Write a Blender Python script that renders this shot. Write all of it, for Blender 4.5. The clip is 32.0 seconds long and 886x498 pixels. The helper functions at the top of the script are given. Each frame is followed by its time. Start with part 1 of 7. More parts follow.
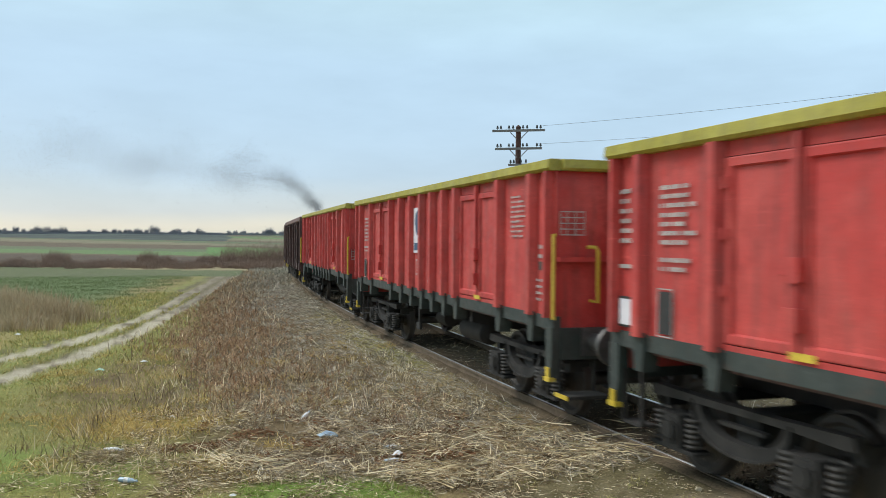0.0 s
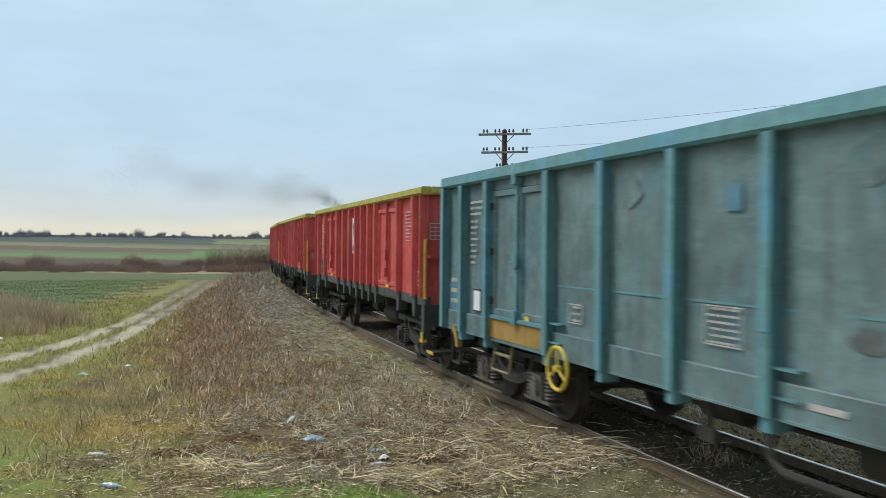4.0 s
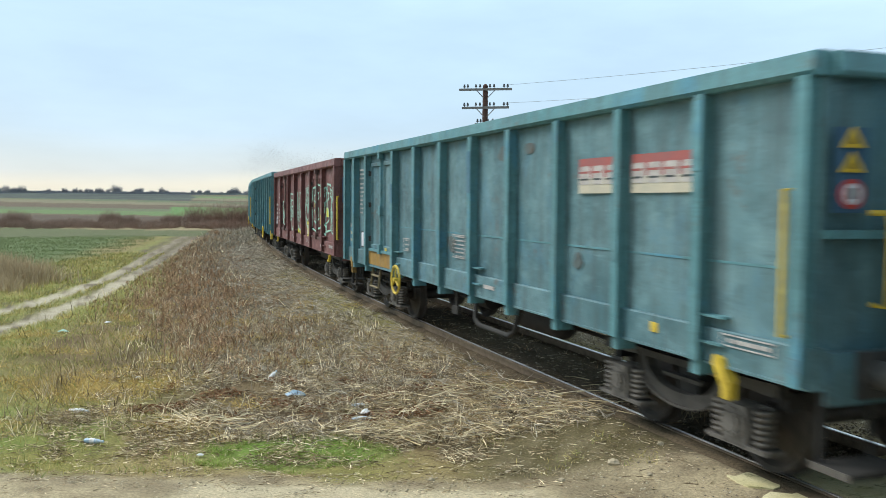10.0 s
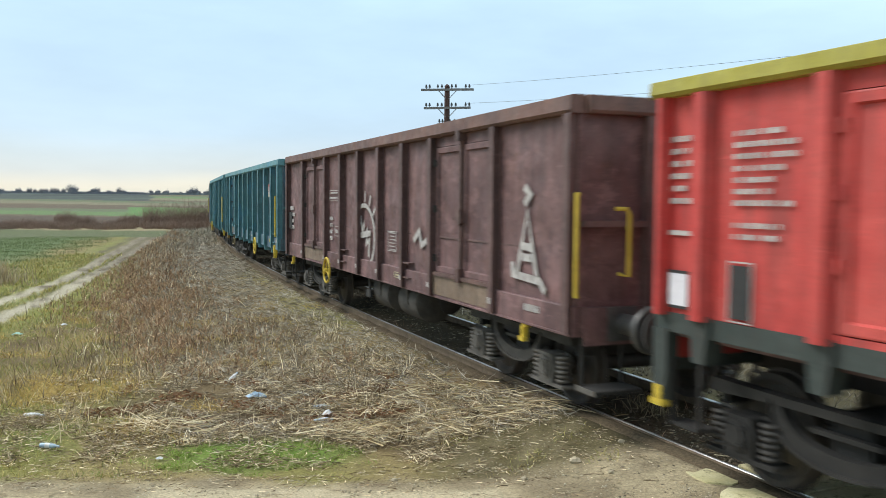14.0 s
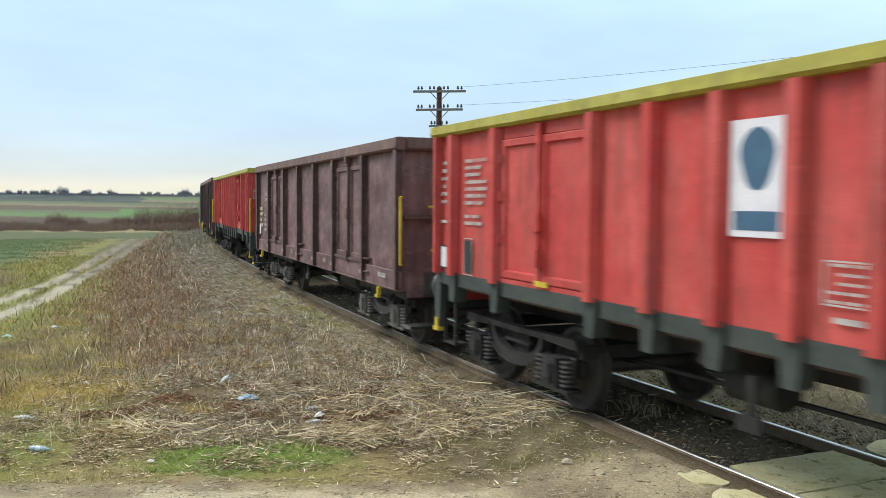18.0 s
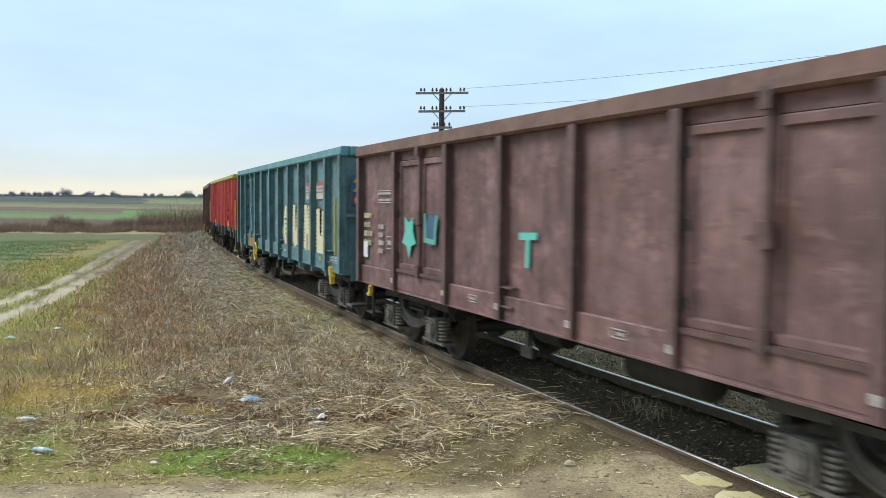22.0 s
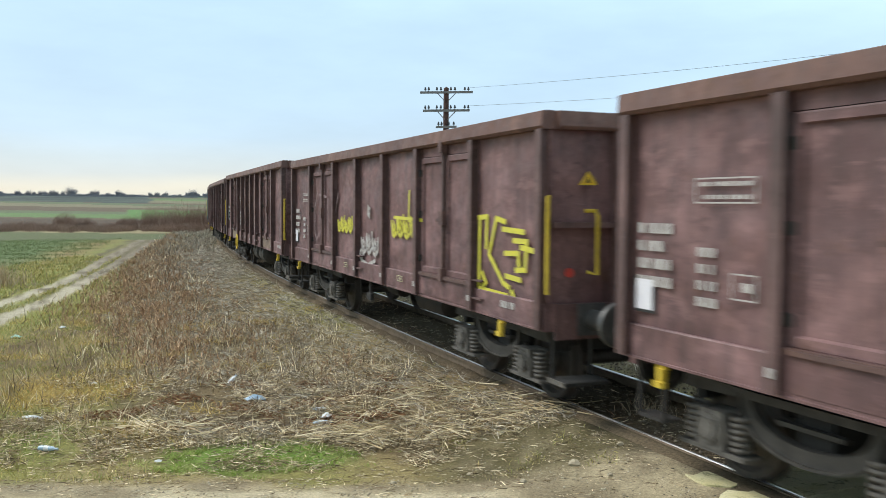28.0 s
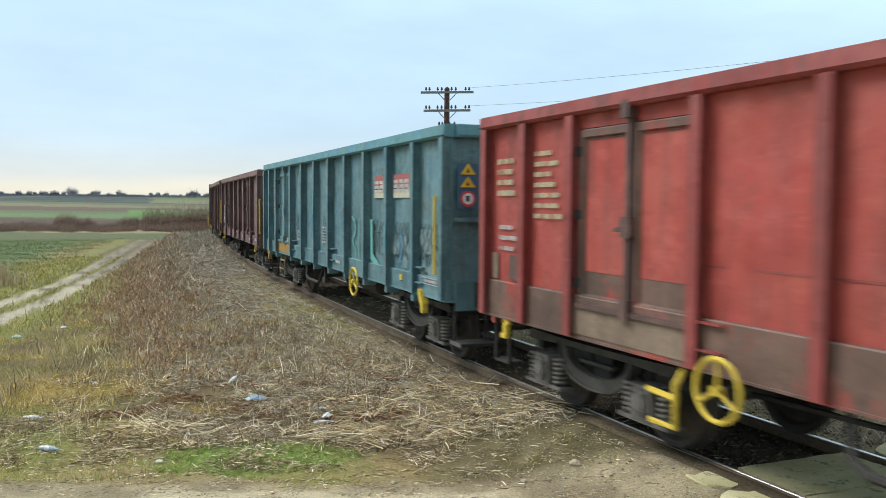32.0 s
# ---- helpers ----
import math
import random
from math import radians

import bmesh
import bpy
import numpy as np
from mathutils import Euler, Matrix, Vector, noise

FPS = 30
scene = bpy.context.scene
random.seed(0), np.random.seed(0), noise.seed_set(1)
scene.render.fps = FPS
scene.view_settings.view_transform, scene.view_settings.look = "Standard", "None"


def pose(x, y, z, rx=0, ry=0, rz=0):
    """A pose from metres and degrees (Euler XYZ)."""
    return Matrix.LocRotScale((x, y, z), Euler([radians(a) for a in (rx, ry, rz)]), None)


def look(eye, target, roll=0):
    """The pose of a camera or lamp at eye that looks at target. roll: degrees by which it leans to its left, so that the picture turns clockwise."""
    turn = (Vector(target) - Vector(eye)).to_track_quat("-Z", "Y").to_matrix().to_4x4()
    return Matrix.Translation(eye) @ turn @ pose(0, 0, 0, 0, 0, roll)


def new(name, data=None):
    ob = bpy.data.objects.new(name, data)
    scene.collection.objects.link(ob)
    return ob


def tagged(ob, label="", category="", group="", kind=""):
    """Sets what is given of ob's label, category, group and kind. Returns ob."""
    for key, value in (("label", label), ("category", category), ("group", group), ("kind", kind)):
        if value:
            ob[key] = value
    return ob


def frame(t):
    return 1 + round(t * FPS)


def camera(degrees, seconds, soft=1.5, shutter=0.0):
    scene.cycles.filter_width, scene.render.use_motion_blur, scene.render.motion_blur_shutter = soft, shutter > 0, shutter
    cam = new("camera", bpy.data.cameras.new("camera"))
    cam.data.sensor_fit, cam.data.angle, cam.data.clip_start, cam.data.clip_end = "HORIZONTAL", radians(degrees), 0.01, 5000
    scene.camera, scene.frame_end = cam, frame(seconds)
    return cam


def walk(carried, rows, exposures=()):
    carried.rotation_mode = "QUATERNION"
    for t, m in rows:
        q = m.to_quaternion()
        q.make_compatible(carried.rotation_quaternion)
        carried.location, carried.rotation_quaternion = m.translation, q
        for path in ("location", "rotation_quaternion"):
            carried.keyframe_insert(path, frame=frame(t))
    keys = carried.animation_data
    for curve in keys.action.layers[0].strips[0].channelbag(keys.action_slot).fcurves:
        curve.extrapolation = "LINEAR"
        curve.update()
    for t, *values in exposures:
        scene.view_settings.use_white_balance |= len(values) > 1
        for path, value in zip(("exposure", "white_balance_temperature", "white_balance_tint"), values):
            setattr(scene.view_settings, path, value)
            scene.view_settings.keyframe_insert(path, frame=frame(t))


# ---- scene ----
# The camera stands at the edge of a field road beside a level crossing; z = 0 is the top of the rails.
cam = camera(54.49, 32.0, soft=0.62, shutter=0.4)
EYE = (0.0, 0.0, 2.26)


def aim(yaw, pitch):
    return pose(*EYE, 90 - pitch, 0, yaw) @ pose(0, 0, 0, 0, 0, 0.474)


PAN = [
    (0, 4.58, 0.53), (0.5, 4.29, 0.51), (1, 4.06, 0.48), (1.5, 3.90, 0.46), (2, 3.83, 0.43), (2.5, 3.79, 0.40), (3, 3.75, 0.35),
    (3.5, 3.71, 0.31), (4.5, 3.64, 0.28), (5.5, 3.57, 0.25), (5.8, 3.54, 0.19), (5.9, 3.54, 0.53), (6, 3.54, 1.26),
    (6.1, 3.48, 2.07), (6.2, 3.41, 2.79), (6.3, 3.35, 3.16), (6.5, 3.22, 3.31), (7, 3.14, 3.26), (7.5, 3.09, 3.15),
    (8, 3.04, 3.16), (8.5, 2.97, 3.20), (9, 2.94, 3.25), (9.5, 2.69, 3.22), (10, 2.35, 3.20), (10.5, 1.95, 3.16),
    (11, 0.87, 3.06), (11.5, 0.23, 3.05), (12, -0.02, 3.06), (12.5, -0.01, 3.17), (13, 0.00, 3.19), (13.5, -0.06, 3.17),
    (14, -0.17, 3.17), (14.5, -0.29, 3.13), (16.5, -0.64, 3.07), (17.5, -0.69, 3.07), (19, -0.69, 3.01), (20, -0.68, 3.01),
    (21, -0.61, 2.98), (22, -0.52, 2.95), (23, -0.47, 2.95), (24, -0.40, 2.95), (25, -0.34, 2.95), (25.5, -0.32, 2.95),
    (27.5, -0.24, 2.98), (28, -0.23, 3.00), (29, -0.19, 3.04), (30, -0.19, 3.06), (31, -0.19, 3.06), (32, -0.18, 3.00),
]
walk(cam, [(t, aim(yaw, pitch)) for t, yaw, pitch in PAN], [(0, -0.13), (5.9, -0.2), (6.5, 0.08), (32, 0.08)])

# ---- world and light: a bright overcast winter day ----
world = bpy.data.worlds.new("world")
scene.world = world
world.use_nodes = True
wn, wl = world.node_tree.nodes, world.node_tree.links
wn.clear()
SUN_ELEV, SUN_TURN = radians(48.5), radians(-74)
sky = wn.new("ShaderNodeTexSky")
sky.sky_type, sky.sun_disc, sky.sun_elevation, sky.sun_rotation = "NISHITA", False, SUN_ELEV, SUN_TURN
sky_bg = wn.new("ShaderNodeBackground")
sky_bg.inputs[1].default_value = 0.05
wl.new(sky.outputs[0], sky_bg.inputs[0])
wco = wn.new("ShaderNodeTexCoord")
wsep = wn.new("ShaderNodeSeparateXYZ")
wl.new(wco.outputs["Generated"], wsep.inputs[0])
wnoise = wn.new("ShaderNodeTexNoise")
wnoise.inputs["Scale"].default_value, wnoise.inputs["Detail"].default_value = 2.2, 4.0
wmap = wn.new("ShaderNodeMapping")
wmap.inputs["Scale"].default_value = (1, 1, 4)
wl.new(wco.outputs["Generated"], wmap.inputs[0])
wl.new(wmap.outputs[0], wnoise.inputs[0])
wadd = wn.new("ShaderNodeMath")
wadd.operation = "MULTIPLY_ADD"
wadd.inputs[1].default_value, wadd.inputs[2].default_value = 0.035, -0.0175
wl.new(wnoise.outputs[0], wadd.inputs[0])
wsum = wn.new("ShaderNodeMath")
wl.new(wsep.outputs[2], wsum.inputs[0])
wl.new(wadd.outputs[0], wsum.inputs[1])
wramp = wn.new("ShaderNodeValToRGB")
stops = [(0.0, (0.82, 0.82, 0.73)), (0.013, (0.86, 0.85, 0.76)), (0.030, (0.60, 0.69, 0.77)), (0.075, (0.46, 0.62, 0.80)),
         (0.2, (0.545, 0.745, 0.885)), (0.34, (0.65, 0.905, 0.90)), (0.7, (0.80, 0.95, 0.96)), (1.0, (0.85, 0.96, 0.98))]
while len(wramp.color_ramp.elements) < len(stops):
    wramp.color_ramp.elements.new(0.5)
for el, (at, rgb) in zip(wramp.color_ramp.elements, stops):
    el.position, el.color = at, (*rgb, 1)
wl.new(wsum.outputs[0], wramp.inputs[0])
# soft banks of cloud, drawn out along the horizon
wbank = wn.new("ShaderNodeTexNoise")
wbank.inputs["Scale"].default_value, wbank.inputs["Detail"].default_value, wbank.inputs["Roughness"].default_value = 2.6, 5.0, 0.55
wmap2 = wn.new("ShaderNodeMapping")
wmap2.inputs["Scale"].default_value, wmap2.inputs["Location"].default_value = (1.2, 1.2, 4.5), (3.1, 0.4, 0.2)
wl.new(wco.outputs["Generated"], wmap2.inputs[0])
wl.new(wmap2.outputs[0], wbank.inputs[0])
wtone = wn.new("ShaderNodeMapRange")
for i, v in enumerate((0.34, 0.68, 0.90, 1.10), 1):
    wtone.inputs[i].default_value = v
wl.new(wbank.outputs[0], wtone.inputs[0])
wmul = wn.new("ShaderNodeVectorMath")
wmul.operation = "SCALE"
wl.new(wramp.outputs[0], wmul.inputs[0])
wl.new(wtone.outputs[0], wmul.inputs["Scale"])
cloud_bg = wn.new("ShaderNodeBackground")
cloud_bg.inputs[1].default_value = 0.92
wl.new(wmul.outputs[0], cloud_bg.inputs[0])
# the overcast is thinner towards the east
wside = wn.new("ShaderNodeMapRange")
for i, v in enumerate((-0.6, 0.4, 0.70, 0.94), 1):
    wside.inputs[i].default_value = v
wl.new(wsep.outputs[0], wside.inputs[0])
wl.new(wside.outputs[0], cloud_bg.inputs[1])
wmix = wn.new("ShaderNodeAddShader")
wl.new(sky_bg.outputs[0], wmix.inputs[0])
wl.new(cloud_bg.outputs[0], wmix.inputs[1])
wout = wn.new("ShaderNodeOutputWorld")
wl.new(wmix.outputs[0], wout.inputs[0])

sun = new("sun", bpy.data.lights.new("sun", "SUN"))
sun.data.energy, sun.data.angle, sun.data.color = 3.15, radians(30), (0.98, 0.98, 0.94)
sun.matrix_world = look((-40, 11.5, 47), (0, 0, 0))


# ---- materials ----
class Mat:
    """A node material in the making, with short ways to add its nodes."""

    def __init__(self, name, rough=0.7, metal=0.0):
        self.m = bpy.data.materials.new(name)
        self.m.use_nodes = True
        self.t = self.m.node_tree
        self.b = self.t.nodes["Principled BSDF"]
        self.b.inputs["Roughness"].default_value, self.b.inputs["Metallic"].default_value = rough, metal
        self.co = self.t.nodes.new("ShaderNodeTexCoord").outputs["Object"]

    def put(self, socket, value):
        if hasattr(value, "links"):
            self.t.links.new(value, socket)
        elif hasattr(value, "__len__"):
            socket.default_value = (*value, 1)[:4] if len(socket.default_value) == 4 else value
        else:
            socket.default_value = value

    def noise(self, scale, detail=4.0, stretch=(1, 1, 1), rough=0.6, shift=True):
        mp = self.t.nodes.new("ShaderNodeMapping")
        self.put(mp.inputs["Vector"], self.co)
        mp.inputs["Scale"].default_value = stretch
        if shift:
            info = self.t.nodes.new("ShaderNodeObjectInfo")
            mul = self.t.nodes.new("ShaderNodeMath")
            mul.operation = "MULTIPLY"
            mul.inputs[1].default_value = 37.0
            self.put(mul.inputs[0], info.outputs["Random"])
            self.put(mp.inputs["Location"], mul.outputs[0])
        n = self.t.nodes.new("ShaderNodeTexNoise")
        self.put(n.inputs["Vector"], mp.outputs[0])
        n.inputs["Scale"].default_value, n.inputs["Detail"].default_value, n.inputs["Roughness"].default_value = scale, detail, rough
        return n.outputs[0]

    def ramp(self, value, low, high, a=0.0, b=1.0):
        r = self.t.nodes.new("ShaderNodeMapRange")
        self.put(r.inputs[0], value)
        for i, v in enumerate((low, high, a, b), 1):
            r.inputs[i].default_value = v
        return r.outputs[0]

    def mix(self, factor, a, b, how="MIX"):
        x = self.t.nodes.new("ShaderNodeMix")
        x.data_type, x.blend_type = "RGBA", how
        self.put(x.inputs[0], factor)
        self.put(x.inputs[6], a)
        self.put(x.inputs[7], b)
        return x.outputs[2]

    def times(self, a, b):
        x = self.t.nodes.new("ShaderNodeMath")
        x.operation = "MULTIPLY"
        self.put(x.inputs[0], a)
        self.put(x.inputs[1], b)
        return x.outputs[0]

    def bump(self, value, strength=0.3, distance=0.01):
        n = self.t.nodes.new("ShaderNodeBump")
        n.inputs["Strength"].default_value, n.inputs["Distance"].default_value = strength, distance
        self.put(n.inputs["Height"], value)
        self.put(self.b.inputs["Normal"], n.outputs[0])

    def color(self, value):
        self.put(self.b.inputs["Base Color"], value)
        return self.m


def paint(name, base, fade, dirt=(0.045, 0.038, 0.034), rust=(0.13, 0.06, 0.035), dirty=0.5, rusty=0.3, rough=0.55, dents=0.0, blotch=None, spread=0.6, mottle=0.28):
    """Weathered coach paint: faded clouds, grime that runs down in streaks, scuffs and rust specks."""
    k = Mat(name, rough)
    c = k.mix(k.ramp(k.noise(0.8), 0.36, 0.64), [v * 0.82 for v in base], [v * 1.12 for v in fade])
    c = k.mix(k.times(k.ramp(k.noise(2.6, 5.0, rough=0.7), 0.42, 0.70), 0.55), c, [v * 0.62 for v in base])
    c = k.mix(k.times(k.ramp(k.noise(3.4, 5.0, (2.4, 2.4, 0.22)), 0.46, 0.72), dirty), c, dirt)
    if blotch:
        c = k.mix(k.times(k.ramp(k.noise(1.5, 6.0, (1.0, 1.0, 0.55), 0.72), 0.54, 0.60), spread), c, blotch)
    c = k.mix(k.times(k.ramp(k.noise(2.1, 6.0, rough=0.78), 0.59, 0.66), rusty), c, rust)
    c = k.mix(k.times(k.ramp(k.noise(7.0, 5.0, (0.35, 0.35, 2.0), 0.75), 0.62, 0.70), 0.35), c, [min(1.0, v * 1.5 + 0.02) for v in fade])
    c = k.mix(k.times(k.ramp(k.noise(3.6, 6.0, (0.7, 0.7, 1.2), 0.72), 0.53, 0.62), mottle), c, [min(1.0, v * 1.45 + 0.01) for v in fade])
    c = k.mix(k.times(k.ramp(k.noise(5.2, 6.0, (0.6, 0.6, 1.3), 0.72), 0.55, 0.66), mottle * 1.4), c, [v * 0.45 for v in base])
    c = k.mix(k.times(k.ramp(k.noise(4.5, 8.0, (1.0, 1.0, 0.55), 0.8), 0.55, 0.63), dirty * 0.75), c, [v * 0.36 for v in base])
    c = k.mix(k.times(k.ramp(k.noise(55.0, 3.0), 0.45, 0.8), 0.3), c, dirt)
    k.put(k.b.inputs["Roughness"], k.ramp(k.noise(6.0), 0.3, 0.7, rough - 0.1, rough + 0.25))
    k.bump(k.noise(18.0, 5.0), 0.35, 0.008)
    if dents:
        deep = k.t.nodes.new("ShaderNodeBump")
        deep.inputs["Strength"].default_value, deep.inputs["Distance"].default_value = 1.0, dents
        k.put(deep.inputs["Height"], k.noise(0.85, 1.6, (1.0, 1.0, 1.2), 0.45))
        k.put(k.t.nodes["Bump"].inputs["Normal"], deep.outputs[0])
    return k.color(c)


def plain(name, a, b, scale=6.0, rough=0.7, metal=0.0, bump=0.2):
    k = Mat(name, rough, metal)
    c = k.mix(k.ramp(k.noise(scale), 0.35, 0.68), a, b)
    c = k.mix(k.times(k.ramp(k.noise(scale * 9, 3.0), 0.45, 0.75), 0.4), c, [v * 0.6 for v in a])
    k.bump(k.noise(scale * 5), bump, 0.005)
    return k.color(c)


RED = paint("red_paint", (0.60, 0.050, 0.045), (0.52, 0.078, 0.066), dirty=0.5, rusty=0.2, blotch=(0.52, 0.035, 0.03), spread=0.4, mottle=0.14)
RED_OLD = paint("worn_red_paint", (0.45, 0.052, 0.04), (0.37, 0.080, 0.06), dirty=0.45, rusty=0.5, dents=0.10, blotch=(0.36, 0.06, 0.05), spread=0.7)
RED_DULL = paint("dull_red_paint", (0.30, 0.04, 0.035), (0.26, 0.055, 0.05), dirty=0.55, rusty=0.45)
RED_PRIMED = paint("red_paint_over_brown_primer", (0.12, 0.070, 0.052), (0.17, 0.095, 0.072), dirty=0.45, rusty=0.4, blotch=(0.34, 0.045, 0.034), spread=0.9)
YELLOW_TOP = paint("faded_yellow_paint", (0.40, 0.35, 0.03), (0.34, 0.30, 0.05), dirty=0.3, rusty=0.1)
YELLOW = paint("yellow_paint", (0.72, 0.50, 0.03), (0.62, 0.45, 0.06), dirty=0.2, rusty=0.1)
TEALS = [paint("grey_teal_paint", (0.100, 0.168, 0.180), (0.130, 0.205, 0.215), dirty=0.6, rusty=0.45, dents=0.06, blotch=(0.06, 0.19, 0.24), spread=0.45),
         paint("teal_paint", (0.085, 0.195, 0.228), (0.13, 0.235, 0.258), dirty=0.55, rusty=0.5, dents=0.06, blotch=(0.075, 0.20, 0.28), spread=0.4),
         paint("blue_grey_paint", (0.082, 0.142, 0.188), (0.108, 0.18, 0.222), dirty=0.5, rusty=0.35, dents=0.05, blotch=(0.06, 0.19, 0.30), spread=0.4)]
TEAL_LIGHT = paint("light_teal_paint", (0.105, 0.285, 0.32), (0.10, 0.235, 0.265), dirty=0.4, rusty=0.35, blotch=(0.07, 0.25, 0.38), spread=0.55)
TEAL_BLUE = paint("blue_paint_patch", (0.07, 0.21, 0.31), (0.08, 0.19, 0.26), dirty=0.35, rusty=0.2)
BROWN = paint("oxide_brown_paint", (0.156, 0.080, 0.080), (0.204, 0.111, 0.109), dirt=(0.04, 0.03, 0.028), dirty=0.6, rusty=0.5, dents=0.16, blotch=(0.095, 0.050, 0.052), spread=0.7, mottle=0.42)
BROWN_RIB = paint("dull_brown_paint", (0.118, 0.066, 0.063), (0.155, 0.088, 0.083), dirt=(0.035, 0.027, 0.025), dirty=0.65, rusty=0.4)
BROWN_RED = paint("oxide_red_paint", (0.175, 0.062, 0.062), (0.205, 0.085, 0.08), dirt=(0.05, 0.035, 0.03), dirty=0.6, rusty=0.4, dents=0.06, blotch=(0.125, 0.045, 0.045), spread=0.5)
BROWN_DARK = paint("dark_brown_paint", (0.10, 0.055, 0.05), (0.13, 0.07, 0.06), dirt=(0.04, 0.03, 0.03), dirty=0.6, rusty=0.3)
RUST_TOP = paint("rusty_top_paint", (0.145, 0.072, 0.062), (0.17, 0.088, 0.068), dirty=0.4, rusty=0.6)
SOLE_DARK = paint("dark_green_grime", (0.030, 0.045, 0.042), (0.045, 0.055, 0.05), dirty=0.5, rusty=0.2)
GRIME = plain("oily_grime", (0.018, 0.016, 0.015), (0.036, 0.031, 0.028), 5.0, 0.75)
BOGIE = plain("sooty_bogie_steel", (0.012, 0.011, 0.010), (0.032, 0.029, 0.026), 4.0, 0.8)
SPRING = plain("dusty_spring_steel", (0.075, 0.067, 0.058), (0.14, 0.125, 0.108), 9.0, 0.7)
GRIME_DUST = plain("sooty_spring_steel", (0.03, 0.027, 0.025), (0.06, 0.054, 0.048), 9.0, 0.75)
BOGIE_DUST = plain("brake_dusted_steel", (0.036, 0.033, 0.029), (0.08, 0.072, 0.063), 5.0, 0.85)
BOX_DUST = plain("dust_caked_axle_box", (0.075, 0.068, 0.060), (0.155, 0.142, 0.126), 8.0, 0.85)
CREAM = plain("yellowed_stencil_paint", (0.50, 0.44, 0.27), (0.36, 0.33, 0.24), 14.0, 0.7)
SMEAR = plain("pale_smeared_paint", (0.125, 0.20, 0.21), (0.165, 0.24, 0.245), 5.0, 0.8)
STEP_PAINT = plain("dull_ochre_step_paint", (0.16, 0.13, 0.075), (0.24, 0.19, 0.10), 7.0, 0.8)
FADED_TAN = plain("sun_faded_brown_paint", (0.16, 0.090, 0.080), (0.19, 0.112, 0.094), 3.0, 0.75)
TEAL_RUST = paint("rust_eaten_teal_paint", (0.085, 0.12, 0.125), (0.11, 0.14, 0.14), rust=(0.15, 0.085, 0.05), dirty=0.6, rusty=0.8, blotch=(0.15, 0.09, 0.055), spread=0.7)
BANNER_CREAM = plain("worn_cream_banner_paint", (0.52, 0.47, 0.36), (0.40, 0.38, 0.31), 7.0, 0.7)
TYRE = plain("wheel_steel", (0.05, 0.045, 0.04), (0.09, 0.075, 0.065), 6.0, 0.6, 0.3)
BUFFER = plain("greasy_buffer_steel", (0.07, 0.07, 0.07), (0.13, 0.125, 0.12), 6.0, 0.5, 0.4)
WHITE = plain("white_stencil_paint", (0.50, 0.47, 0.45), (0.28, 0.25, 0.24), 11.0, 0.7)
PAPER = plain("white_label_paper", (0.72, 0.70, 0.74), (0.62, 0.60, 0.66), 5.0, 0.6)
ORANGE = paint("ochre_paint", (0.42, 0.24, 0.04), (0.34, 0.20, 0.05), dirty=0.5, rusty=0.4)
TAN = paint("tan_primer", (0.20, 0.135, 0.095), (0.25, 0.18, 0.13), dirty=0.4, rusty=0.3)
BLACK = plain("black_paint", (0.02, 0.02, 0.022), (0.035, 0.034, 0.034), 8.0, 0.6)
BLUE = plain("dark_blue_paint", (0.035, 0.09, 0.17), (0.05, 0.12, 0.20), 5.0, 0.6)
SIGN_YELLOW = plain("warning_yellow", (0.72, 0.46, 0.02), (0.62, 0.40, 0.04), 9.0, 0.5)
FADED_RED = plain("faded_red_paint", (0.36, 0.09, 0.08), (0.26, 0.10, 0.10), 7.0, 0.6)
SIGN_RED = plain("warning_red", (0.55, 0.05, 0.04), (0.45, 0.07, 0.05), 9.0, 0.5)
FAINT_WHITE = plain("rubbed_out_white_paint", (0.26, 0.19, 0.19), (0.21, 0.14, 0.14), 6.0, 0.7)
SPRAY_MINT = plain("mint_spray_paint", (0.26, 0.55, 0.45), (0.38, 0.62, 0.52), 8.0, 0.6)
SPRAY_TEAL = plain("turquoise_spray_paint", (0.10, 0.45, 0.38), (0.14, 0.50, 0.42), 8.0, 0.6)
SPRAY_MOSS = plain("faded_mint_spray_paint", (0.10, 0.33, 0.30), (0.13, 0.36, 0.33), 5.0, 0.7)
SPRAY_YELLOW = plain("yellow_spray_paint", (0.62, 0.57, 0.05), (0.52, 0.48, 0.08), 8.0, 0.6)
SPRAY_BLACK = plain("black_spray_paint", (0.030, 0.038, 0.042), (0.06, 0.075, 0.08), 8.0, 0.6)
SPRAY_GREEN = plain("green_spray_paint", (0.16, 0.40, 0.12), (0.22, 0.45, 0.18), 8.0, 0.6)
SPRAY_PINK = plain("pink_spray_paint", (0.42, 0.24, 0.30), (0.36, 0.22, 0.28), 8.0, 0.6)
SPRAY_CREAM = plain("cream_spray_paint", (0.60, 0.56, 0.32), (0.65, 0.60, 0.42), 8.0, 0.6)
RAIL_SIDE = plain("rusty_rail_steel", (0.125, 0.088, 0.056), (0.205, 0.148, 0.097), 7.0, 0.85)
RAIL_TOP = plain("polished_rail_head", (0.42, 0.40, 0.38), (0.55, 0.53, 0.51), 5.0, 0.28, 0.9, 0.05)
SLEEPER = plain("oiled_sleeper_timber", (0.06, 0.045, 0.035), (0.10, 0.075, 0.055), 5.0, 0.9)
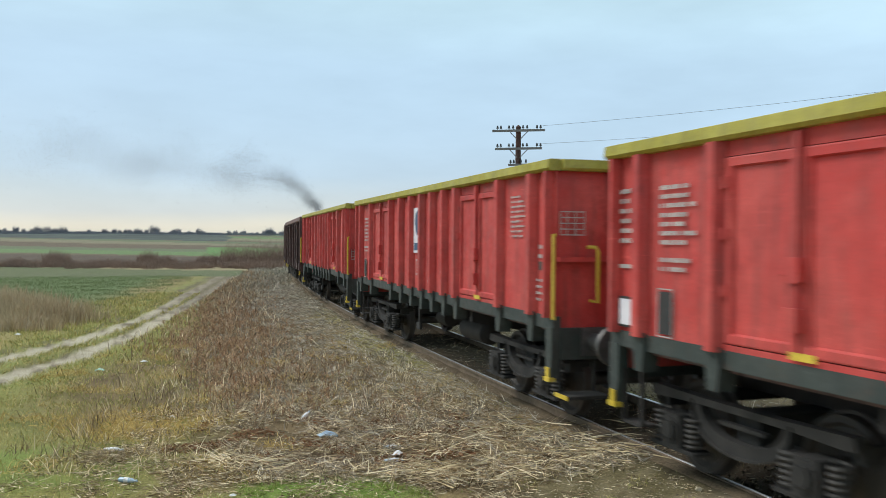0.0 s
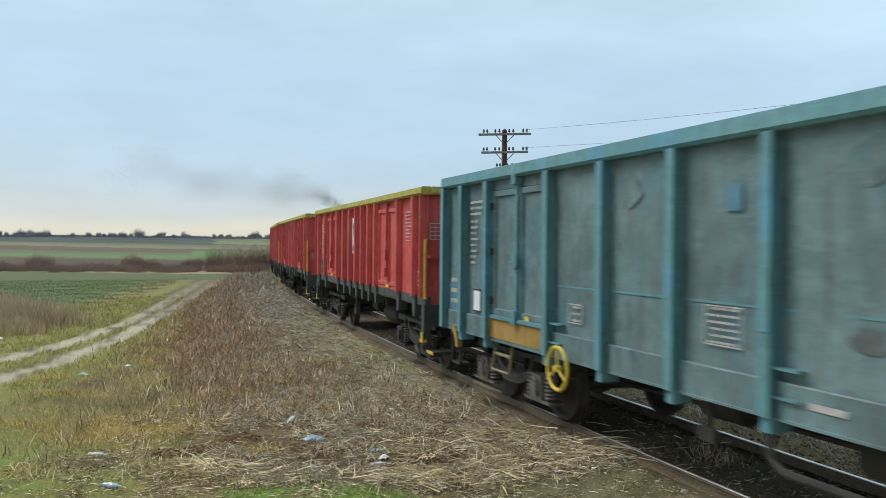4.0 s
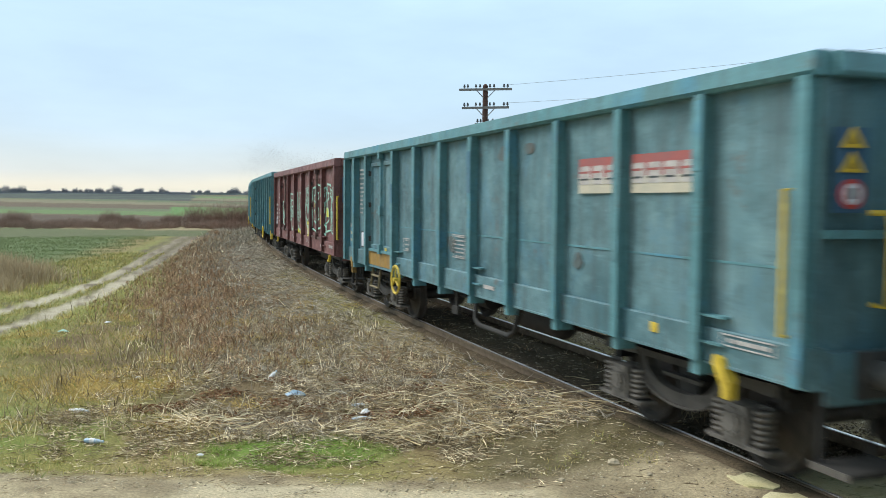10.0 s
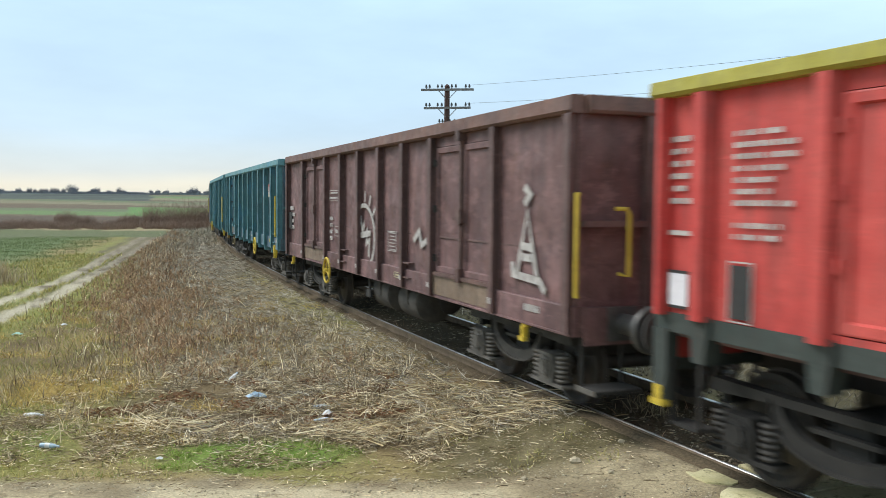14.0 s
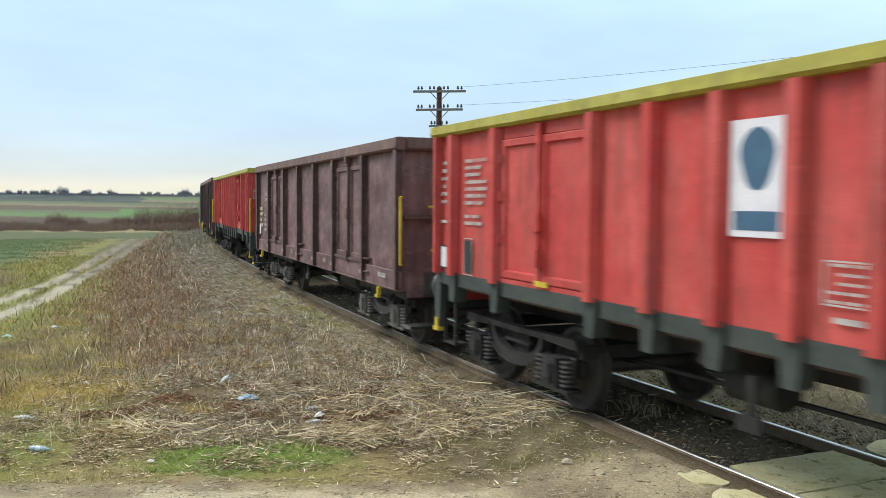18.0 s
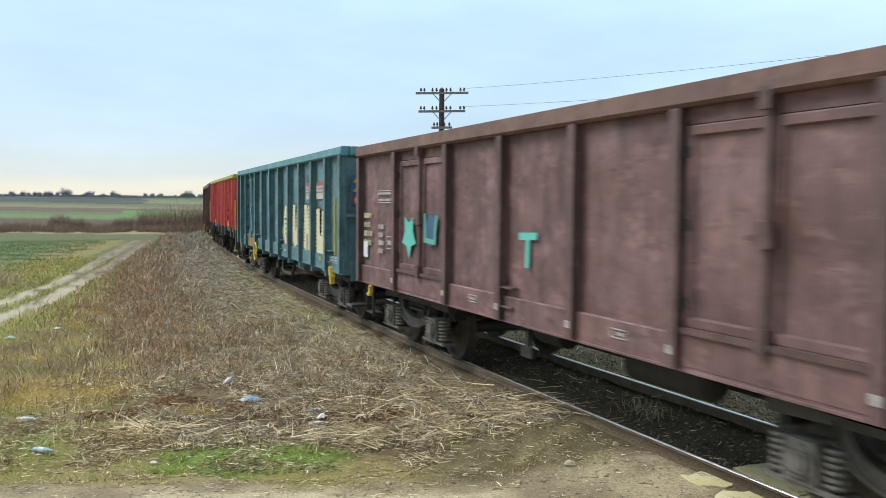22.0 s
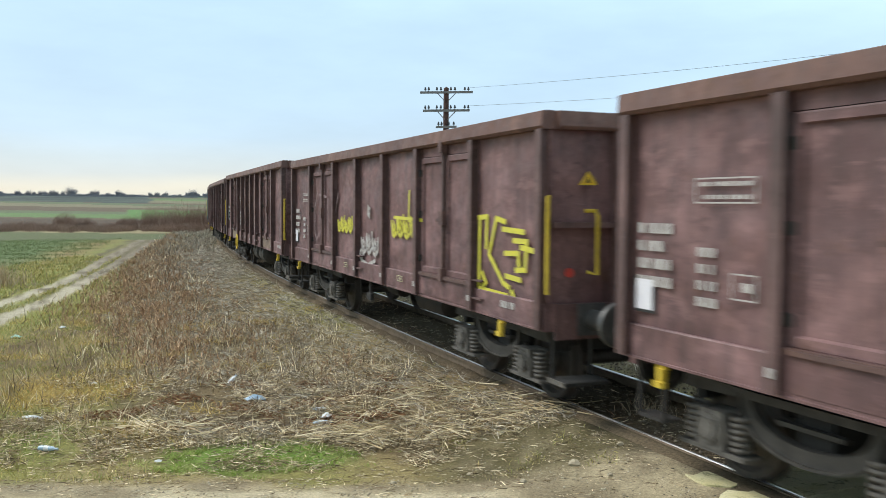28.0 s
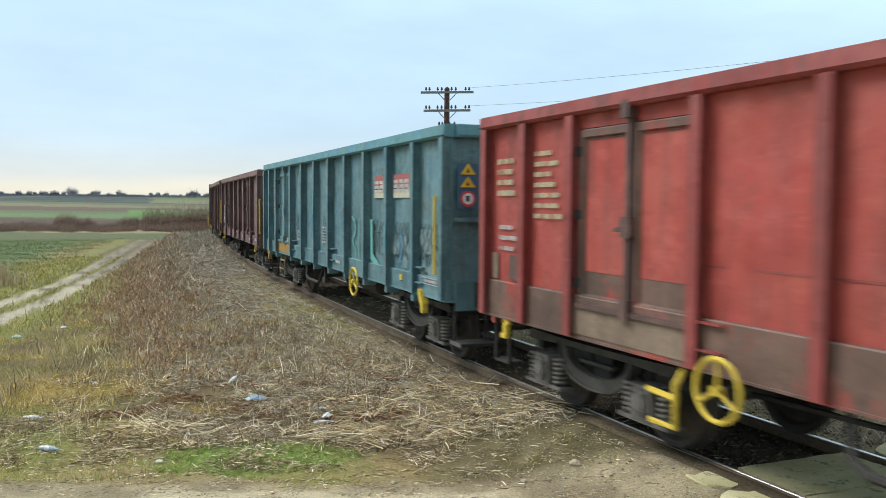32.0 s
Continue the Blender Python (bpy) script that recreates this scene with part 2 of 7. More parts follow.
def concrete(name):
    """Old slab concrete: pale sand and cement, with dark moss in spots and cracks."""
    k = Mat(name, 0.92)
    k.b.inputs["Specular IOR Level"].default_value = 0.15
    c = k.mix(k.ramp(k.noise(2.4, 5.0), 0.35, 0.68), (0.52, 0.46, 0.24), (0.68, 0.62, 0.40))
    c = k.mix(k.times(k.ramp(k.noise(7.0, 6.0, rough=0.75), 0.55, 0.64), 0.7), c, (0.12, 0.115, 0.05))
    c = k.mix(k.times(k.ramp(k.noise(60.0, 3.0), 0.5, 0.75), 0.4), c, (0.16, 0.145, 0.09))
    k.bump(k.noise(22.0, 5.0), 0.5, 0.01)
    return k.color(c)


CONCRETE = concrete("mossy_concrete")
POLE_WOOD = plain("tarred_pole_timber", (0.055, 0.025, 0.02), (0.09, 0.045, 0.035), 6.0, 0.8)
ARM_STEEL = plain("grey_crossarm_steel", (0.16, 0.15, 0.15), (0.24, 0.23, 0.22), 6.0, 0.6)
INSULATOR = plain("dark_insulator_glaze", (0.03, 0.03, 0.03), (0.05, 0.05, 0.05), 9.0, 0.3)


# ---- mesh tools ----
class Shape:
    """Vertices and faces that become one mesh."""

    def __init__(self):
        self.v, self.f = [], []

    def add(self, verts, faces):
        n = len(self.v)
        self.v += [tuple(p) for p in verts]
        self.f += [tuple(i + n for i in q) for q in faces]
        return self

    def box(self, x0, x1, y0, y1, z0, z1):
        p = [(x, y, z) for x in (x0, x1) for y in (y0, y1) for z in (z0, z1)]
        return self.add(p, [(0, 1, 3, 2), (4, 6, 7, 5), (0, 4, 5, 1), (2, 3, 7, 6), (0, 2, 6, 4), (1, 5, 7, 3)])

    def prism(self, outline, a, b, axis=2):
        """An outline in the two other axes, drawn out from a to b along an axis."""
        n = len(outline)
        def at(p, h):
            q = list(p)
            q.insert(axis, h)
            return q
        v = [at(p, a) for p in outline] + [at(p, b) for p in outline]
        f = [(i, (i + 1) % n, n + (i + 1) % n, n + i) for i in range(n)]
        return self.add(v, f + [tuple(range(n))[::-1], tuple(range(n, 2 * n))])

    def rod(self, p, q, r, n=8, r2=None):
        p, q = Vector(p), Vector(q)
        m = (q - p).to_track_quat("Z", "Y").to_matrix()
        r2 = r if r2 is None else r2
        ring = [(math.cos(2 * math.pi * i / n), math.sin(2 * math.pi * i / n)) for i in range(n)]
        v = [p + m @ Vector((c * r, s * r, 0)) for c, s in ring] + [q + m @ Vector((c * r2, s * r2, 0)) for c, s in ring]
        f = [(i, (i + 1) % n, n + (i + 1) % n, n + i) for i in range(n)]
        return self.add(v, f + [tuple(range(n))[::-1], tuple(range(n, 2 * n))])

    def tube(self, path, r, n=6):
        """A bent round bar in one piece."""
        pts = [Vector(p) for p in path]
        v, f, u = [], [], None
        for i, p in enumerate(pts):
            d = (pts[min(i + 1, len(pts) - 1)] - pts[max(i - 1, 0)]).normalized()
            if u is None:
                u = d.orthogonal().normalized()
            u = (u - d * u.dot(d)).normalized()
            w = d.cross(u)
            v += [p + (u * math.cos(2 * math.pi * k / n) + w * math.sin(2 * math.pi * k / n)) * r for k in range(n)]
        for i in range(len(pts) - 1):
            f += [(i * n + k, i * n + (k + 1) % n, (i + 1) * n + (k + 1) % n, (i + 1) * n + k) for k in range(n)]
        m = (len(pts) - 1) * n
        return self.add(v, f + [tuple(range(n))[::-1], tuple(range(m, m + n))])

    def ring(self, centre, radius, r, axis=1, n=28, k=8, a0=0.0, a1=2 * math.pi):
        """A torus, or an arc of one, round an axis."""
        full = a1 - a0 > 6.28
        v, f = [], []
        for i in range(n):
            a = a0 + (a1 - a0) * i / (n if full else n - 1)
            for j in range(k):
                b = 2 * math.pi * j / k
                u = radius + r * math.cos(b)
                p = [u * math.cos(a), u * math.sin(a)]
                p.insert(axis, r * math.sin(b))
                v.append([c + d for c, d in zip(centre, p)])
        for i in range(n if full else n - 1):
            for j in range(k):
                f.append((i * k + j, i * k + (j + 1) % k, (i + 1) % n * k + (j + 1) % k, (i + 1) % n * k + j))
        return self.add(v, f)

    def mesh(self, name, smooth=False):
        me = bpy.data.meshes.new(name)
        me.from_pydata(self.v, [], self.f)
        bm = bmesh.new()
        bm.from_mesh(me)
        bmesh.ops.recalc_face_normals(bm, faces=bm.faces)
        bm.to_mesh(me)
        bm.free()
        if smooth:
            me.polygons.foreach_set("use_smooth", [True] * len(me.polygons))
            me.set_sharp_from_angle(angle=radians(40))
        return me


MESHES = {}


def part(name, make, material, parent=None, label="", m=None, key=None, smooth=False):
    """One mesh object under its thing. make: a Shape, or with a key a function that gives one, made once and shared."""
    if key is not None:
        if key not in MESHES:
            MESHES[key] = make().mesh(name, smooth)
        me = MESHES[key]
    else:
        me = make.mesh(name, smooth)
    if not me.materials:
        me.materials.append(material)
    ob = new(name, me)
    ob.material_slots[0].link = "OBJECT"
    ob.material_slots[0].material = material
    if parent is not None:
        ob.parent = parent
    if m is not None:
        ob.matrix_basis = m
    if label:
        tagged(ob, label)
    return ob


# ---- the line of the track ----
TS = np.linspace(-60, 430, 4901)
TH = 0.39956 - 0.00275135 * TS + 6.5287e-06 * TS ** 2 / 2
STEP = TS[1] - TS[0]
TX = np.concatenate([[0], np.cumsum(-(np.sin(TH[1:]) + np.sin(TH[:-1])) / 2 * STEP)])
TY = np.concatenate([[0], np.cumsum((np.cos(TH[1:]) + np.cos(TH[:-1])) / 2 * STEP)])
TX += 3.05484 - np.interp(0, TS, TX)
TY += 8.0 - np.interp(0, TS, TY)


def on_track(s, left=0.0, z=0.0):
    """The point s metres along the track, so far to the left of its middle."""
    h = float(np.interp(s, TS, TH))
    return Vector((float(np.interp(s, TS, TX)) - math.cos(h) * left, float(np.interp(s, TS, TY)) - math.sin(h) * left, z))


def travelled(t):
    return 8.12 * t - 0.0045 * t * t


# ---- open freight wagons: x forward along the train, y to the side that faces the field road ----
ROUND = pose(0, 0, 0, 0, 0, 180)


def panel_shape(x0, x1, z0, z1, y, dent, seed, lean=0.0):
    """A steel sheet with shallow dents and bulges, 30 mm thick with its stiffening."""
    nx, nz = max(4, int((x1 - x0) / 0.16)), 10
    s = Shape()
    def grid(back):
        out = []
        for j in range(nz + 1):
            for i in range(nx + 1):
                u, w = i / nx, j / nz
                x, z = x0 + (x1 - x0) * u, z0 + (z1 - z0) * w
                edge = min(1.0, 5 * min(u, 1 - u, w, 1 - w))
                d = dent * edge * (1.1 * noise.noise((x * 1.1 + seed * 7.3, z * 1.3, seed)) + 0.8 * noise.noise((x * 3.1, z * 3.3, seed + 5.0)) + 0.25)
                out.append((x, y + d if not back else y - 0.03, z))
        return out
    n = nx + 1
    quads = [(j * n + i, j * n + i + 1, (j + 1) * n + i + 1, (j + 1) * n + i) for j in range(nz) for i in range(nx)]
    front, back = grid(False), grid(True)
    k = len(front)
    s.add(front + back, quads + [tuple(q + k for q in f[::-1]) for f in quads])
    rim = [i for i in range(n)] + [j * n + nx for j in range(1, nz + 1)] + [nz * n + i for i in range(nx - 1, -1, -1)] + [j * n for j in range(nz - 1, 0, -1)]
    s.f += [(a, a + k, b + k, b) for a, b in zip(rim, rim[1:] + rim[:1])]
    return s


def post_shape(width, depth, y, z0, z1, foot=0.0):
    """A flanged post: a thin web on the sheet that carries a broad outer flange."""
    w, b = width / 2, y + depth
    s = Shape().prism([(-0.022, y - 0.02), (0.022, y - 0.02), (0.022, b - 0.022), (w - 0.006, b - 0.022), (w, b - 0.014), (w, b - 0.004), (w - 0.006, b), (-w + 0.006, b), (-w, b - 0.004),
                       (-w, b - 0.014), (-w + 0.006, b - 0.022), (-0.022, b - 0.022)], z0, z1)
    if foot:
        s.box(-w * 0.8, w * 0.8, y - 0.1, y + depth * 0.8, z0 - foot, z0)
    return s


def rib_shape(width, depth, y, z0, z1, taper=0.75, foot=0.0):
    w, t = width / 2, width / 2 * taper
    s = Shape().prism([(-w, y - 0.02), (w, y - 0.02), (w, y + depth * 0.15), (t, y + depth), (-t, y + depth), (-w, y + depth * 0.15)], z0, z1)
    if foot:
        s.box(-w * 0.8, w * 0.8, y - 0.1, y + depth * 0.7, z0 - foot, z0)
    return s


def door_shape(w, z0, z1, y):
    """One leaf: a dished sheet inside a folded frame, in one piece."""
    def loop(m, yy):
        return [(m, yy, z0 + m), (w - m, yy, z0 + m), (w - m, yy, z1 - m), (m, yy, z1 - m)]
    v = loop(0, y - 0.03) + loop(0, y + 0.03) + loop(0.012, y + 0.035) + loop(0.075, y + 0.035) + loop(0.09, y)
    f = [(3, 2, 1, 0), (16, 17, 18, 19)]
    for k in range(4):
        f += [(k * 4 + i, k * 4 + (i + 1) % 4, k * 4 + 4 + (i + 1) % 4, k * 4 + 4 + i) for i in range(4)]
    return Shape().add(v, f)


def coil_shape(r, wire, h, turns):
    """A coil spring wound from one bar."""
    n = turns * 12
    return Shape().tube([(r * math.cos(i * math.pi / 6), r * math.sin(i * math.pi / 6), wire + (h - 2 * wire) * i / n) for i in range(n + 1)], wire, 6)


def lathe(profile, n=28):
    """A profile of (y, radius) turned round the y axis."""
    v, f, k = [], [], len(profile)
    for i in range(n):
        a = 2 * math.pi * i / n
        v += [(r * math.cos(a), y, r * math.sin(a)) for y, r in profile]
    for i in range(n):
        for j in range(k - 1):
            f.append((i * k + j, i * k + j + 1, (i + 1) % n * k + j + 1, (i + 1) % n * k + j))
    return Shape().add(v, f)


def wheelset_shape():
    p = [(-1.0, 0.0), (-1.0, 0.07), (-0.84, 0.08), (-0.84, 0.12), (-0.79, 0.14), (-0.77, 0.36), (-0.815, 0.40), (-0.815, 0.455), (-0.715, 0.462),
         (-0.71, 0.49), (-0.685, 0.485), (-0.685, 0.40), (-0.73, 0.36), (-0.72, 0.14), (-0.68, 0.09)]
    return lathe(p + [(-y, r) for y, r in p[::-1]])


def side_frame_shape(y):
    """A thin top beam, a curved belly band below it and a foot plate under each axle box."""
    s = Shape()
    s.prism([(-1.34, 0.74), (-1.30, 0.84), (-0.5, 0.82), (0.5, 0.82), (1.30, 0.84), (1.34, 0.74), (1.20, 0.73), (0.6, 0.755), (-0.6, 0.755), (-1.20, 0.73)], y - 0.06, y + 0.06, axis=1)
    n = 16
    out = [(0.66 * math.cos(math.pi * i / n), 0.78 - 0.40 * math.sin(math.pi * i / n) ** 0.8) for i in range(n + 1)]
    inn = [(0.56 * math.cos(math.pi * i / n), 0.80 - 0.30 * math.sin(math.pi * i / n) ** 0.8) for i in range(n + 1)]
    s.prism(out + inn[::-1], y - 0.05, y + 0.05, axis=1)
    s.prism([(p[0], p[1] - 0.012) for p in out] + [(p[0] * 0.985, p[1] + 0.012) for p in out[::-1]], y - 0.07, y + 0.08, axis=1)
    s.box(-0.30, 0.30, y - 0.04, y + 0.03, 0.62, 0.655)
    return s


def axle_box_shape():
    s = Shape().prism([(-0.15, -0.17), (0.15, -0.17), (0.17, -0.02), (0.13, 0.15), (-0.13, 0.15), (-0.17, -0.02)], -0.12, 0.12, axis=1)
    s.rod((0, 0.12, 0), (0, 0.145, 0), 0.125, 16).rod((0, 0.145, 0), (0, 0.165, 0), 0.085, 14)
    for a in range(4):
        s.rod((0.105 * math.cos(a * 1.571 + 0.785), 0.14, 0.105 * math.sin(a * 1.571 + 0.785)), (0.105 * math.cos(a * 1.571 + 0.785), 0.165, 0.105 * math.sin(a * 1.571 + 0.785)), 0.016, 6)
    return s.box(-0.37, 0.37, -0.09, 0.11, -0.20, -0.165)


def add_bogie(wagon, x, box_coat, coil_coat):
    bogie = part("bogie", lambda: Shape().box(-0.16, 0.16, -1.0, 1.0, 0.45, 0.78).box(-1.3, -1.2, -1.0, 1.0, 0.62, 0.76).box(1.2, 1.3, -1.0, 1.0, 0.62, 0.76),
                 BOGIE, wagon, "dusty black steel two-axle bogie", pose(x, 0, 0), "bogie")
    for y, turn in ((1.05, 0), (-1.05, 180)):
        part("side_frame", lambda: side_frame_shape(1.05), BOGIE if box_coat is BOGIE else BOGIE_DUST, bogie, m=pose(0, 0, 0, 0, 0, turn), key="side_frame")
        for ax in (-0.9, 0.9):
            part("axle_box", axle_box_shape, box_coat, bogie, m=pose(ax, y * 1.02, 0.46, 0, 0, turn), key="axle_box")
            for dx in (-0.26, 0.26):
                part("spring", lambda: coil_shape(0.072, 0.021, 0.34, 6), coil_coat, bogie, m=pose(ax + dx, y * 1.04, 0.30), key="spring", smooth=True)
        part("brake_shoe", lambda: Shape().prism([(-0.05, -0.16), (0.05, -0.16), (0.02, 0), (0.05, 0.16), (-0.05, 0.16)], -0.05, 0.05, axis=1), GRIME, bogie,
             m=pose(0.36, y * 0.72, 0.46), key="brake_shoe")
    for ax in (-0.9, 0.9):
        wheelset = part("wheelset", wheelset_shape, TYRE, bogie, m=pose(ax, 0, 0.46), key="wheelset", smooth=True)
        WHEELSETS.append((wheelset, ax))


WHEELSETS = []


def add_buffers(wagon, xe, way):
    """Two buffers, the draw hook with its screw link and the brake hose at one end."""
    for y in (0.875, -0.875):
        b = part("buffer", lambda: Shape().rod((0, 0, 0), (0.34, 0, 0), 0.105, 14).rod((0.3, 0, 0), (0.50, 0, 0), 0.075, 14).box(-0.02, 0.03, -0.17, 0.17, -0.17, 0.17),
                 BUFFER, wagon, m=pose(xe, y, 1.05, 0, 0, 0 if way > 0 else 180), key="buffer", smooth=True)
        part("buffer_plate", lambda: Shape().rod((0.50, 0, 0), (0.545, 0, 0), 0.235, 20, 0.22), BUFFER, b, key="buffer_plate", smooth=True)
    part("draw_hook", lambda: Shape().box(0, 0.28, -0.03, 0.03, -0.05, 0.05).rod((0.26, 0, -0.02), (0.24, 0, -0.36), 0.03, 8).ring((0.24, 0, -0.42), 0.08, 0.022, 1, 14, 6),
         GRIME, wagon, m=pose(xe, 0, 1.03, 0, 0, 0 if way > 0 else 180), key="draw_hook")
    part("brake_hose", lambda: Shape().tube([(0, 0.3, -0.08), (0.12, 0.3, -0.16), (0.22, 0.29, -0.34), (0.34, 0.27, -0.42), (0.44, 0.25, -0.40)], 0.03, 8),
         GRIME, wagon, m=pose(xe, 0, 1.0, 0, 0, 0 if way > 0 else 180), key="brake_hose", smooth=True)


def add_step(wagon, x, y, material, low=0.42):
    side = 1 if y > 0 else -1
    part("foot_step", lambda: Shape().box(-0.18, 0.18, -0.16, 0.02, 0.0, 0.03).box(-0.18, -0.15, -0.02, 0.02, 0.0, 0.55).box(0.15, 0.18, -0.02, 0.02, 0.0, 0.55),
         material, wagon, m=pose(x, y, low, 0, 0, 0 if side > 0 else 180), key="foot_step")


def add_handwheel(wagon, x, z, r=0.24):
    def shape():
        s = Shape().ring((0, 0, 0), r, 0.021, axis=1, n=32, k=8).rod((0, -0.04, 0), (0, 0.04, 0), 0.038, 12)
        for a in (90, 210, 330):
            s.rod((0, 0, 0), (r * math.cos(radians(a)), 0, r * math.sin(radians(a))), 0.016, 6)
        return s
    wheel = part("brake_handwheel", shape, YELLOW, wagon, "bright yellow round brake handwheel", pose(x, 1.56, z), ("handwheel", r), True)
    part("spindle", lambda: Shape().rod((0, -0.35, 0), (0, -0.02, 0), 0.025, 8), GRIME, wheel, key="spindle")
    return wheel


SILL = {}


def clear(wagon, z, y):
    """How far out a mark lies: on the sheet, or on the sill that stands proud of it."""
    return max(y, 1.432) if z < SILL[wagon.name] + 0.02 else y


def plate(wagon, name, x, z, w, h, material, label="", y=1.405, thick=0.004):
    """A flat painted field or plate on the side sheet."""
    y = clear(wagon, z, y)
    return part(name, Shape().box(-w / 2, w / 2, 0, thick, -h / 2, h / 2), material, wagon, label, pose(x, y, z))


def bars(wagon, x, z, w, lines, gap, seed, material=None, y=1.405, tall=0.40, name="stencil_lettering", label="rows of worn white stencilled lettering", dense=1.0):
    """Rows of lettering too small to read: short bars."""
    rnd = random.Random(seed)
    s = Shape()
    for i in range(lines):
        a, end = 0.0, w * rnd.uniform(0.6, 1.0)
        while a < end:
            b = min(end, a + rnd.uniform(0.022, 0.052) * dense ** 0.5)
            s.box(w / 2 - b, w / 2 - a, 0, 0.003, -i * gap - gap * tall / 2, -i * gap + gap * tall / 2)
            a = b + (rnd.uniform(0.010, 0.018) if rnd.random() < 0.8 else 0.05)
    return tagged(part(name, s, material or WHITE, wagon, "", pose(x, y, z)), label, kind="stuff")


def boxed(wagon, x, z, w, h, rows, seed, material=None, y=1.405):
    """A framed field of small lettering."""
    y = clear(wagon, z, y)
    s = Shape()
    for a, b, c, d in ((-w / 2, w / 2, h / 2 - 0.012, h / 2), (-w / 2, w / 2, -h / 2, -h / 2 + 0.012), (-w / 2, -w / 2 + 0.012, -h / 2, h / 2), (w / 2 - 0.012, w / 2, -h / 2, h / 2)):
        s.box(a, b, 0, 0.003, c, d)
    rnd = random.Random(seed)
    for i in range(rows):
        zc = h / 2 - h * (i + 0.5) / rows
        a = -w / 2 + 0.05
        while a < w / 2 - 0.1:
            b = min(w / 2 - 0.04, a + rnd.uniform(0.03, 0.10))
            s.box(a, b, 0, 0.003, zc - h / rows * 0.17, zc + h / rows * 0.17)
            a = b + 0.02
    return tagged(part("stencil_panel", s, material or WHITE, wagon, "", pose(x, y, z)), "framed white stencilled data panel", kind="stuff")


def ribbon(shape, pts, w, y0=0.0, thick=0.003):
    """A flat painted stroke through points (x, z), mitred at its corners, in one piece."""
    n = len(pts)
    left, right = [], []
    for i, (x, z) in enumerate(pts):
        def unit(a, b):
            d = math.hypot(b[0] - a[0], b[1] - a[1]) or 1e-6
            return (b[0] - a[0]) / d, (b[1] - a[1]) / d
        d0 = unit(pts[i - 1], pts[i]) if i else unit(pts[0], pts[1])
        d1 = unit(pts[i], pts[i + 1]) if i < n - 1 else d0
        nx, nz = -(d0[1] + d1[1]) / 2, (d0[0] + d1[0]) / 2
        q = max(0.35, nx * nx + nz * nz)
        nx, nz = nx / q * w / 2, nz / q * w / 2
        ex, ez = (d0[0] * w / 2 * (-1 if i == 0 else 1), d0[1] * w / 2 * (-1 if i == 0 else 1)) if i in (0, n - 1) else (0.0, 0.0)
        left.append((x + nx + ex, z + nz + ez))
        right.append((x - nx + ex, z - nz + ez))
    v = [(x, y0, z) for x, z in left + right] + [(x, y0 + thick, z) for x, z in left + right]
    f, m = [], 2 * n
    for i in range(n - 1):
        f += [(i, i + 1, n + i + 1, n + i), (m + i, m + n + i, m + n + i + 1, m + i + 1), (i, m + i, m + i + 1, i + 1), (n + i, n + i + 1, m + n + i + 1, m + n + i)]
    f += [(0, n, m + n, m), (n - 1, m + n - 1, m + 2 * n - 1, 2 * n - 1)]
    return shape.add(v, f)


def scrawl(wagon, x, z, w, h, strokes, width, material, seed, label, y=1.41):
    """A sprayed scrawl of angular strokes, no letters."""
    rnd = random.Random(seed)
    for i in range(strokes):
        cx = (i + 0.5) / strokes * w - w / 2
        ww = w / strokes * 0.8
        n = rnd.randint(4, 6)
        pts = []
        for j in range(n):
            pts.append((cx + (-0.5 + (j % 2) * rnd.uniform(0.6, 1.0)) * ww, h * (0.5 - j / (n - 1)) + rnd.uniform(-0.06, 0.06) * h))
        part("graffiti_stroke", ribbon(Shape(), pts, width, 0.001 * (i % 3)), material, wagon, label, pose(x, y, z))


# bays along the side, from the front end, in metres; "d" marks a pair of doors
LAYOUT = {
    "brown": dict(high=3.235, length=12.3, posts=[0, 1.83, 3.80, 5.37, 6.93, 8.50, 10.47, 12.3], doors=[1, 5], rib=(0.125, 0.115, 0.8), low=0.98, top=0.19, foot=0.0, pivot=4.35),
    "long_brown": dict(high=3.31, length=13.65, posts=[0, 1.80, 3.83, 5.03, 6.22, 7.42, 8.62, 9.82, 11.85, 13.65], doors=[1, 7], rib=(0.125, 0.115, 0.8), low=0.98, top=0.18, foot=0.0, pivot=4.95),
    "teal": dict(high=3.31, length=13.85, posts=[0, 0.87, 1.85, 3.73, 5.0, 6.27, 7.53, 8.80, 10.09, 11.37, 12.63, 13.85], doors=[2], rib=(0.125, 0.135, 0.85), low=1.0, top=0.17, foot=0.12, pivot=4.95),
    "red": dict(high=3.26, length=12.05, posts=[0, 0.58, 1.75, 3.72, 4.60, 5.42, 6.18, 6.88, 7.60, 8.28, 10.25, 11.42, 12.05], doors=[2, 9], rib=(0.21, 0.11, 0.55), low=1.36, top=0.14, foot=0.0, pivot=4.35),
    "old_red": dict(high=3.28, length=13.65, posts=[0, 1.0, 1.95, 3.80, 5.05, 6.25, 7.45, 8.65, 9.85, 11.05, 12.25, 13.65], doors=[2], rib=(0.13, 0.12, 0.9), low=1.0, top=0.15, foot=0.0, pivot=4.95),
}


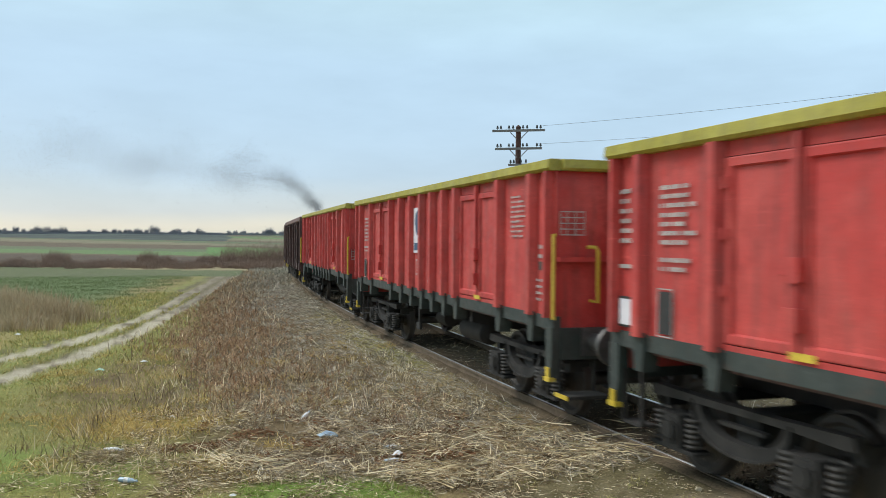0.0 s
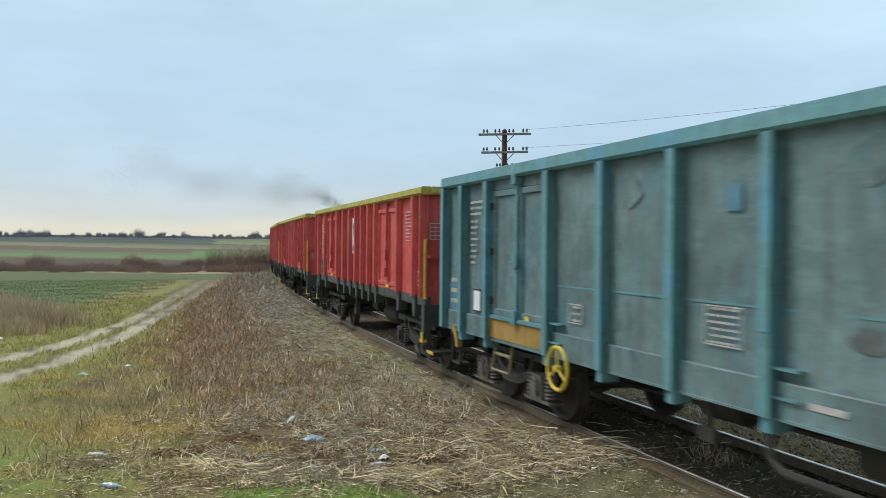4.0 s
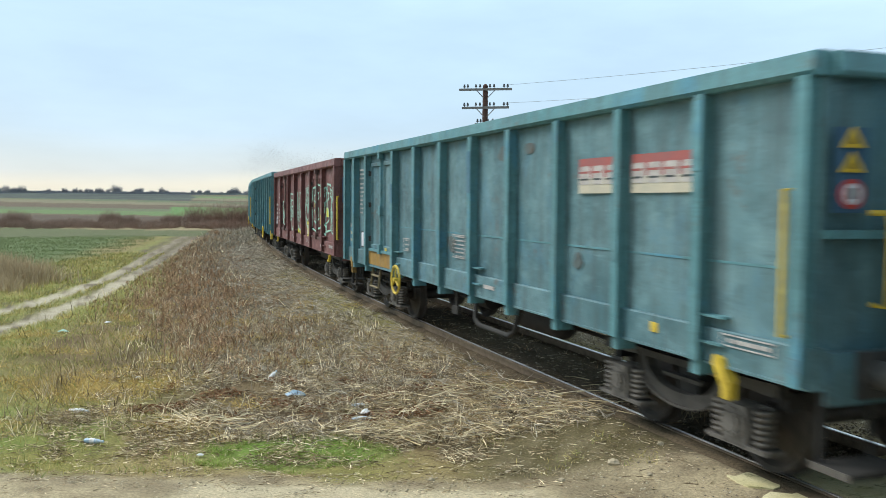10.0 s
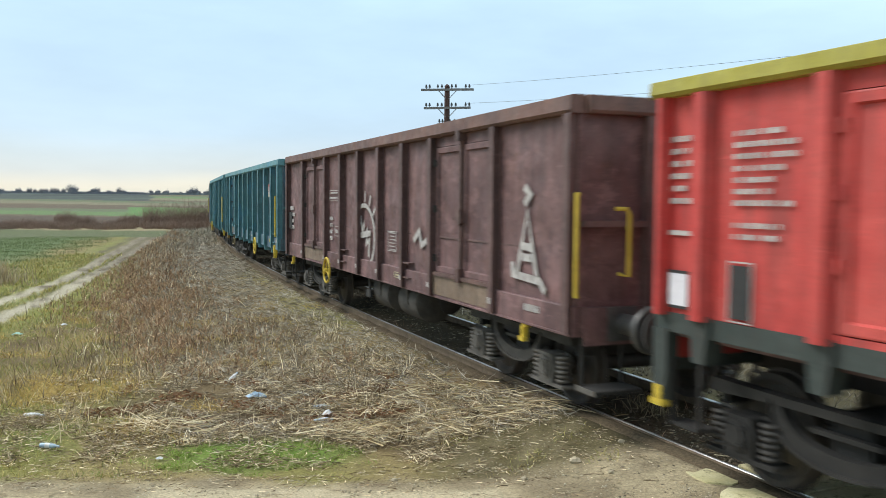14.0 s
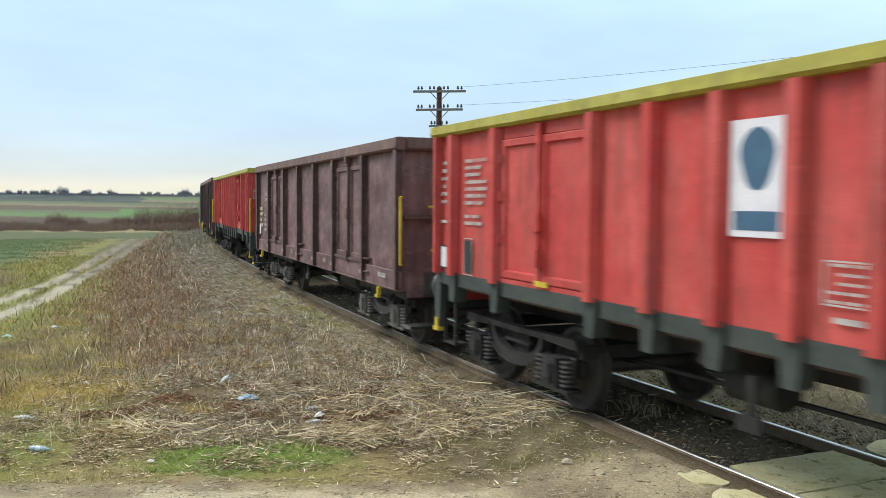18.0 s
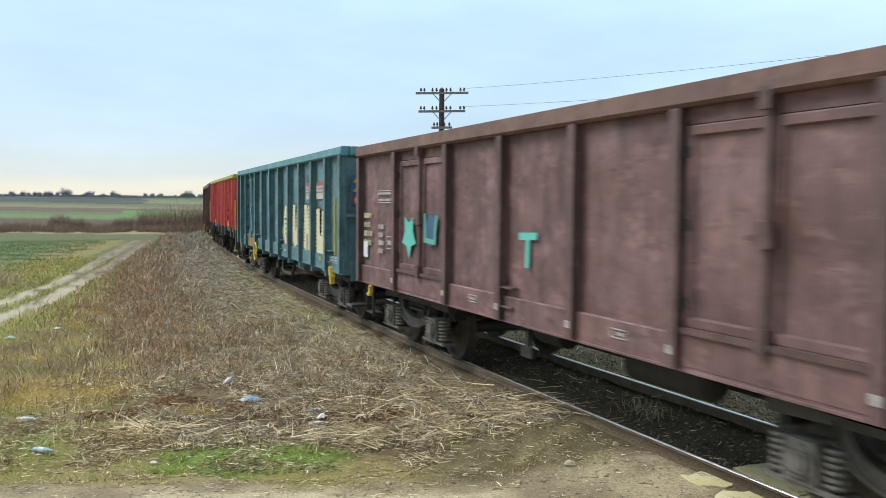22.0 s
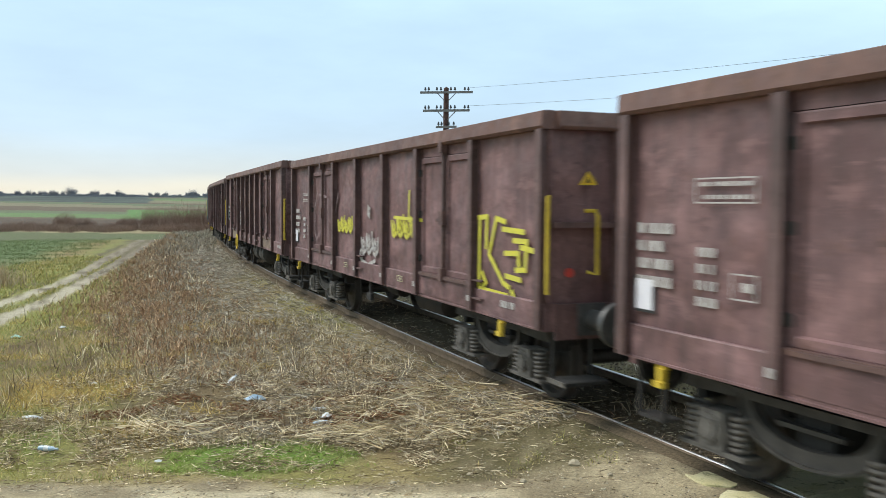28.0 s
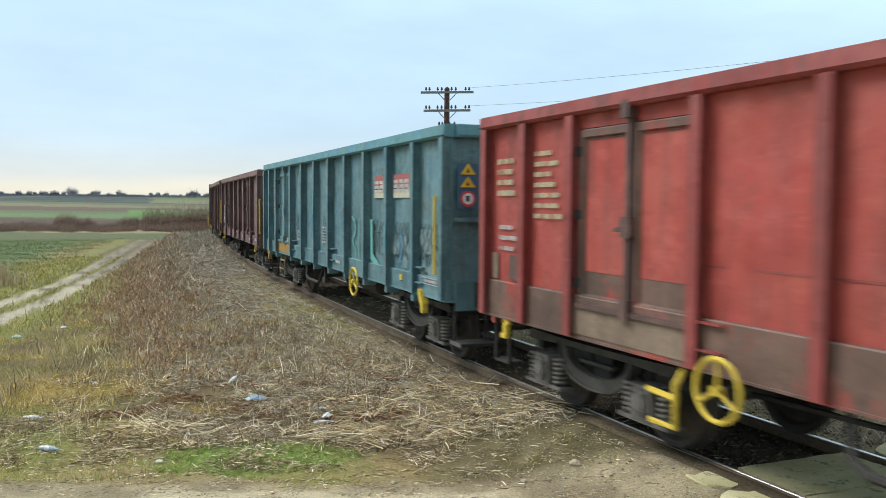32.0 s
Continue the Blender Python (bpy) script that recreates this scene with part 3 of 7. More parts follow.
def wagon(kind, label, coat, top_coat, rib_coat=None, sole=None, variant=0, handwheel=None, hook=YELLOW, door_coat=None, rail_coat=YELLOW, sill_coat=None, guard=5.85):
    lay = LAYOUT[kind]
    L, posts, low, top = lay["length"], lay["posts"], lay["low"], lay["top"]
    rib_coat, sole, door_coat = rib_coat or coat, sole or coat, door_coat or coat
    sill_coat = sill_coat or coat
    h, TOP = L / 2, lay["high"]
    ztop = TOP - top
    w = tagged(new("freight_wagon"), label, "wagon", "wagons of the freight train")
    red = kind == "red"
    rise = 0.38 if kind == "old_red" else 0.25
    SILL[w.name] = 0.0 if red else low + rise
    dent = {"brown": 0.022, "long_brown": 0.018, "teal": 0.011, "red": 0.005, "old_red": 0.014}[kind]
    rw, rd, taper = lay["rib"]
    for side in (0, 1):
        turn = ROUND if side else Matrix.Identity(4)
        for i, (a, b) in enumerate(zip(posts, posts[1:])):
            xa, xb = h - b, h - a
            if i in lay["doors"]:
                part("lintel", lambda: Shape().box(xa, xb, 1.33, 1.385, ztop - 0.13, ztop), coat, w, m=turn, key=(kind, "lintel", i))
                part("door_sill", lambda: Shape().box(xa, xb, 1.33, 1.40 if red else 1.431, low, low + (0.30 if not red else 0.05)), sill_coat, w, m=turn, key=(kind, "door_sill", i))
                mid = (xa + xb) / 2
                lw = mid - xa - rw / 2 - 0.03
                for k, x0 in enumerate((xa + rw / 2 + 0.01, mid + 0.02)):
                    door = part("door", lambda: door_shape(lw, low + (0.31 if not red else 0.06), ztop - 0.14, 1.375), door_coat, w, m=turn @ pose(x0, 0, 0), key=(kind, "door", round(lw, 2)))
                    if kind == "old_red":
                        part("door_sheet", lambda: Shape().box(0.10, lw - 0.10, 1.370, 1.379, low + 0.62, ztop - 0.25), coat, door, "faded red door sheet", key=(kind, "door_sheet"))
                    xh = 0.0 if k == 0 else lw
                    for zz in (low + 0.5, (low + ztop) / 2 + 0.1, ztop - 0.35):
                        part("hinge", lambda: Shape().rod((0, 1.42, -0.05), (0, 1.42, 0.05), 0.028, 8).box(-0.05, 0.05, 1.38, 1.415, -0.04, 0.04), GRIME if not red else coat,
                             door, m=pose(xh, 0, zz), key="hinge")
                bar_coat = coat if red else BROWN_DARK if kind != "teal" else rib_coat
                bar = part("door_bar", lambda: Shape().prism([(-0.05, 1.405), (0.05, 1.405), (0.05, 1.425), (0.028, 1.43), (0.028, 1.455), (-0.028, 1.455), (-0.028, 1.43), (-0.05, 1.425)], low + 0.30, ztop - 0.02), bar_coat,
                           w, m=turn @ pose(mid, 0, 0), key=(kind, "bar"))
                part("latch", lambda: Shape().prism([(-0.07, 1.98), (-0.02, 1.96), (0.07, 1.98), (0.07, 2.03), (0.17, 2.02), (0.17, 2.05), (0.07, 2.07), (0.06, 2.16), (-0.06, 2.16)], 1.412, 1.48, axis=1), bar_coat, bar, key="latch")
                part("bar_foot", lambda: Shape().box(-0.06, 0.06, 1.40, 1.49, low + 0.24, low + 0.42), bar_coat, bar, key=(kind, "bar_foot"))
                if not red:
                    part("bar_head", lambda: Shape().box(-0.055, 0.055, 1.40, 1.50, ztop - 0.10, ztop + 0.06), bar_coat, bar, key=(kind, "bar_head"))
                if not red:
                    part("locking_bar", lambda: Shape().box(xa + 0.10, xb - 0.10, 1.436, 1.462, low + 0.265, low + 0.30).box(xa + 0.10, xb - 0.10, 1.40, 1.45, low + 0.30, low + 0.312), BROWN_DARK if kind != "teal" else rib_coat,
                         w, m=turn, key=(kind, "lock", i))
            else:
                part("side_panel", lambda: panel_shape(xa, xb, low, ztop, 1.38, dent, i + 20 * variant), coat, w, m=turn, key=(kind, "panel", i, variant), smooth=True)
        for i, a in enumerate(posts):
            x = min(h - rw / 2, max(-h + rw / 2, h - a))
            foot = lay["foot"] if 0 < i < len(posts) - 1 else 0.0
            thin = red and i in (0, len(posts) - 1)
            rib = part("rib", lambda: rib_shape(rw * (0.5 if thin else 1), rd, 1.38, low - 0.02, ztop, taper, foot) if red else post_shape(rw, rd, 1.38, low - 0.03, ztop, foot), rib_coat, w, m=turn @ pose(x, 0, 0), key=(kind, "rib", foot, thin))
            if kind != "red" and i in (3, 6, 10):
                for zz in (low + 0.12, low + 0.34):
                    part("lashing_step", lambda: Shape().box(-0.02, 0.26, 1.36, 1.47, 0, 0.02), rib_coat, w, m=turn @ pose(x - 0.30, 0, zz), key="lash")
        part("top_rail", lambda: Shape().prism([(1.36, ztop), (1.47, ztop), (1.50, ztop + 0.03), (1.49, TOP - 0.01), (1.46, TOP), (1.33, TOP), (1.33, ztop)], -h - 0.02, h + 0.02, axis=0),
             top_coat, w, m=turn, key=(kind, "top_rail"))
        if red:
            part("side_sill", lambda: Shape().box(-h, h, 1.30, 1.40, low - 0.16, low), sole, w, "dark green grimy side sill", turn, (kind, "sill"))
            for k, a in enumerate(posts[1:-1]):
                part("sill_bracket", lambda: Shape().prism([(-0.07, low - 0.36), (0.07, low - 0.36), (0.10, low - 0.1), (0.10, low + 0.02), (-0.10, low + 0.02), (-0.10, low - 0.1)], 1.26, 1.44, axis=1),
                     sole, w, m=turn @ pose(h - a, 0, 0), key="sill_bracket")
        else:
            part("side_sill", lambda: Shape().prism([(1.28, low - 0.05), (1.435, low - 0.05), (1.435, low - 0.03), (1.425, low - 0.026), (1.425, low + rise - 0.012), (1.415, low + rise), (1.28, low + rise)], -h, h, axis=0), sole, w, "", turn, (kind, "sill"))
        if kind in ("teal", "long_brown", "old_red"):
            part("seam_strip", lambda: Shape().box(-h, h - 3.8, 1.375, 1.388, low + 0.78, low + 0.80), rib_coat, w, m=turn, key=(kind, "seam"))
    # ends
    for way in (1, -1):
        turn = Matrix.Identity(4) if way > 0 else ROUND
        end = part("end_wall", lambda: Shape().add(*((lambda q: ([(p[1] + h - 1.38, p[0], p[2]) for p in q.v], [f[::-1] for f in q.f]))(
            panel_shape(-1.38, 1.38, 0.95, ztop, 1.34, dent * 0.6, 3 + 9 * variant)))), coat, w, m=turn, key=(kind, "end", variant), smooth=True)
        part("end_top_rail", lambda: Shape().prism([(h - 0.05, ztop), (h + 0.07, ztop), (h + 0.09, ztop + 0.03), (h + 0.08, TOP - 0.005), (h - 0.06, TOP - 0.005)], -1.32, 1.32, axis=1),
             top_coat, w, m=turn, key=(kind, "end_top"))
        for y in (-0.55, 0.55):
            part("end_rib", lambda: Shape().box(h - 0.03, h + 0.07, -0.07, 0.07, 1.0, ztop), rib_coat, w, m=turn @ pose(0, y, 0), key=(kind, "end_rib"))
        part("end_beam", lambda: Shape().box(h - 0.02, h + 0.06, -1.36, 1.36, 2.02, 2.08), rib_coat, w, m=turn, key=(kind, "end_beam"))
        part("head_stock", lambda: Shape().box(h - 0.05, h + 0.03, -1.30, 1.30, 0.84, 1.22), sole if red else coat, w, m=turn, key=(kind, "head"))
        add_buffers(w, way * (h + 0.03), way)
    grip = [(-h + 0.16, 1.38, 1.32), (-h + 0.16, 1.545, 1.32), (-h + 0.16, 1.545, 2.36), (-h + 0.16, 1.38, 2.36)] if kind == "teal" else [(-h - 0.03, 1.40, 1.34), (-h - 0.06, 1.43, 1.33), (-h - 0.06, 1.43, 2.35), (-h - 0.03, 1.40, 2.34)]
    part("handrail", lambda: Shape().tube(grip, 0.022, 8), rail_coat, w,
         "bent yellow tubular handrail", key=(kind, "handrail"))
    part("handrail", lambda: Shape().tube([(-h - 0.03, 0.92, 1.55), (-h - 0.14, 0.88, 1.53), (-h - 0.14, 0.88, 2.14), (-h - 0.12, 0.90, 2.20), (-h - 0.03, 0.97, 2.20)], 0.022, 8), rail_coat, w, key=(kind, "handrail_in"))
    part("end_step", lambda: Shape().box(-h - 0.30, -h + 0.05, 0.80, 1.34, 0.40, 0.44).rod((-h + 0.02, 1.30, 0.42), (-h + 0.02, 1.30, 1.0), 0.022, 6).rod((-h + 0.02, 0.84, 0.42), (-h + 0.02, 0.84, 1.0), 0.022, 6),
         BOGIE, w, key=(kind, "end_step"))
    part("step_edge", lambda: Shape().box(-h - 0.31, -h + 0.05, 1.34, 1.355, 0.395, 0.445), YELLOW if red else SPRING, w, key=(kind, "step_edge"))
    add_step(w, h - 0.35, 1.34, GRIME)
    # floor, underframe and brake gear
    part("floor", lambda: Shape().box(-h + 0.02, h - 0.02, -1.32, 1.32, 1.16, 1.22), BROWN_DARK, w, key=(kind, "floor"))
    part("centre_sill", lambda: Shape().box(-h + 0.02, h - 0.02, -0.26, -0.12, 0.80, 1.15).box(-h + 0.02, h - 0.02, 0.12, 0.26, 0.80, 1.15), GRIME, w, key=(kind, "centre_sill"))
    for x in (-2.6, -0.9, 0.9, 2.6):
        part("cross_member", lambda: Shape().prism([(-1.28, 1.15), (-1.28, 0.98), (-0.26, 0.80), (0.26, 0.80), (1.28, 0.98), (1.28, 1.15)], -0.04, 0.04, axis=0), GRIME, w, m=pose(x, 0, 0), key="cross_member")
    part("air_tank", lambda: Shape().rod((-0.55, 0.75, 0.72), (0.55, 0.75, 0.72), 0.19, 18).rod((-0.62, 0.75, 0.72), (-0.55, 0.75, 0.72), 0.10, 18, 0.19).rod((0.55, 0.75, 0.72), (0.62, 0.75, 0.72), 0.19, 18, 0.10),
         GRIME, w, "sooty cylindrical brake air tank", pose(-1.5, 0, 0), "air_tank", True)
    part("brake_cylinder", lambda: Shape().rod((-0.3, 0.55, 0.72), (0.3, 0.55, 0.72), 0.16, 16).rod((0.3, 0.55, 0.72), (0.75, 0.45, 0.70), 0.03, 8), GRIME, w, m=pose(1.0, 0, 0), key="brake_cylinder", smooth=True)
    part("brake_rod", lambda: Shape().tube([(-3.6, 0.3, 0.55), (-1.0, 0.4, 0.62), (1.0, 0.4, 0.62), (3.6, 0.3, 0.55)], 0.025, 6), GRIME, w, key="brake_rod")
    part("changeover_lever", lambda: Shape().box(-0.03, 0.03, 1.30, 1.34, 0.62, 1.0).box(-0.12, 0.12, 1.31, 1.36, 0.58, 0.70), BOGIE, w, m=pose(0.3, 0, 0), key="lever")
    if red:
        for x in (h - 0.09, -h + 0.09):
            leg = part("corner_bracket", lambda: Shape().prism([(-0.09, 0.86), (-0.06, 0.62), (0.06, 0.62), (0.09, 0.86), (0.09, 1.22), (-0.09, 1.22)], 1.30, 1.42, axis=1), sole, w, m=pose(x, 0, 0), key="corner_bracket")
            part("rope_hook", lambda: Shape().box(-0.04, 0.04, 1.35, 1.44, 0.62, 0.74).box(-0.075, 0.075, 1.36, 1.45, 0.57, 0.62), YELLOW, leg, "yellow towing hook", key="red_hook")
    elif kind == "teal":
        for x in (h - 0.62, -h + 0.90):
            part("rope_hook", lambda: Shape().prism([(-0.10, 0.90), (-0.01, 0.85), (0.10, 1.02), (0.08, 1.09), (0.0, 1.07)], 1.38, 1.48, axis=1).box(-0.11, -0.02, 1.40, 1.48, 0.76, 0.90), ORANGE if x > 0 else YELLOW, w,
                 "ochre bracket with a yellow towing hook", pose(x, 0, -0.04), "teal_hook")
    else:
        for x in (h - 0.55, -h + 1.05):
            part("rope_hook", lambda: Shape().box(-0.03, 0.03, 1.38, 1.44, 0.80, 0.92).box(-0.06, 0.05, 1.40, 1.46, 0.76, 0.81).box(-0.05, 0.05, 1.37, 1.42, 0.91, 0.97), hook, w, "yellow towing hook", pose(x, 0, -0.02), "brown_hook")
    if kind == "teal":
        part("side_step", lambda: Shape().tube([(0.28, 1.34, 1.0), (0.28, 1.40, 0.56), (-0.28, 1.40, 0.56), (-0.28, 1.34, 1.0)], 0.024, 6).tube([(0.28, 1.38, 0.78), (-0.28, 1.38, 0.78)], 0.024, 6),
             STEP_PAINT, w, "dull ochre bent-tube side step", pose(h - 2.22, 0, 0), "side_step")
    if kind in ("teal", "old_red"):
        part("lever_guard", lambda: Shape().tube([(-0.85, 1.30, 1.0), (-0.70, 1.36, 0.62), (-0.55, 1.36, 0.55), (0.45, 1.36, 0.55), (0.60, 1.36, 0.62), (0.70, 1.30, 1.0)], 0.035, 8), BOGIE if kind == "teal" else GRIME, w,
             "grey bent tube guard under the sill", pose(h - guard, 0, 0), "lever_guard", True)
    for x in (lay["pivot"], -lay["pivot"]):
        add_bogie(w, x, BOGIE if red else BOX_DUST, GRIME_DUST if red else SPRING)
    if handwheel is not None:
        add_handwheel(w, h - handwheel, 0.88)
    return w


def warning_signs(w, h, plate_coat=BLUE, y=1.16, z=2.33, count=3):
    """Two yellow triangles and a red-ringed disc on the end wall above the buffer."""
    x = -h - 0.075
    if plate_coat is not None:
        part("sign_plate", Shape().box(x + 0.03, x + 0.055, y - 0.14, y + 0.14, z - 0.13, z + 0.46), plate_coat, w, "dark blue backing plate")
    for k in range(count - 1):
        zc = z + 0.15 + 0.17 * k
        part("warning_triangle", Shape().prism([(y - 0.105, zc), (y + 0.105, zc), (y, zc + 0.145)], x + 0.015, x + 0.03, axis=0), SIGN_YELLOW, w, "yellow warning triangle")
        part("warning_mark", Shape().prism([(y - 0.02, zc + 0.025), (y + 0.03, zc + 0.025), (y + 0.008, zc + 0.09)], x + 0.010, x + 0.015, axis=0), BLACK, w)
    if count > 2:
        ring = part("warning_disc", Shape().rod((x + 0.03, y, z), (x + 0.015, y, z), 0.105, 20), SIGN_RED, w, "red-ringed white warning disc")
        part("disc_face", Shape().rod((x + 0.016, y, z), (x + 0.010, y, z), 0.075, 20), PAPER, ring)
        part("disc_mark", Shape().box(x + 0.006, x + 0.010, y - 0.02, y + 0.03, z - 0.035, z + 0.04), BLACK, ring)


def banner(w, h, d0, d1, z):
    """Broad white block shapes, slit across, on a red strip over a cream one."""
    x, wide = h - (d0 + d1) / 2, d1 - d0
    plate(w, "banner_strip", x, z + 0.17, wide, 0.20, FADED_RED, "faded red paint strip", 1.402)
    plate(w, "banner_ground", x, z - 0.01, wide, 0.16, BANNER_CREAM, "worn pale paint band", 1.402)
    n = max(3, round(wide / 0.26))
    for k in range(n):
        a = -wide / 2 + wide * k / n + 0.025
        b = a + wide / n - 0.05
        block = part("banner_block", Shape().prism([(a, 0.0), (b, 0.0), (b, 0.17), (b - 0.02, 0.19), (a + 0.02, 0.19), (a, 0.17)], 0, 0.003, axis=1), WHITE, w, "worn white block shape", pose(x, 1.4075, z))
        for q, tall in ((0.115, 0.022), (0.045, 0.018)):
            part("banner_slit", Shape().box(a + (0.05 if k % 2 else 0.02), b, 0.003, 0.0045, q, q + tall), FADED_RED if q > 0.1 else SPRAY_BLACK, block)


def paper(w, h, d, z, wide=0.22, tall=0.26):
    holder = plate(w, "label_holder", h - d, z, wide + 0.05, tall + 0.05, BLACK, "black clip frame", 1.40, 0.012)
    part("paper_label", Shape().box(-wide / 2, wide / 2, 0.012, 0.016, -tall / 2, tall / 2), PAPER, holder, "white paper consignment label")
# ---- the train, from the head of what is in view to its tail ----
TRAIN = []


def couple(front, ob, kind):
    TRAIN.append((ob, front - LAYOUT[kind]["length"] / 2, LAYOUT[kind]["pivot"]))
    return ob, LAYOUT[kind]["length"] / 2


def red_wagon(front, seed, logo=True):
    w, h = couple(front, wagon("red", "red open wagon with corrugated sides and a yellow top rail", RED, YELLOW_TOP, sole=SOLE_DARK, variant=seed % 2), "red")
    bars(w, h - 0.30, 2.78, 0.38, 6, 0.10, seed, y=1.40, tall=0.46, dense=1.3)
    plate(w, "stencil_line", h - 0.32, 2.02, 0.34, 0.04, WHITE, y=1.40)
    paper(w, h, 0.30, 1.56)
    for k, (z, n) in enumerate(((2.78, 2), (2.52, 3), (2.10, 1))):
        bars(w, h - 1.20, z, 0.62, n + 1, 0.085, seed * 7 + k, dense=1.4, tall=0.48)
    plate(w, "chalk_board", h - 0.98, 1.60, 0.20, 0.40, BLACK, "black chalk board in a white frame", 1.403)
    boxed(w, h - 0.98, 1.60, 0.25, 0.46, 1, seed + 3, y=1.4025).name = "board_frame"
    for d in (2.80, 9.32):
        plate(w, "door_mark", h - d, 1.42, 0.26, 0.06, YELLOW, "small yellow door mark", 1.425)
    if logo:
        board = plate(w, "emblem_board", h - 5.80, 2.46, 0.54, 0.86, PAPER, "white painted panel with a blue emblem", 1.402)
        part("emblem_disc", Shape().prism([(0.17 * math.cos(a) * (1 + 0.12 * math.sin(3 * a)), 0.14 + 0.23 * math.sin(a)) for a in np.linspace(0, 6.1, 22)], 0.004, 0.007, axis=1), BLUE, board, "blue oval emblem")
        part("emblem_block", Shape().box(-0.22, 0.22, 0.004, 0.007, -0.38, -0.24), BLUE, board)
    boxed(w, h - (6.64 if seed > 8 else 5.92), 1.76, 0.44, 0.30, 5, seed + 11)
    plate(w, "stencil_line", h - 6.66, 1.52, 0.30, 0.04, WHITE)
    bars(w, h - (10.88 if seed <= 2 else 11.73), 2.86, 0.50 if seed <= 2 else 0.42, 9, 0.066, seed + 21, y=1.395)
    bars(w, h - 11.73, 2.20, 0.30, 2, 0.12, seed + 22, y=1.395)
    plate(w, "data_plate", h - 11.75, 1.96, 0.30, 0.11, SOLE_DARK, "dark data plate", 1.395)
    bars(w, h - 11.73, 1.78, 0.40, 4, 0.08, seed + 23, y=1.395)
    s = Shape()
    zg = 1.74 if seed == 1 else 2.34
    for k in range(5):
        s.box(-h - 0.022, -h - 0.018, 1.0, 1.33, zg + 0.07 * k, zg + 0.013 + 0.07 * k)
    for y in (1.0, 1.12, 1.23, 1.32):
        s.box(-h - 0.022, -h - 0.018, y, y + 0.011, zg + 0.013, zg + 0.28)
    tagged(part("stencil_grid", s, WHITE, w), "white ruled grid on the end wall", kind="stuff")
    for z in (1.50, 1.85, 2.72):
        part("grip", lambda: Shape().tube([(0.0, 0.52, 0), (-0.07, 0.52, 0), (-0.07, 0.30, 0), (0.0, 0.30, 0)], 0.016, 6), YELLOW, w, "yellow end-wall grip", pose(-h - 0.01, 0, z), "grip")
    return w


def teal_wagon(front, seed, tone, back=False, ochre=True, banner_ends=True, light_ribs=True):
    """back: the brake wheel sits towards the rear instead of the front."""
    w, h = couple(front, wagon("teal", "weathered teal open freight wagon with slim side ribs", TEALS[tone], TEAL_LIGHT, rib_coat=TEAL_LIGHT if light_ribs else TEALS[1], variant=seed % 2,
                               handwheel=9.72 if back else 4.2, sill_coat=ORANGE if ochre else TEAL_RUST, guard=5.6 if back else 8.05), "teal")
    rnd = random.Random(seed)
    plate(w, "blue_patch", h - 0.50, 1.44, 0.66, 0.50, TEAL_BLUE, "blue repainted patch", 1.399)
    for k in range(3):
        bars(w, h - 0.50, 1.72 - 0.16 * k, 0.50, 1, 0.13, seed * 5 + k, CREAM if k else WHITE, dense=2.0, tall=0.5, y=1.404)
    bars(w, h - 1.36, 2.88, 0.60, 3, 0.085, seed * 3, dense=1.5)
    bars(w, h - 1.24, 2.60, 0.30, 8, 0.085, seed * 3 + 1)
    paper(w, h, 1.36, 1.46, 0.24, 0.28)
    boxed(w, h - 4.32, 1.50, 0.32, 0.22, 3, seed + 5)
    boxed(w, h - 6.9, 1.60, 0.50, 0.34, 6, seed + 6)
    plate(w, "stencil_line", h - 8.1, 1.12, 0.34, 0.05, WHITE)
    boxed(w, h - 13.2, 1.18, 0.62, 0.10, 1, seed + 7)
    plate(w, "data_plate", h - 11.95, 1.14, 0.11, 0.09, YELLOW, "small yellow plate", 1.4)
    for d in (2.78,):
        plate(w, "door_mark", h - d - 0.3, 1.34, 0.12, 0.06, YELLOW, "small yellow door mark", 1.42)
    if banner_ends:
        banner(w, h, 10.46, 11.26, 2.44)
        banner(w, h, 11.48, 12.52, 2.44)
    for k in range(9):
        d, z, r = rnd.uniform(4.0, 13.4), rnd.uniform(2.45, 3.0) if k % 3 else rnd.uniform(1.3, 1.7), rnd.uniform(0.05, 0.16)
        if min(abs(d - q) for q in LAYOUT["teal"]["posts"]) > 0.28:
            part("rust_patch", Shape().prism(blob(r * rnd.uniform(1.0, 1.8), r, seed * 20 + k, 30, 0.17), 0, 0.0015, axis=1), (TEAL_RUST, TEALS[seed % 3], TEAL_RUST)[k % 3], w, "flaked paint with rust", pose(h - d, 1.393, z))
    # patches of fresher paint on ribs and sheets
    for k in range(5):
        d = LAYOUT["teal"]["posts"][rnd.randint(3, 10)]
        plate(w, "paint_patch", h - d, rnd.uniform(1.5, 2.9), 0.125, rnd.uniform(0.25, 0.6), TEAL_BLUE if k % 2 else TEAL_LIGHT, "fresher blue paint on a rib", 1.517)
    for k in range(4):
        d = rnd.uniform(4.2, 12.6)
        post = LAYOUT["teal"]["posts"]
        if min(abs(d - q) for q in post) > 0.3:
            plate(w, "paint_patch", h - d, rnd.uniform(1.25, 2.8), rnd.uniform(0.2, 0.4), rnd.uniform(0.12, 0.5), TEAL_BLUE if k % 2 else TEALS[2], "patch of bluer paint", 1.3985)
    return w, h


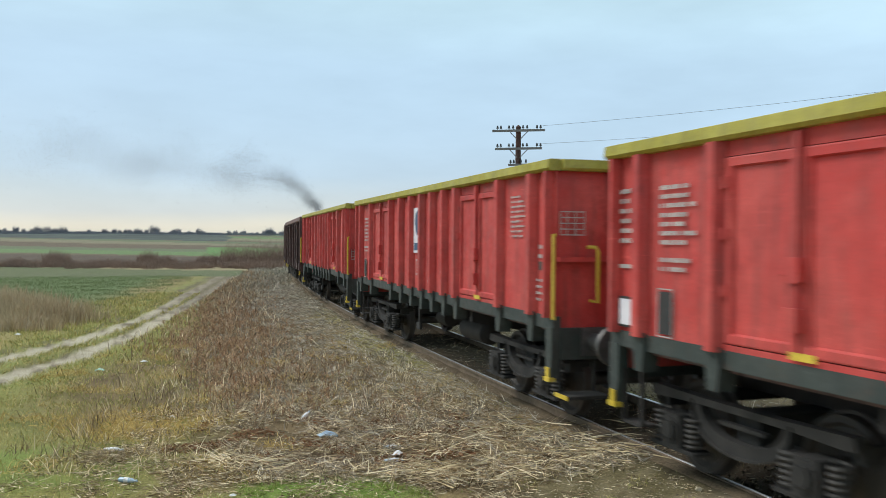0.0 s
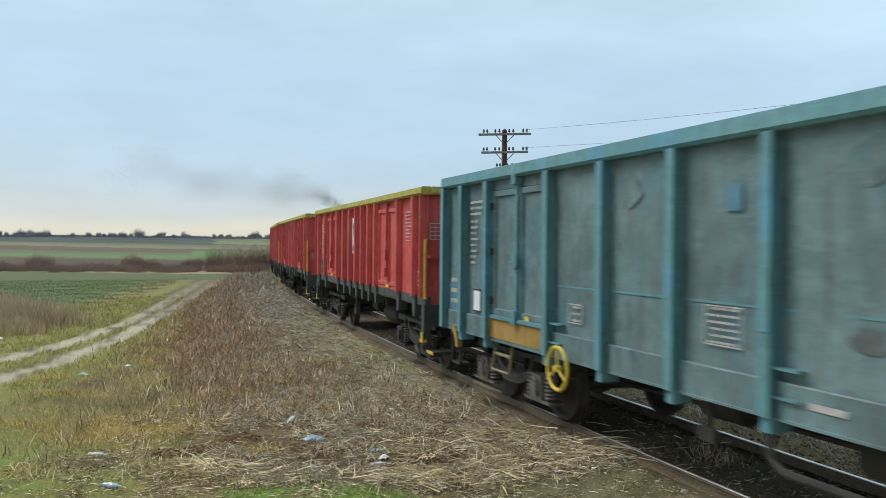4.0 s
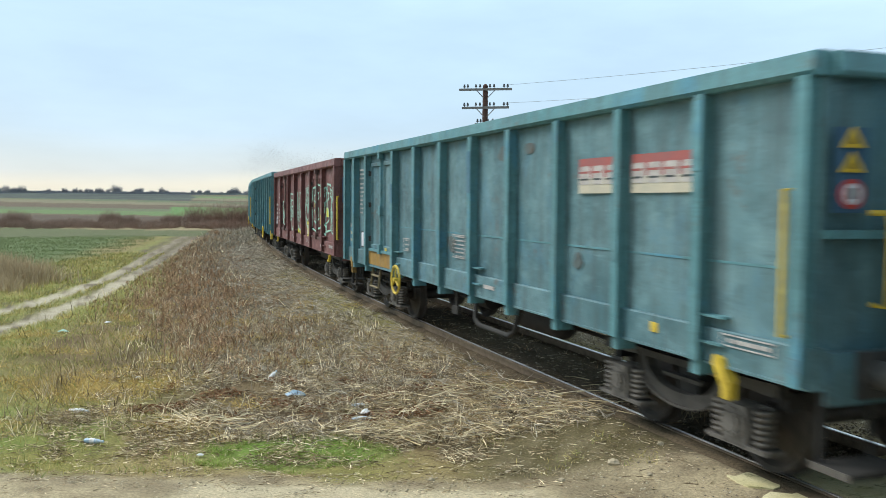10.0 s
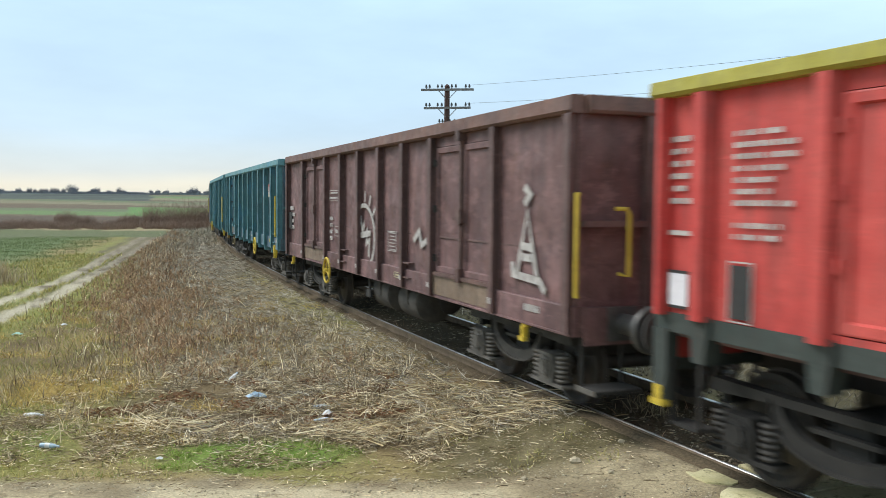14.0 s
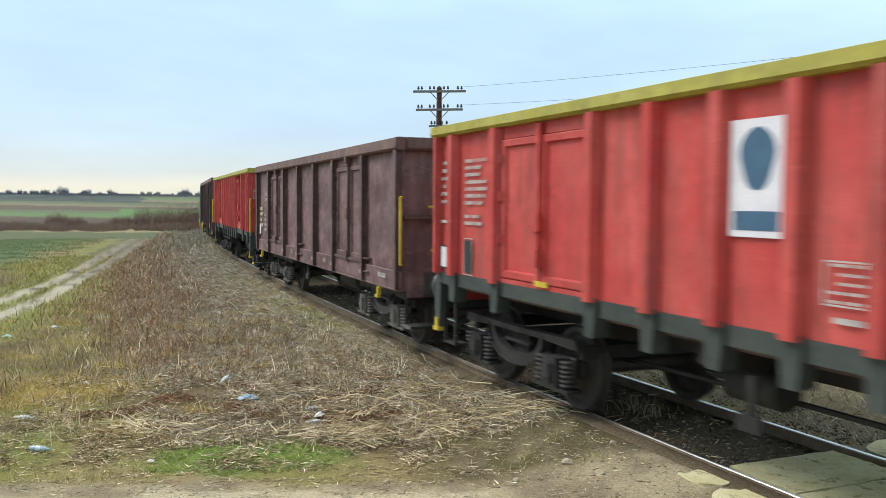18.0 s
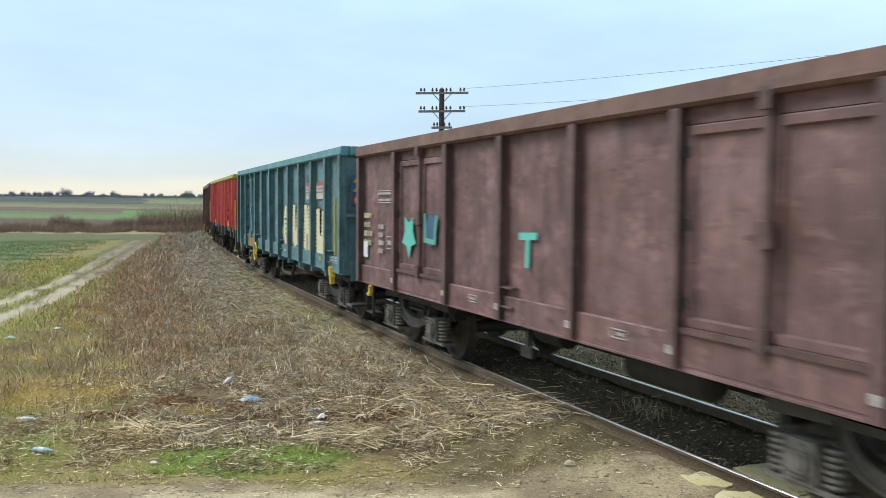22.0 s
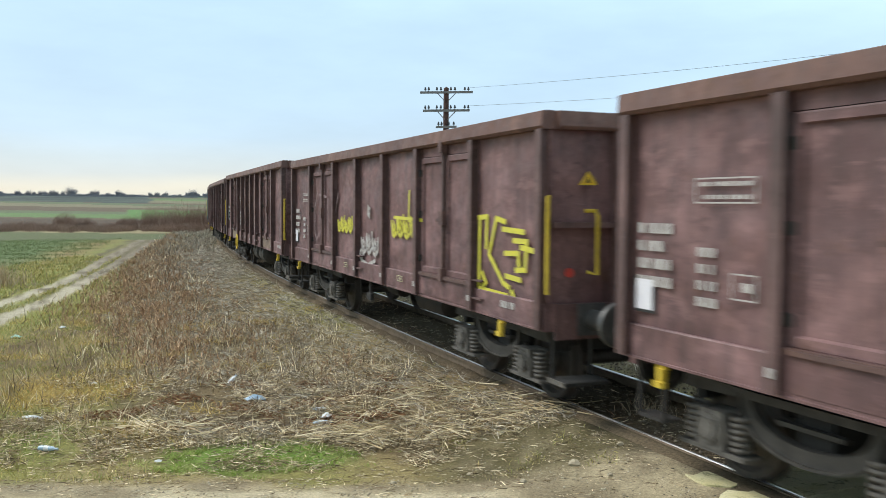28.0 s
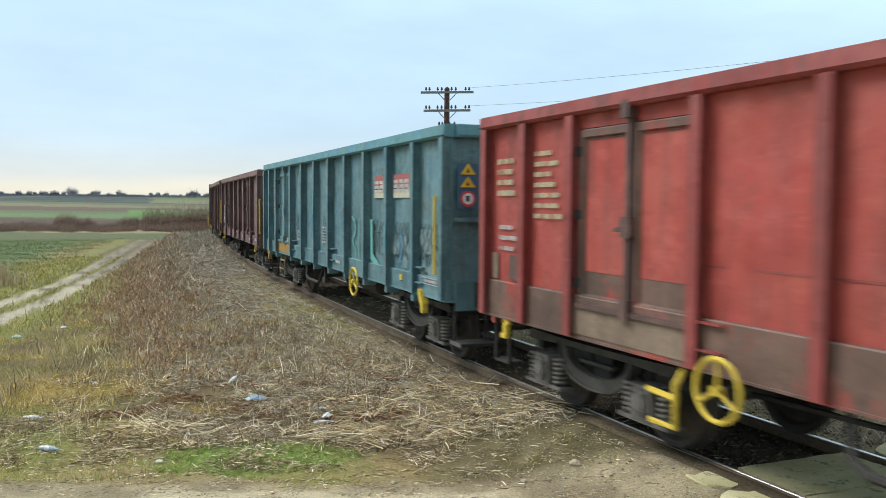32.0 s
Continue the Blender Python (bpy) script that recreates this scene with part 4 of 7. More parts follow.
def brown_wagon(front, seed, coat=None, long=False, text=0.55, dark=None):
    kind = "long_brown" if long else "brown"
    w, h = couple(front, wagon(kind, "oxide brown open freight wagon with dented sides", coat or BROWN, RUST_TOP if coat is not BROWN_RED else BROWN_RED, rib_coat=dark or (coat if coat not in (None, BROWN) else BROWN_RIB), variant=seed % 3,
                               handwheel=4.36 if long else None, sill_coat=TAN if long else None), kind)
    z = 1.95
    bars(w, h - 0.48, z + 0.12, 0.54, 4, 0.15, seed, CREAM if seed in (0, 10, 13) else WHITE, y=1.412, tall=0.58, dense=2.0)
    d = 4.35 if long else 1.25
    boxed(w, h - d, 2.36 if long else 2.38, 0.66, 0.20, 2, seed + 2, y=1.412)
    bars(w, h - d + 0.14, 1.90, 0.30, 4, 0.13, seed + 4, y=1.412, tall=0.56, dense=1.6)
    boxed(w, h - d - 0.22, 1.66, 0.26, 0.20, 1, seed + 5, y=1.412)
    if not long:
        paper(w, h, 0.30, 1.50)
    else:
        part("vent_box", Shape().box(-0.17, 0.17, 1.36, 1.43, -0.19, 0.19), BLACK, w, "dark recessed card holder", pose(h - 0.26, 0, 1.78))
        boxed(w, h - 8.0, 1.62, 0.42, 0.32, 6, seed + 9, y=1.412)
        for dd in (6.95, 8.35):
            part("side_tank", lambda: Shape().rod((-0.42, 0, 0), (0.42, 0, 0), 0.30, 20).rod((-0.50, 0, 0), (-0.42, 0, 0), 0.20, 20, 0.30).rod((0.42, 0, 0), (0.50, 0, 0), 0.30, 20, 0.20).box(-0.06, 0.06, -0.31, 0.31, -0.05, 0.36), BOGIE_DUST, w,
                 "dusty grey drum-shaped air tank under the sill", pose(h - dd, 0.98, 0.70), "side_tank", True)
    for dd in ((4.6, 7.7) if not long else (8.3,)):
        boxed(w, h - dd, 1.11, 0.24, 0.09, 1, seed + int(dd), WHITE if seed % 2 else CREAM, y=1.398)
    bars(w, h - LAYOUT[kind]["length"] + 0.75, 1.12, 0.55, 1, 0.10, seed + 41, y=1.432, tall=0.75, dense=1.6)
    for dd in LAYOUT[kind]["posts"][1:-1]:
        plate(w, "post_mark", h - dd, 1.10, 0.07, 0.07, WHITE, "", 1.497)
    return w, h


def strokes(w, h, d, z, lines, width, material, label, scale=1.0, y=1.414):
    """Sprayed lines; each is a row of points from d metres behind the front, z metres up."""
    for k, pts in enumerate(lines):
        part("graffiti_stroke", ribbon(Shape(), [(-px * scale, pz * scale) for px, pz in pts], width, 0.0012 * (k % 3)), material, w, label, pose(h - d, y, z))


ZIG = [(0.0, 0.95), (0.34, 0.95), (0.22, 0.7), (0.36, 0.66), (0.2, 0.42), (0.34, 0.38), (0.16, 0.12), (0.42, 0.0), (0.0, 0.1), (0.08, 0.5), (0.0, 0.95)]
GATE = [(0.0, 0.30), (0.02, 1.15), (0.86, 1.12), (0.84, 0.12), (0.52, 0.10), (0.50, 0.0), (0.27, 0.04), (0.26, 0.34), (0.0, 0.30)]
GATE_IN = [(0.20, 0.42), (0.20, 0.95), (0.66, 0.93), (0.62, 0.42), (0.50, 0.42), (0.50, 0.75), (0.37, 0.75), (0.36, 0.42), (0.20, 0.42)]
HOOK = [(0.0, 1.10), (0.0, 0.45), (0.12, 0.12), (0.42, 0.0), (0.90, 0.04), (0.92, 0.42), (0.72, 0.36), (0.55, 0.38), (0.85, 1.08), (0.48, 1.12), (0.33, 0.25), (0.22, 0.30), (0.10, 1.10), (0.0, 1.10)]
STAIR = [(0.05, 1.15), (0.47, 1.18), (0.44, 0.97), (0.29, 0.95), (0.28, 0.82), (0.46, 0.78), (0.43, 0.57), (0.29, 0.55), (0.27, 0.28), (0.64, 0.20), (0.60, 0.0), (-0.05, 0.06), (0.0, 0.55), (-0.12, 0.58),
         (-0.11, 0.84), (0.06, 0.88), (0.05, 1.15)]
CURL = [(0.0, 0.5), (0.08, 0.1), (0.2, 0.05), (0.26, 0.35), (0.16, 0.5), (0.1, 0.3), (0.3, 0.1), (0.42, 0.2), (0.4, 0.55)]


def oval(a, b, n=20, a0=0.0, a1=6.283):
    return [(a * math.cos(t), b * math.sin(t)) for t in np.linspace(a0, a1, n)]


def blob(rx, rz, seed, n=22, rough=0.12):
    rnd = random.Random(seed)
    p, q = rnd.uniform(0, 6), rnd.uniform(0, 6)
    return [(rx * math.cos(t) * (1 + rough * math.sin(3 * t + p) + rough * 0.4 * math.sin(5 * t + q)), rz * math.sin(t) * (1 + rough * math.sin(2 * t + q) + rough * 0.4 * math.sin(4 * t + p))) for t in np.linspace(0, 6.283, n, endpoint=False)]


def ragged(rx, rz, seed, n=9):
    """A rectangle with worn, uneven edges."""
    rnd = random.Random(seed)
    out = []
    for x0, z0, x1, z1 in ((-rx, -rz, rx, -rz), (rx, -rz, rx, rz), (rx, rz, -rx, rz), (-rx, rz, -rx, -rz)):
        for i in range(n):
            out.append((x0 + (x1 - x0) * i / n + rnd.uniform(-0.03, 0.03), z0 + (z1 - z0) * i / n + rnd.uniform(-0.03, 0.03)))
    return out


def spray_figures(w, h):
    """Four fat cream figures with black edges over green and pink clouds."""
    def bay(d):
        return float(np.interp(d, (8.05, 9.22, 10.39, 11.57), (8.11, 9.37, 10.69, 11.98))) + (d - 11.57 if d > 11.57 else 0.0)
    def cloud(d, z, rx, rz, seed, mat, y, label, rough=0.2):
        part("graffiti_cloud", Shape().prism(blob(rx * (1.3 if y < 1.407 else 1.0), rz * (1.3 if y < 1.407 else 1.0), seed, rough=rough), 0, 0.002, axis=1), mat, w, label, pose(h - bay(d), y, z))
    for d, z, rx, rz, seed in ((8.06, 1.48, 0.38, 0.24, 1), (9.25, 1.42, 0.42, 0.25, 2), (10.42, 1.42, 0.44, 0.28, 3), (11.62, 1.25, 0.50, 0.28, 4)):
        cloud(d, z, rx, rz, seed, SPRAY_GREEN, 1.400, "green spray-painted cloud")
    for d, z, rx, rz, seed in ((8.12, 1.62, 0.34, 0.34, 5), (9.12, 1.62, 0.36, 0.30, 6), (10.12, 1.62, 0.22, 0.30, 7), (10.72, 1.45, 0.18, 0.22, 8), (11.42, 1.12, 0.24, 0.14, 9)):
        cloud(d, z, rx, rz, seed, SPRAY_PINK, 1.4025, "pink spray-painted cloud")
    for d, z, rx, rz, seed in ((10.62, 1.62, 0.20, 0.26, 10), (11.95, 1.35, 0.14, 0.26, 11)):
        cloud(d, z, rx, rz, seed, SPRAY_GREEN, 1.405, "green spray-painted cloud")
    cloud(8.05, 1.74, 0.30, 0.50, 12, SPRAY_BLACK, 1.4075, "black sprayed edge", 0.04)
    cloud(8.05, 1.74, 0.265, 0.465, 12, SPRAY_CREAM, 1.4100, "white spray-painted oval", 0.04)
    for k, (dx, dz, ww, hh) in enumerate(((0.08, 0.16, 0.10, 0.05), (-0.06, 0.16, 0.09, 0.05), (0.0, 0.04, 0.16, 0.03), (0.0, -0.08, 0.12, 0.03), (-0.02, -0.20, 0.08, 0.05))):
        plate(w, "spray_tick", h - 8.11 + dx, 1.72 + dz, ww, hh, SPRAY_BLACK, "", 1.4125)
    fat = ((8.95, 1.26, [(0.06, 0.96), (0.0, 0.34), (0.10, 0.10), (0.32, 0.0), (0.60, 0.06), (0.78, 0.30), (0.84, 0.97), (0.56, 0.95), (0.50, 0.44), (0.42, 0.36), (0.36, 0.44), (0.34, 0.98)]),
           (10.24, 1.22, [(0.06, 1.0), (0.0, 0.06), (0.28, 0.02), (0.30, 0.36), (0.46, 0.40), (0.50, 0.04), (0.82, 0.04), (0.90, 0.32), (0.80, 0.52), (0.60, 0.60), (0.74, 0.98), (0.46, 1.0), (0.35, 0.66), (0.34, 1.02)]),
           (11.46, 1.12, [(0.06, 1.02), (0.0, 0.26), (0.12, 0.12), (0.56, 0.06), (0.76, -0.06), (0.98, -0.04), (1.05, 0.14), (1.03, 0.28), (0.88, 0.30), (0.88, 0.38), (1.0, 0.42), (1.04, 0.96), (0.56, 0.99), (0.50, 0.52),
                          (0.42, 0.48), (0.37, 0.56), (0.36, 1.04)]))
    for d, z, poly in fat:
        cx, cz = sum(p[0] for p in poly) / len(poly), sum(p[1] for p in poly) / len(poly)
        wide = [(cx + (x - cx) * 1.09, cz + (q - cz) * 1.07) for x, q in poly]
        part("graffiti_edge", Shape().prism([(-x, q) for x, q in wide], 0, 0.002, axis=1), SPRAY_BLACK, w, "black sprayed edge", pose(h - d, 1.4075, z))
        part("graffiti_figure", Shape().prism([(-x, q) for x, q in poly], 0, 0.002, axis=1), SPRAY_CREAM, w, "cream spray-painted fat figure", pose(h - d, 1.4115, z))
        for j in range(9):
            plate(w, "spray_tick", h - d - 0.07, z + 0.22 + 0.085 * j, 0.09, 0.026, SPRAY_BLACK, "", 1.4165)
        for j in range(6):
            plate(w, "spray_tick", h - d - 0.53 - 0.01 * j, z + 0.50 + 0.08 * j, 0.08, 0.026, SPRAY_BLACK, "", 1.4165)


def build_train():
    brown_wagon(1.82 + 4 * 13.42, 0, BROWN_DARK)
    brown_wagon(1.82 + 3 * 13.42, 1, BROWN_DARK)
    red_wagon(1.82 + 2 * 13.42, 1)
    red_wagon(1.82 + 13.42, 0)
    red_wagon(1.82, 1)
    red_wagon(-12.53, 2)
    w, h = teal_wagon(-25.70, 3, 0)
    warning_signs(w, h, None)
    w, h = teal_wagon(-40.37, 4, 0, back=True, ochre=False)
    part("repainted_end", Shape().box(-h - 0.012, -h - 0.008, 0.60, 1.30, 2.10, 3.10), BLUE, w, "dark blue repainted end sheet")
    warning_signs(w, h, None, count=2)
    # graffiti wagon
    w, h = brown_wagon(-55.02, 5, BROWN_RED)
    strokes(w, h, 2.10, 1.50, [ZIG, [(x * 1.3 + 0.34, z * 0.8 + 0.1) for x, z in CURL], [(x * 0.8 + 0.66, z * 0.9 - 0.1) for x, z in ZIG], [(0.05, 0.0), (0.5, -0.12), (0.95, 0.05)]], 0.055, SPRAY_MINT, "mint spray-painted scrawl", 0.72)
    strokes(w, h, 4.08, 1.30, [GATE, GATE_IN], 0.045, SPRAY_MINT, "mint spray-painted outline")
    for z, tall in ((1.58, 0.32), (1.26, 0.22)):
        plate(w, "spray_dash", h - 5.10, z + 0.1, 0.10, tall, SPRAY_YELLOW, "yellow spray dashes", 1.413)
    strokes(w, h, 5.68, 1.36, [HOOK], 0.048, SPRAY_MINT, "mint spray-painted outline")
    strokes(w, h, 7.72, 1.98, [oval(0.36, 0.50), [(-0.30, 0.62), (-0.20, 0.48), (-0.08, 0.66), (0.02, 0.50), (0.14, 0.68), (0.20, 0.48), (0.32, 0.58)], [(-0.40, 0.06), (-0.12, 0.16), (-0.18, 0.28), (-0.30, 0.24)],
                                [(x * 0.5 - 0.05, z * 0.5 - 0.12) for x, z in CURL], [(x * 0.45 + 0.02, z * 0.6 + 0.06) for x, z in CURL], [(-0.24, -0.20), (-0.05, -0.30), (0.14, -0.26)]], 0.042, SPRAY_MINT, "mint spray-painted oval figure")
    strokes(w, h, 7.66, 1.22, [[(0, 0), (0, 0.40), (0.24, 0.38), (0.24, 0.0), (0, 0)]], 0.065, SPRAY_YELLOW, "yellow spray-painted box")
    plate(w, "spray_dash", h - 7.78, 1.42, 0.12, 0.26, PAPER, "white sprayed fill", 1.4125)
    for k in range(5):
        lift = (0.0, 0.06, -0.04, 0.05, -0.02)[k]
        strokes(w, h, 8.62 + 0.76 * k, 1.42 + lift, [STAIR if k % 2 == 0 else [(0.56 - x, z) for x, z in STAIR]], 0.046, SPRAY_MINT, "mint spray-painted stepped outline")
        strokes(w, h, 8.46 + 0.76 * k, 1.52 + lift, [[(0.0, 1.0), (0.12, 0.98), (0.14, 0.70), (0.02, 0.62), (0.10, 0.34), (-0.04, 0.05)]], 0.042, SPRAY_TEAL if k % 2 else SPRAY_MINT, "mint spray-painted angular line", 1.0, 1.4178)
    for k in range(6):
        plate(w, "spray_dash", h - 5.80 - 0.15 * k, 1.34 - 0.03 * (k % 2), 0.11, 0.12, SPRAY_YELLOW, "yellow spray dashes", 1.4095)
    for d, z in ((9.0, 2.05), (9.9, 1.75)):
        plate(w, "spray_dash", h - d, z, 0.10, 0.26, SPRAY_YELLOW, "yellow spray dashes", 1.4095)
    plate(w, "spray_dash", h - 11.0, 1.95, 0.28, 0.22, SPRAY_YELLOW, "", 1.413)
    warning_signs(w, h, BLUE)
    w, h = teal_wagon(-68.45, 6, 1)
    warning_signs(w, h)
    w, h = teal_wagon(-83.30, 7, 2, back=True, ochre=False)
    warning_signs(w, h)
    w, h = brown_wagon(-98.12, 8, long=True)
    strokes(w, h, 6.45, 1.62, [oval(0.62, 0.56, 24, -1.35, 2.45)], 0.075, WHITE, "white spray-painted arc with rays")
    strokes(w, h, 6.45, 1.62, [[(0.71 * math.cos(t), 0.65 * math.sin(t)), (0.84 * math.cos(t), 0.78 * math.sin(t))] for t in (0.3, 0.7, 1.1, 1.5, 1.9)], 0.06, WHITE, "white spray-painted rays")
    strokes(w, h, 6.38, 1.60, [[(-0.12, 0.34), (-0.02, 0.12), (0.10, 0.30), (0.06, 0.04), (0.26, 0.16), (0.22, -0.10), (0.40, -0.02), (0.36, -0.26)], [(-0.1, 0.05), (0.42, 0.10)]], 0.10, WHITE, "white sprayed tag")
    strokes(w, h, 9.05, 1.70, [[(0, 0), (0.2, 0.12), (0.3, -0.08), (0.55, 0.02)]], 0.09, WHITE, "white sprayed tag")
    strokes(w, h, 12.42, 1.50, [[(0, 0), (0.28, 0.85), (0.56, 0.0)], [(0.14, 0.36), (0.42, 0.34)], [(0.2, 0.2), (0.36, 0.2)], [(-0.16, 0.06), (-0.14, -0.06), (0.66, -0.1), (0.78, -0.2)], [(0.24, 1.16), (0.36, 1.08), (0.24, 0.98)]], 0.085, WHITE, "white spray-painted triangle sign", 0.78)
    red_wagon(-112.99, 9)
    brown_wagon(-126.64, 10)
    red_wagon(-140.29, 11)
    # cream and green spray figures, one to a bay
    w, h = teal_wagon(-153.71, 12, 1, light_ribs=False)
    spray_figures(w, h)
    plate(w, "primer_patch", h - 5.56, 1.85, 0.46, 0.95, BLUE, "dark primer patch", 1.402)
    plate(w, "primer_patch", h - 4.62, 2.05, 0.16, 0.46, BLUE, "dark primer patch", 1.402)
    warning_signs(w, h)
    w, h = brown_wagon(-168.51, 13)
    star = [(0.30 * (1 if k % 2 else 0.55) * math.cos(k * 0.6283 + 0.3), 0.34 * (1 if k % 2 else 0.55) * math.sin(k * 0.6283 + 0.3)) for k in range(10)]
    part("graffiti", Shape().prism(star, 0, 0.004, axis=1), SPRAY_TEAL, w, "turquoise spray-painted star", pose(h - 2.34, 1.412, 1.80))
    strokes(w, h, 2.98, 1.74, [[(-0.02, 0.36), (0.0, 0.02), (0.34, 0.0), (0.40, 0.34)]], 0.07, SPRAY_MOSS, "turquoise spray-painted edge")
    part("graffiti_cloud", Shape().prism(blob(0.22, 0.21, 44), 0, 0.002, axis=1), BLUE, w, "dark blue spray-painted patch", pose(h - 3.16, 1.4105, 1.90))
    strokes(w, h, 5.8, 1.72, [[(0, 0.2), (0.32, 0.21)], [(0.16, 0.2), (0.15, -0.1)]], 0.08, SPRAY_TEAL, "turquoise spray-painted shapes")
    part("bent_rail", Shape().tube([(-h - 0.08, 0.9, 1.55), (-h - 0.08, 0.95, 1.85), (-h - 0.08, 1.1, 2.05)], 0.02, 6), YELLOW, w, "bent yellow grip")
    w, h = brown_wagon(-181.91, 14)
    warning_signs(w, h, BLUE, y=1.19, z=2.28)
    w, h = brown_wagon(-195.14, 15, long=True)
    for k, (d, z, rx, rz) in enumerate(((5.62, 2.28, 0.34, 0.48), (6.75, 2.40, 0.28, 0.50), (8.05, 2.30, 0.36, 0.40))):
        part("faded_patch", Shape().prism(ragged(rx, rz, 60 + k), 0, 0.002, axis=1), FADED_TAN, w, "sun-faded tan patch of paint", pose(h - d, 1.404, z))
    w, h = brown_wagon(-209.95, 16)
    squiggle = [[(x * 0.9 + 0.42 * k, z * (0.9 if k % 2 else 0.7)) for x, z in CURL] for k in range(4)]
    big = [[(0.02, 1.0), (0.0, 0.02)], [(0.0, 1.02), (0.26, 1.04), (0.24, 0.62)], [(0.82, 0.98), (0.56, 1.02), (0.34, 0.52), (0.80, 0.16), (0.96, 0.12)], [(0.0, 0.02), (0.90, 0.0)], [(0.12, 0.24), (0.24, 0.12), (0.14, 0.06)],
           [(0.78, 0.88), (1.36, 0.86)], [(0.84, 0.56), (1.22, 0.58), (1.24, 0.44)], [(0.88, 0.26), (1.28, 0.24)], [(1.10, 0.74), (1.46, 0.74), (1.42, 0.38), (1.18, 0.36)], [(1.30, 0.66), (1.80, 0.62), (1.86, 0.20), (1.60, -0.16), (1.22, -0.14), (1.06, 0.06)]]
    for d, z, lines, mat, sc, wide in ((2.05, 1.48, [[(0.28, 1.0), (0.05, 0.7), (0.02, 0.15), (0.22, 0.0), (0.4, 0.15)], [(0.45, 0.95), (1.0, 0.9)], [(0.7, 0.9), (0.72, 0.1)], [(1.15, 0.85), (1.18, 0.05)], [(1.5, 0.85), (1.7, 0.4), (1.7, 0.0)], [(1.95, 0.95), (1.65, 0.4)]], FAINT_WHITE, 1.0, 0.05),
                                 (3.98, 1.70, squiggle, SPRAY_YELLOW, 0.62, 0.05),
                                 (5.58, 1.36, squiggle[:3] + [oval(0.09, 0.10)[:19]] + [[(0.0, -0.12), (0.5, -0.2), (1.0, -0.08)], [(0.5, 1.05), (0.62, 1.0), (0.6, 0.85), (0.48, 0.9), (0.5, 1.05)]], WHITE, 0.80, 0.06), (7.25, 1.72, squiggle + [[(1.15, 1.0), (1.12, 0.4)], [(0.2, 0.45), (1.9, 0.42)]], SPRAY_YELLOW, 0.72, 0.05),
                                 (10.62, 1.22, big, SPRAY_YELLOW, 0.86, 0.06)):
        strokes(w, h, d, z, lines, wide, mat, "yellow spray-painted tag" if mat is SPRAY_YELLOW else "white spray-painted tag", sc)
    warning_signs(w, h, None, y=0.95, z=2.32, count=2)
    part("tail_reflector", Shape().rod((-h - 0.02, 1.15, 1.55), (-h - 0.05, 1.15, 1.55), 0.05, 10), SIGN_RED, w, "small red reflector")
    w, h = brown_wagon(-223.59, 17)
    warning_signs(w, h, None, y=0.95, z=2.32, count=2)
    w, h = teal_wagon(-237.20, 18, 1, back=True, light_ribs=False)
    for d, k in ((4.2, 1), (6.9, 3), (10.35, 5), (11.7, 6), (12.8, 7)):
        scrawl(w, h - d - 0.25, 1.70, 0.8, 0.55, 5, 0.028, SPRAY_BLACK, k, "smudged black spray-painted scrawl", 1.403)
    strokes(w, h, 9.05, 1.16, [[(0.02, 0.95), (0.26, 0.85), (0.28, 0.64), (0.05, 0.48), (0.32, 0.26), (0.25, 0.02), (0, 0)], [(0.5, 0.1), (0.55, 0.9)]], 0.04, SPRAY_MOSS, "faded mint spray-painted strokes", 0.9)
    strokes(w, h, 10.32, 1.20, [[(0, 0.72), (0.03, 0.16), (0.36, 0.02)]], 0.14, SPRAY_MOSS, "mint spray-painted stroke")
    for k, (d, z, rx, rz) in enumerate(((11.85, 1.62, 0.40, 0.22), (12.05, 1.42, 0.22, 0.16), (13.0, 1.72, 0.28, 0.24), (13.3, 1.45, 0.22, 0.26), (12.9, 1.35, 0.12, 0.12))):
        part("paint_smear", Shape().prism(blob(rx, rz, 30 + k, 26, 0.3), 0, 0.002, axis=1), SMEAR, w, "pale smeared paint", pose(h - d, 1.4, z))
    warning_signs(w, h)
    w, h = couple(-252.14, wagon("old_red", "worn red open wagon patched with brown primer", RED_OLD, RED_DULL, rib_coat=RED_DULL, sole=RED_PRIMED, handwheel=4.2, door_coat=RED_PRIMED, sill_coat=TAN), "old_red")
    bars(w, h - 0.55, 2.75, 0.52, 4, 0.12, 71, CREAM, tall=0.5)
    bars(w, h - 1.45, 2.80, 0.60, 7, 0.11, 72, CREAM, tall=0.45)
    bars(w, h - 0.60, 2.0, 0.5, 3, 0.12, 73)
    part("vent_box", Shape().box(-0.16, 0.16, 1.36, 1.43, -0.14, 0.14), BROWN_DARK, w, "dark recessed card holder", pose(h - 0.80, 0, 1.55))
    plate(w, "brown_primer", h - 0.25, 1.55, 0.14, 0.30, TAN, "patch of brown primer", 1.402)
    strokes(w, h, 5.85, 2.60, [oval(0.30, 0.34)], 0.06, WHITE, "worn white ring emblem")
    bars(w, h - 5.95, 2.12, 0.8, 2, 0.2, 75, dense=2.0)
    part("side_ladder_step", Shape().tube([(-0.30, 1.38, 0.92), (-0.30, 1.46, 0.80), (-0.30, 1.46, 0.44), (0.02, 1.46, 0.44)], 0.028, 6).tube([(0.06, 1.46, 0.70), (-0.30, 1.46, 0.68)], 0.028, 6), YELLOW, w, "yellow side step", pose(h - 3.3, 0, 0))


build_train()


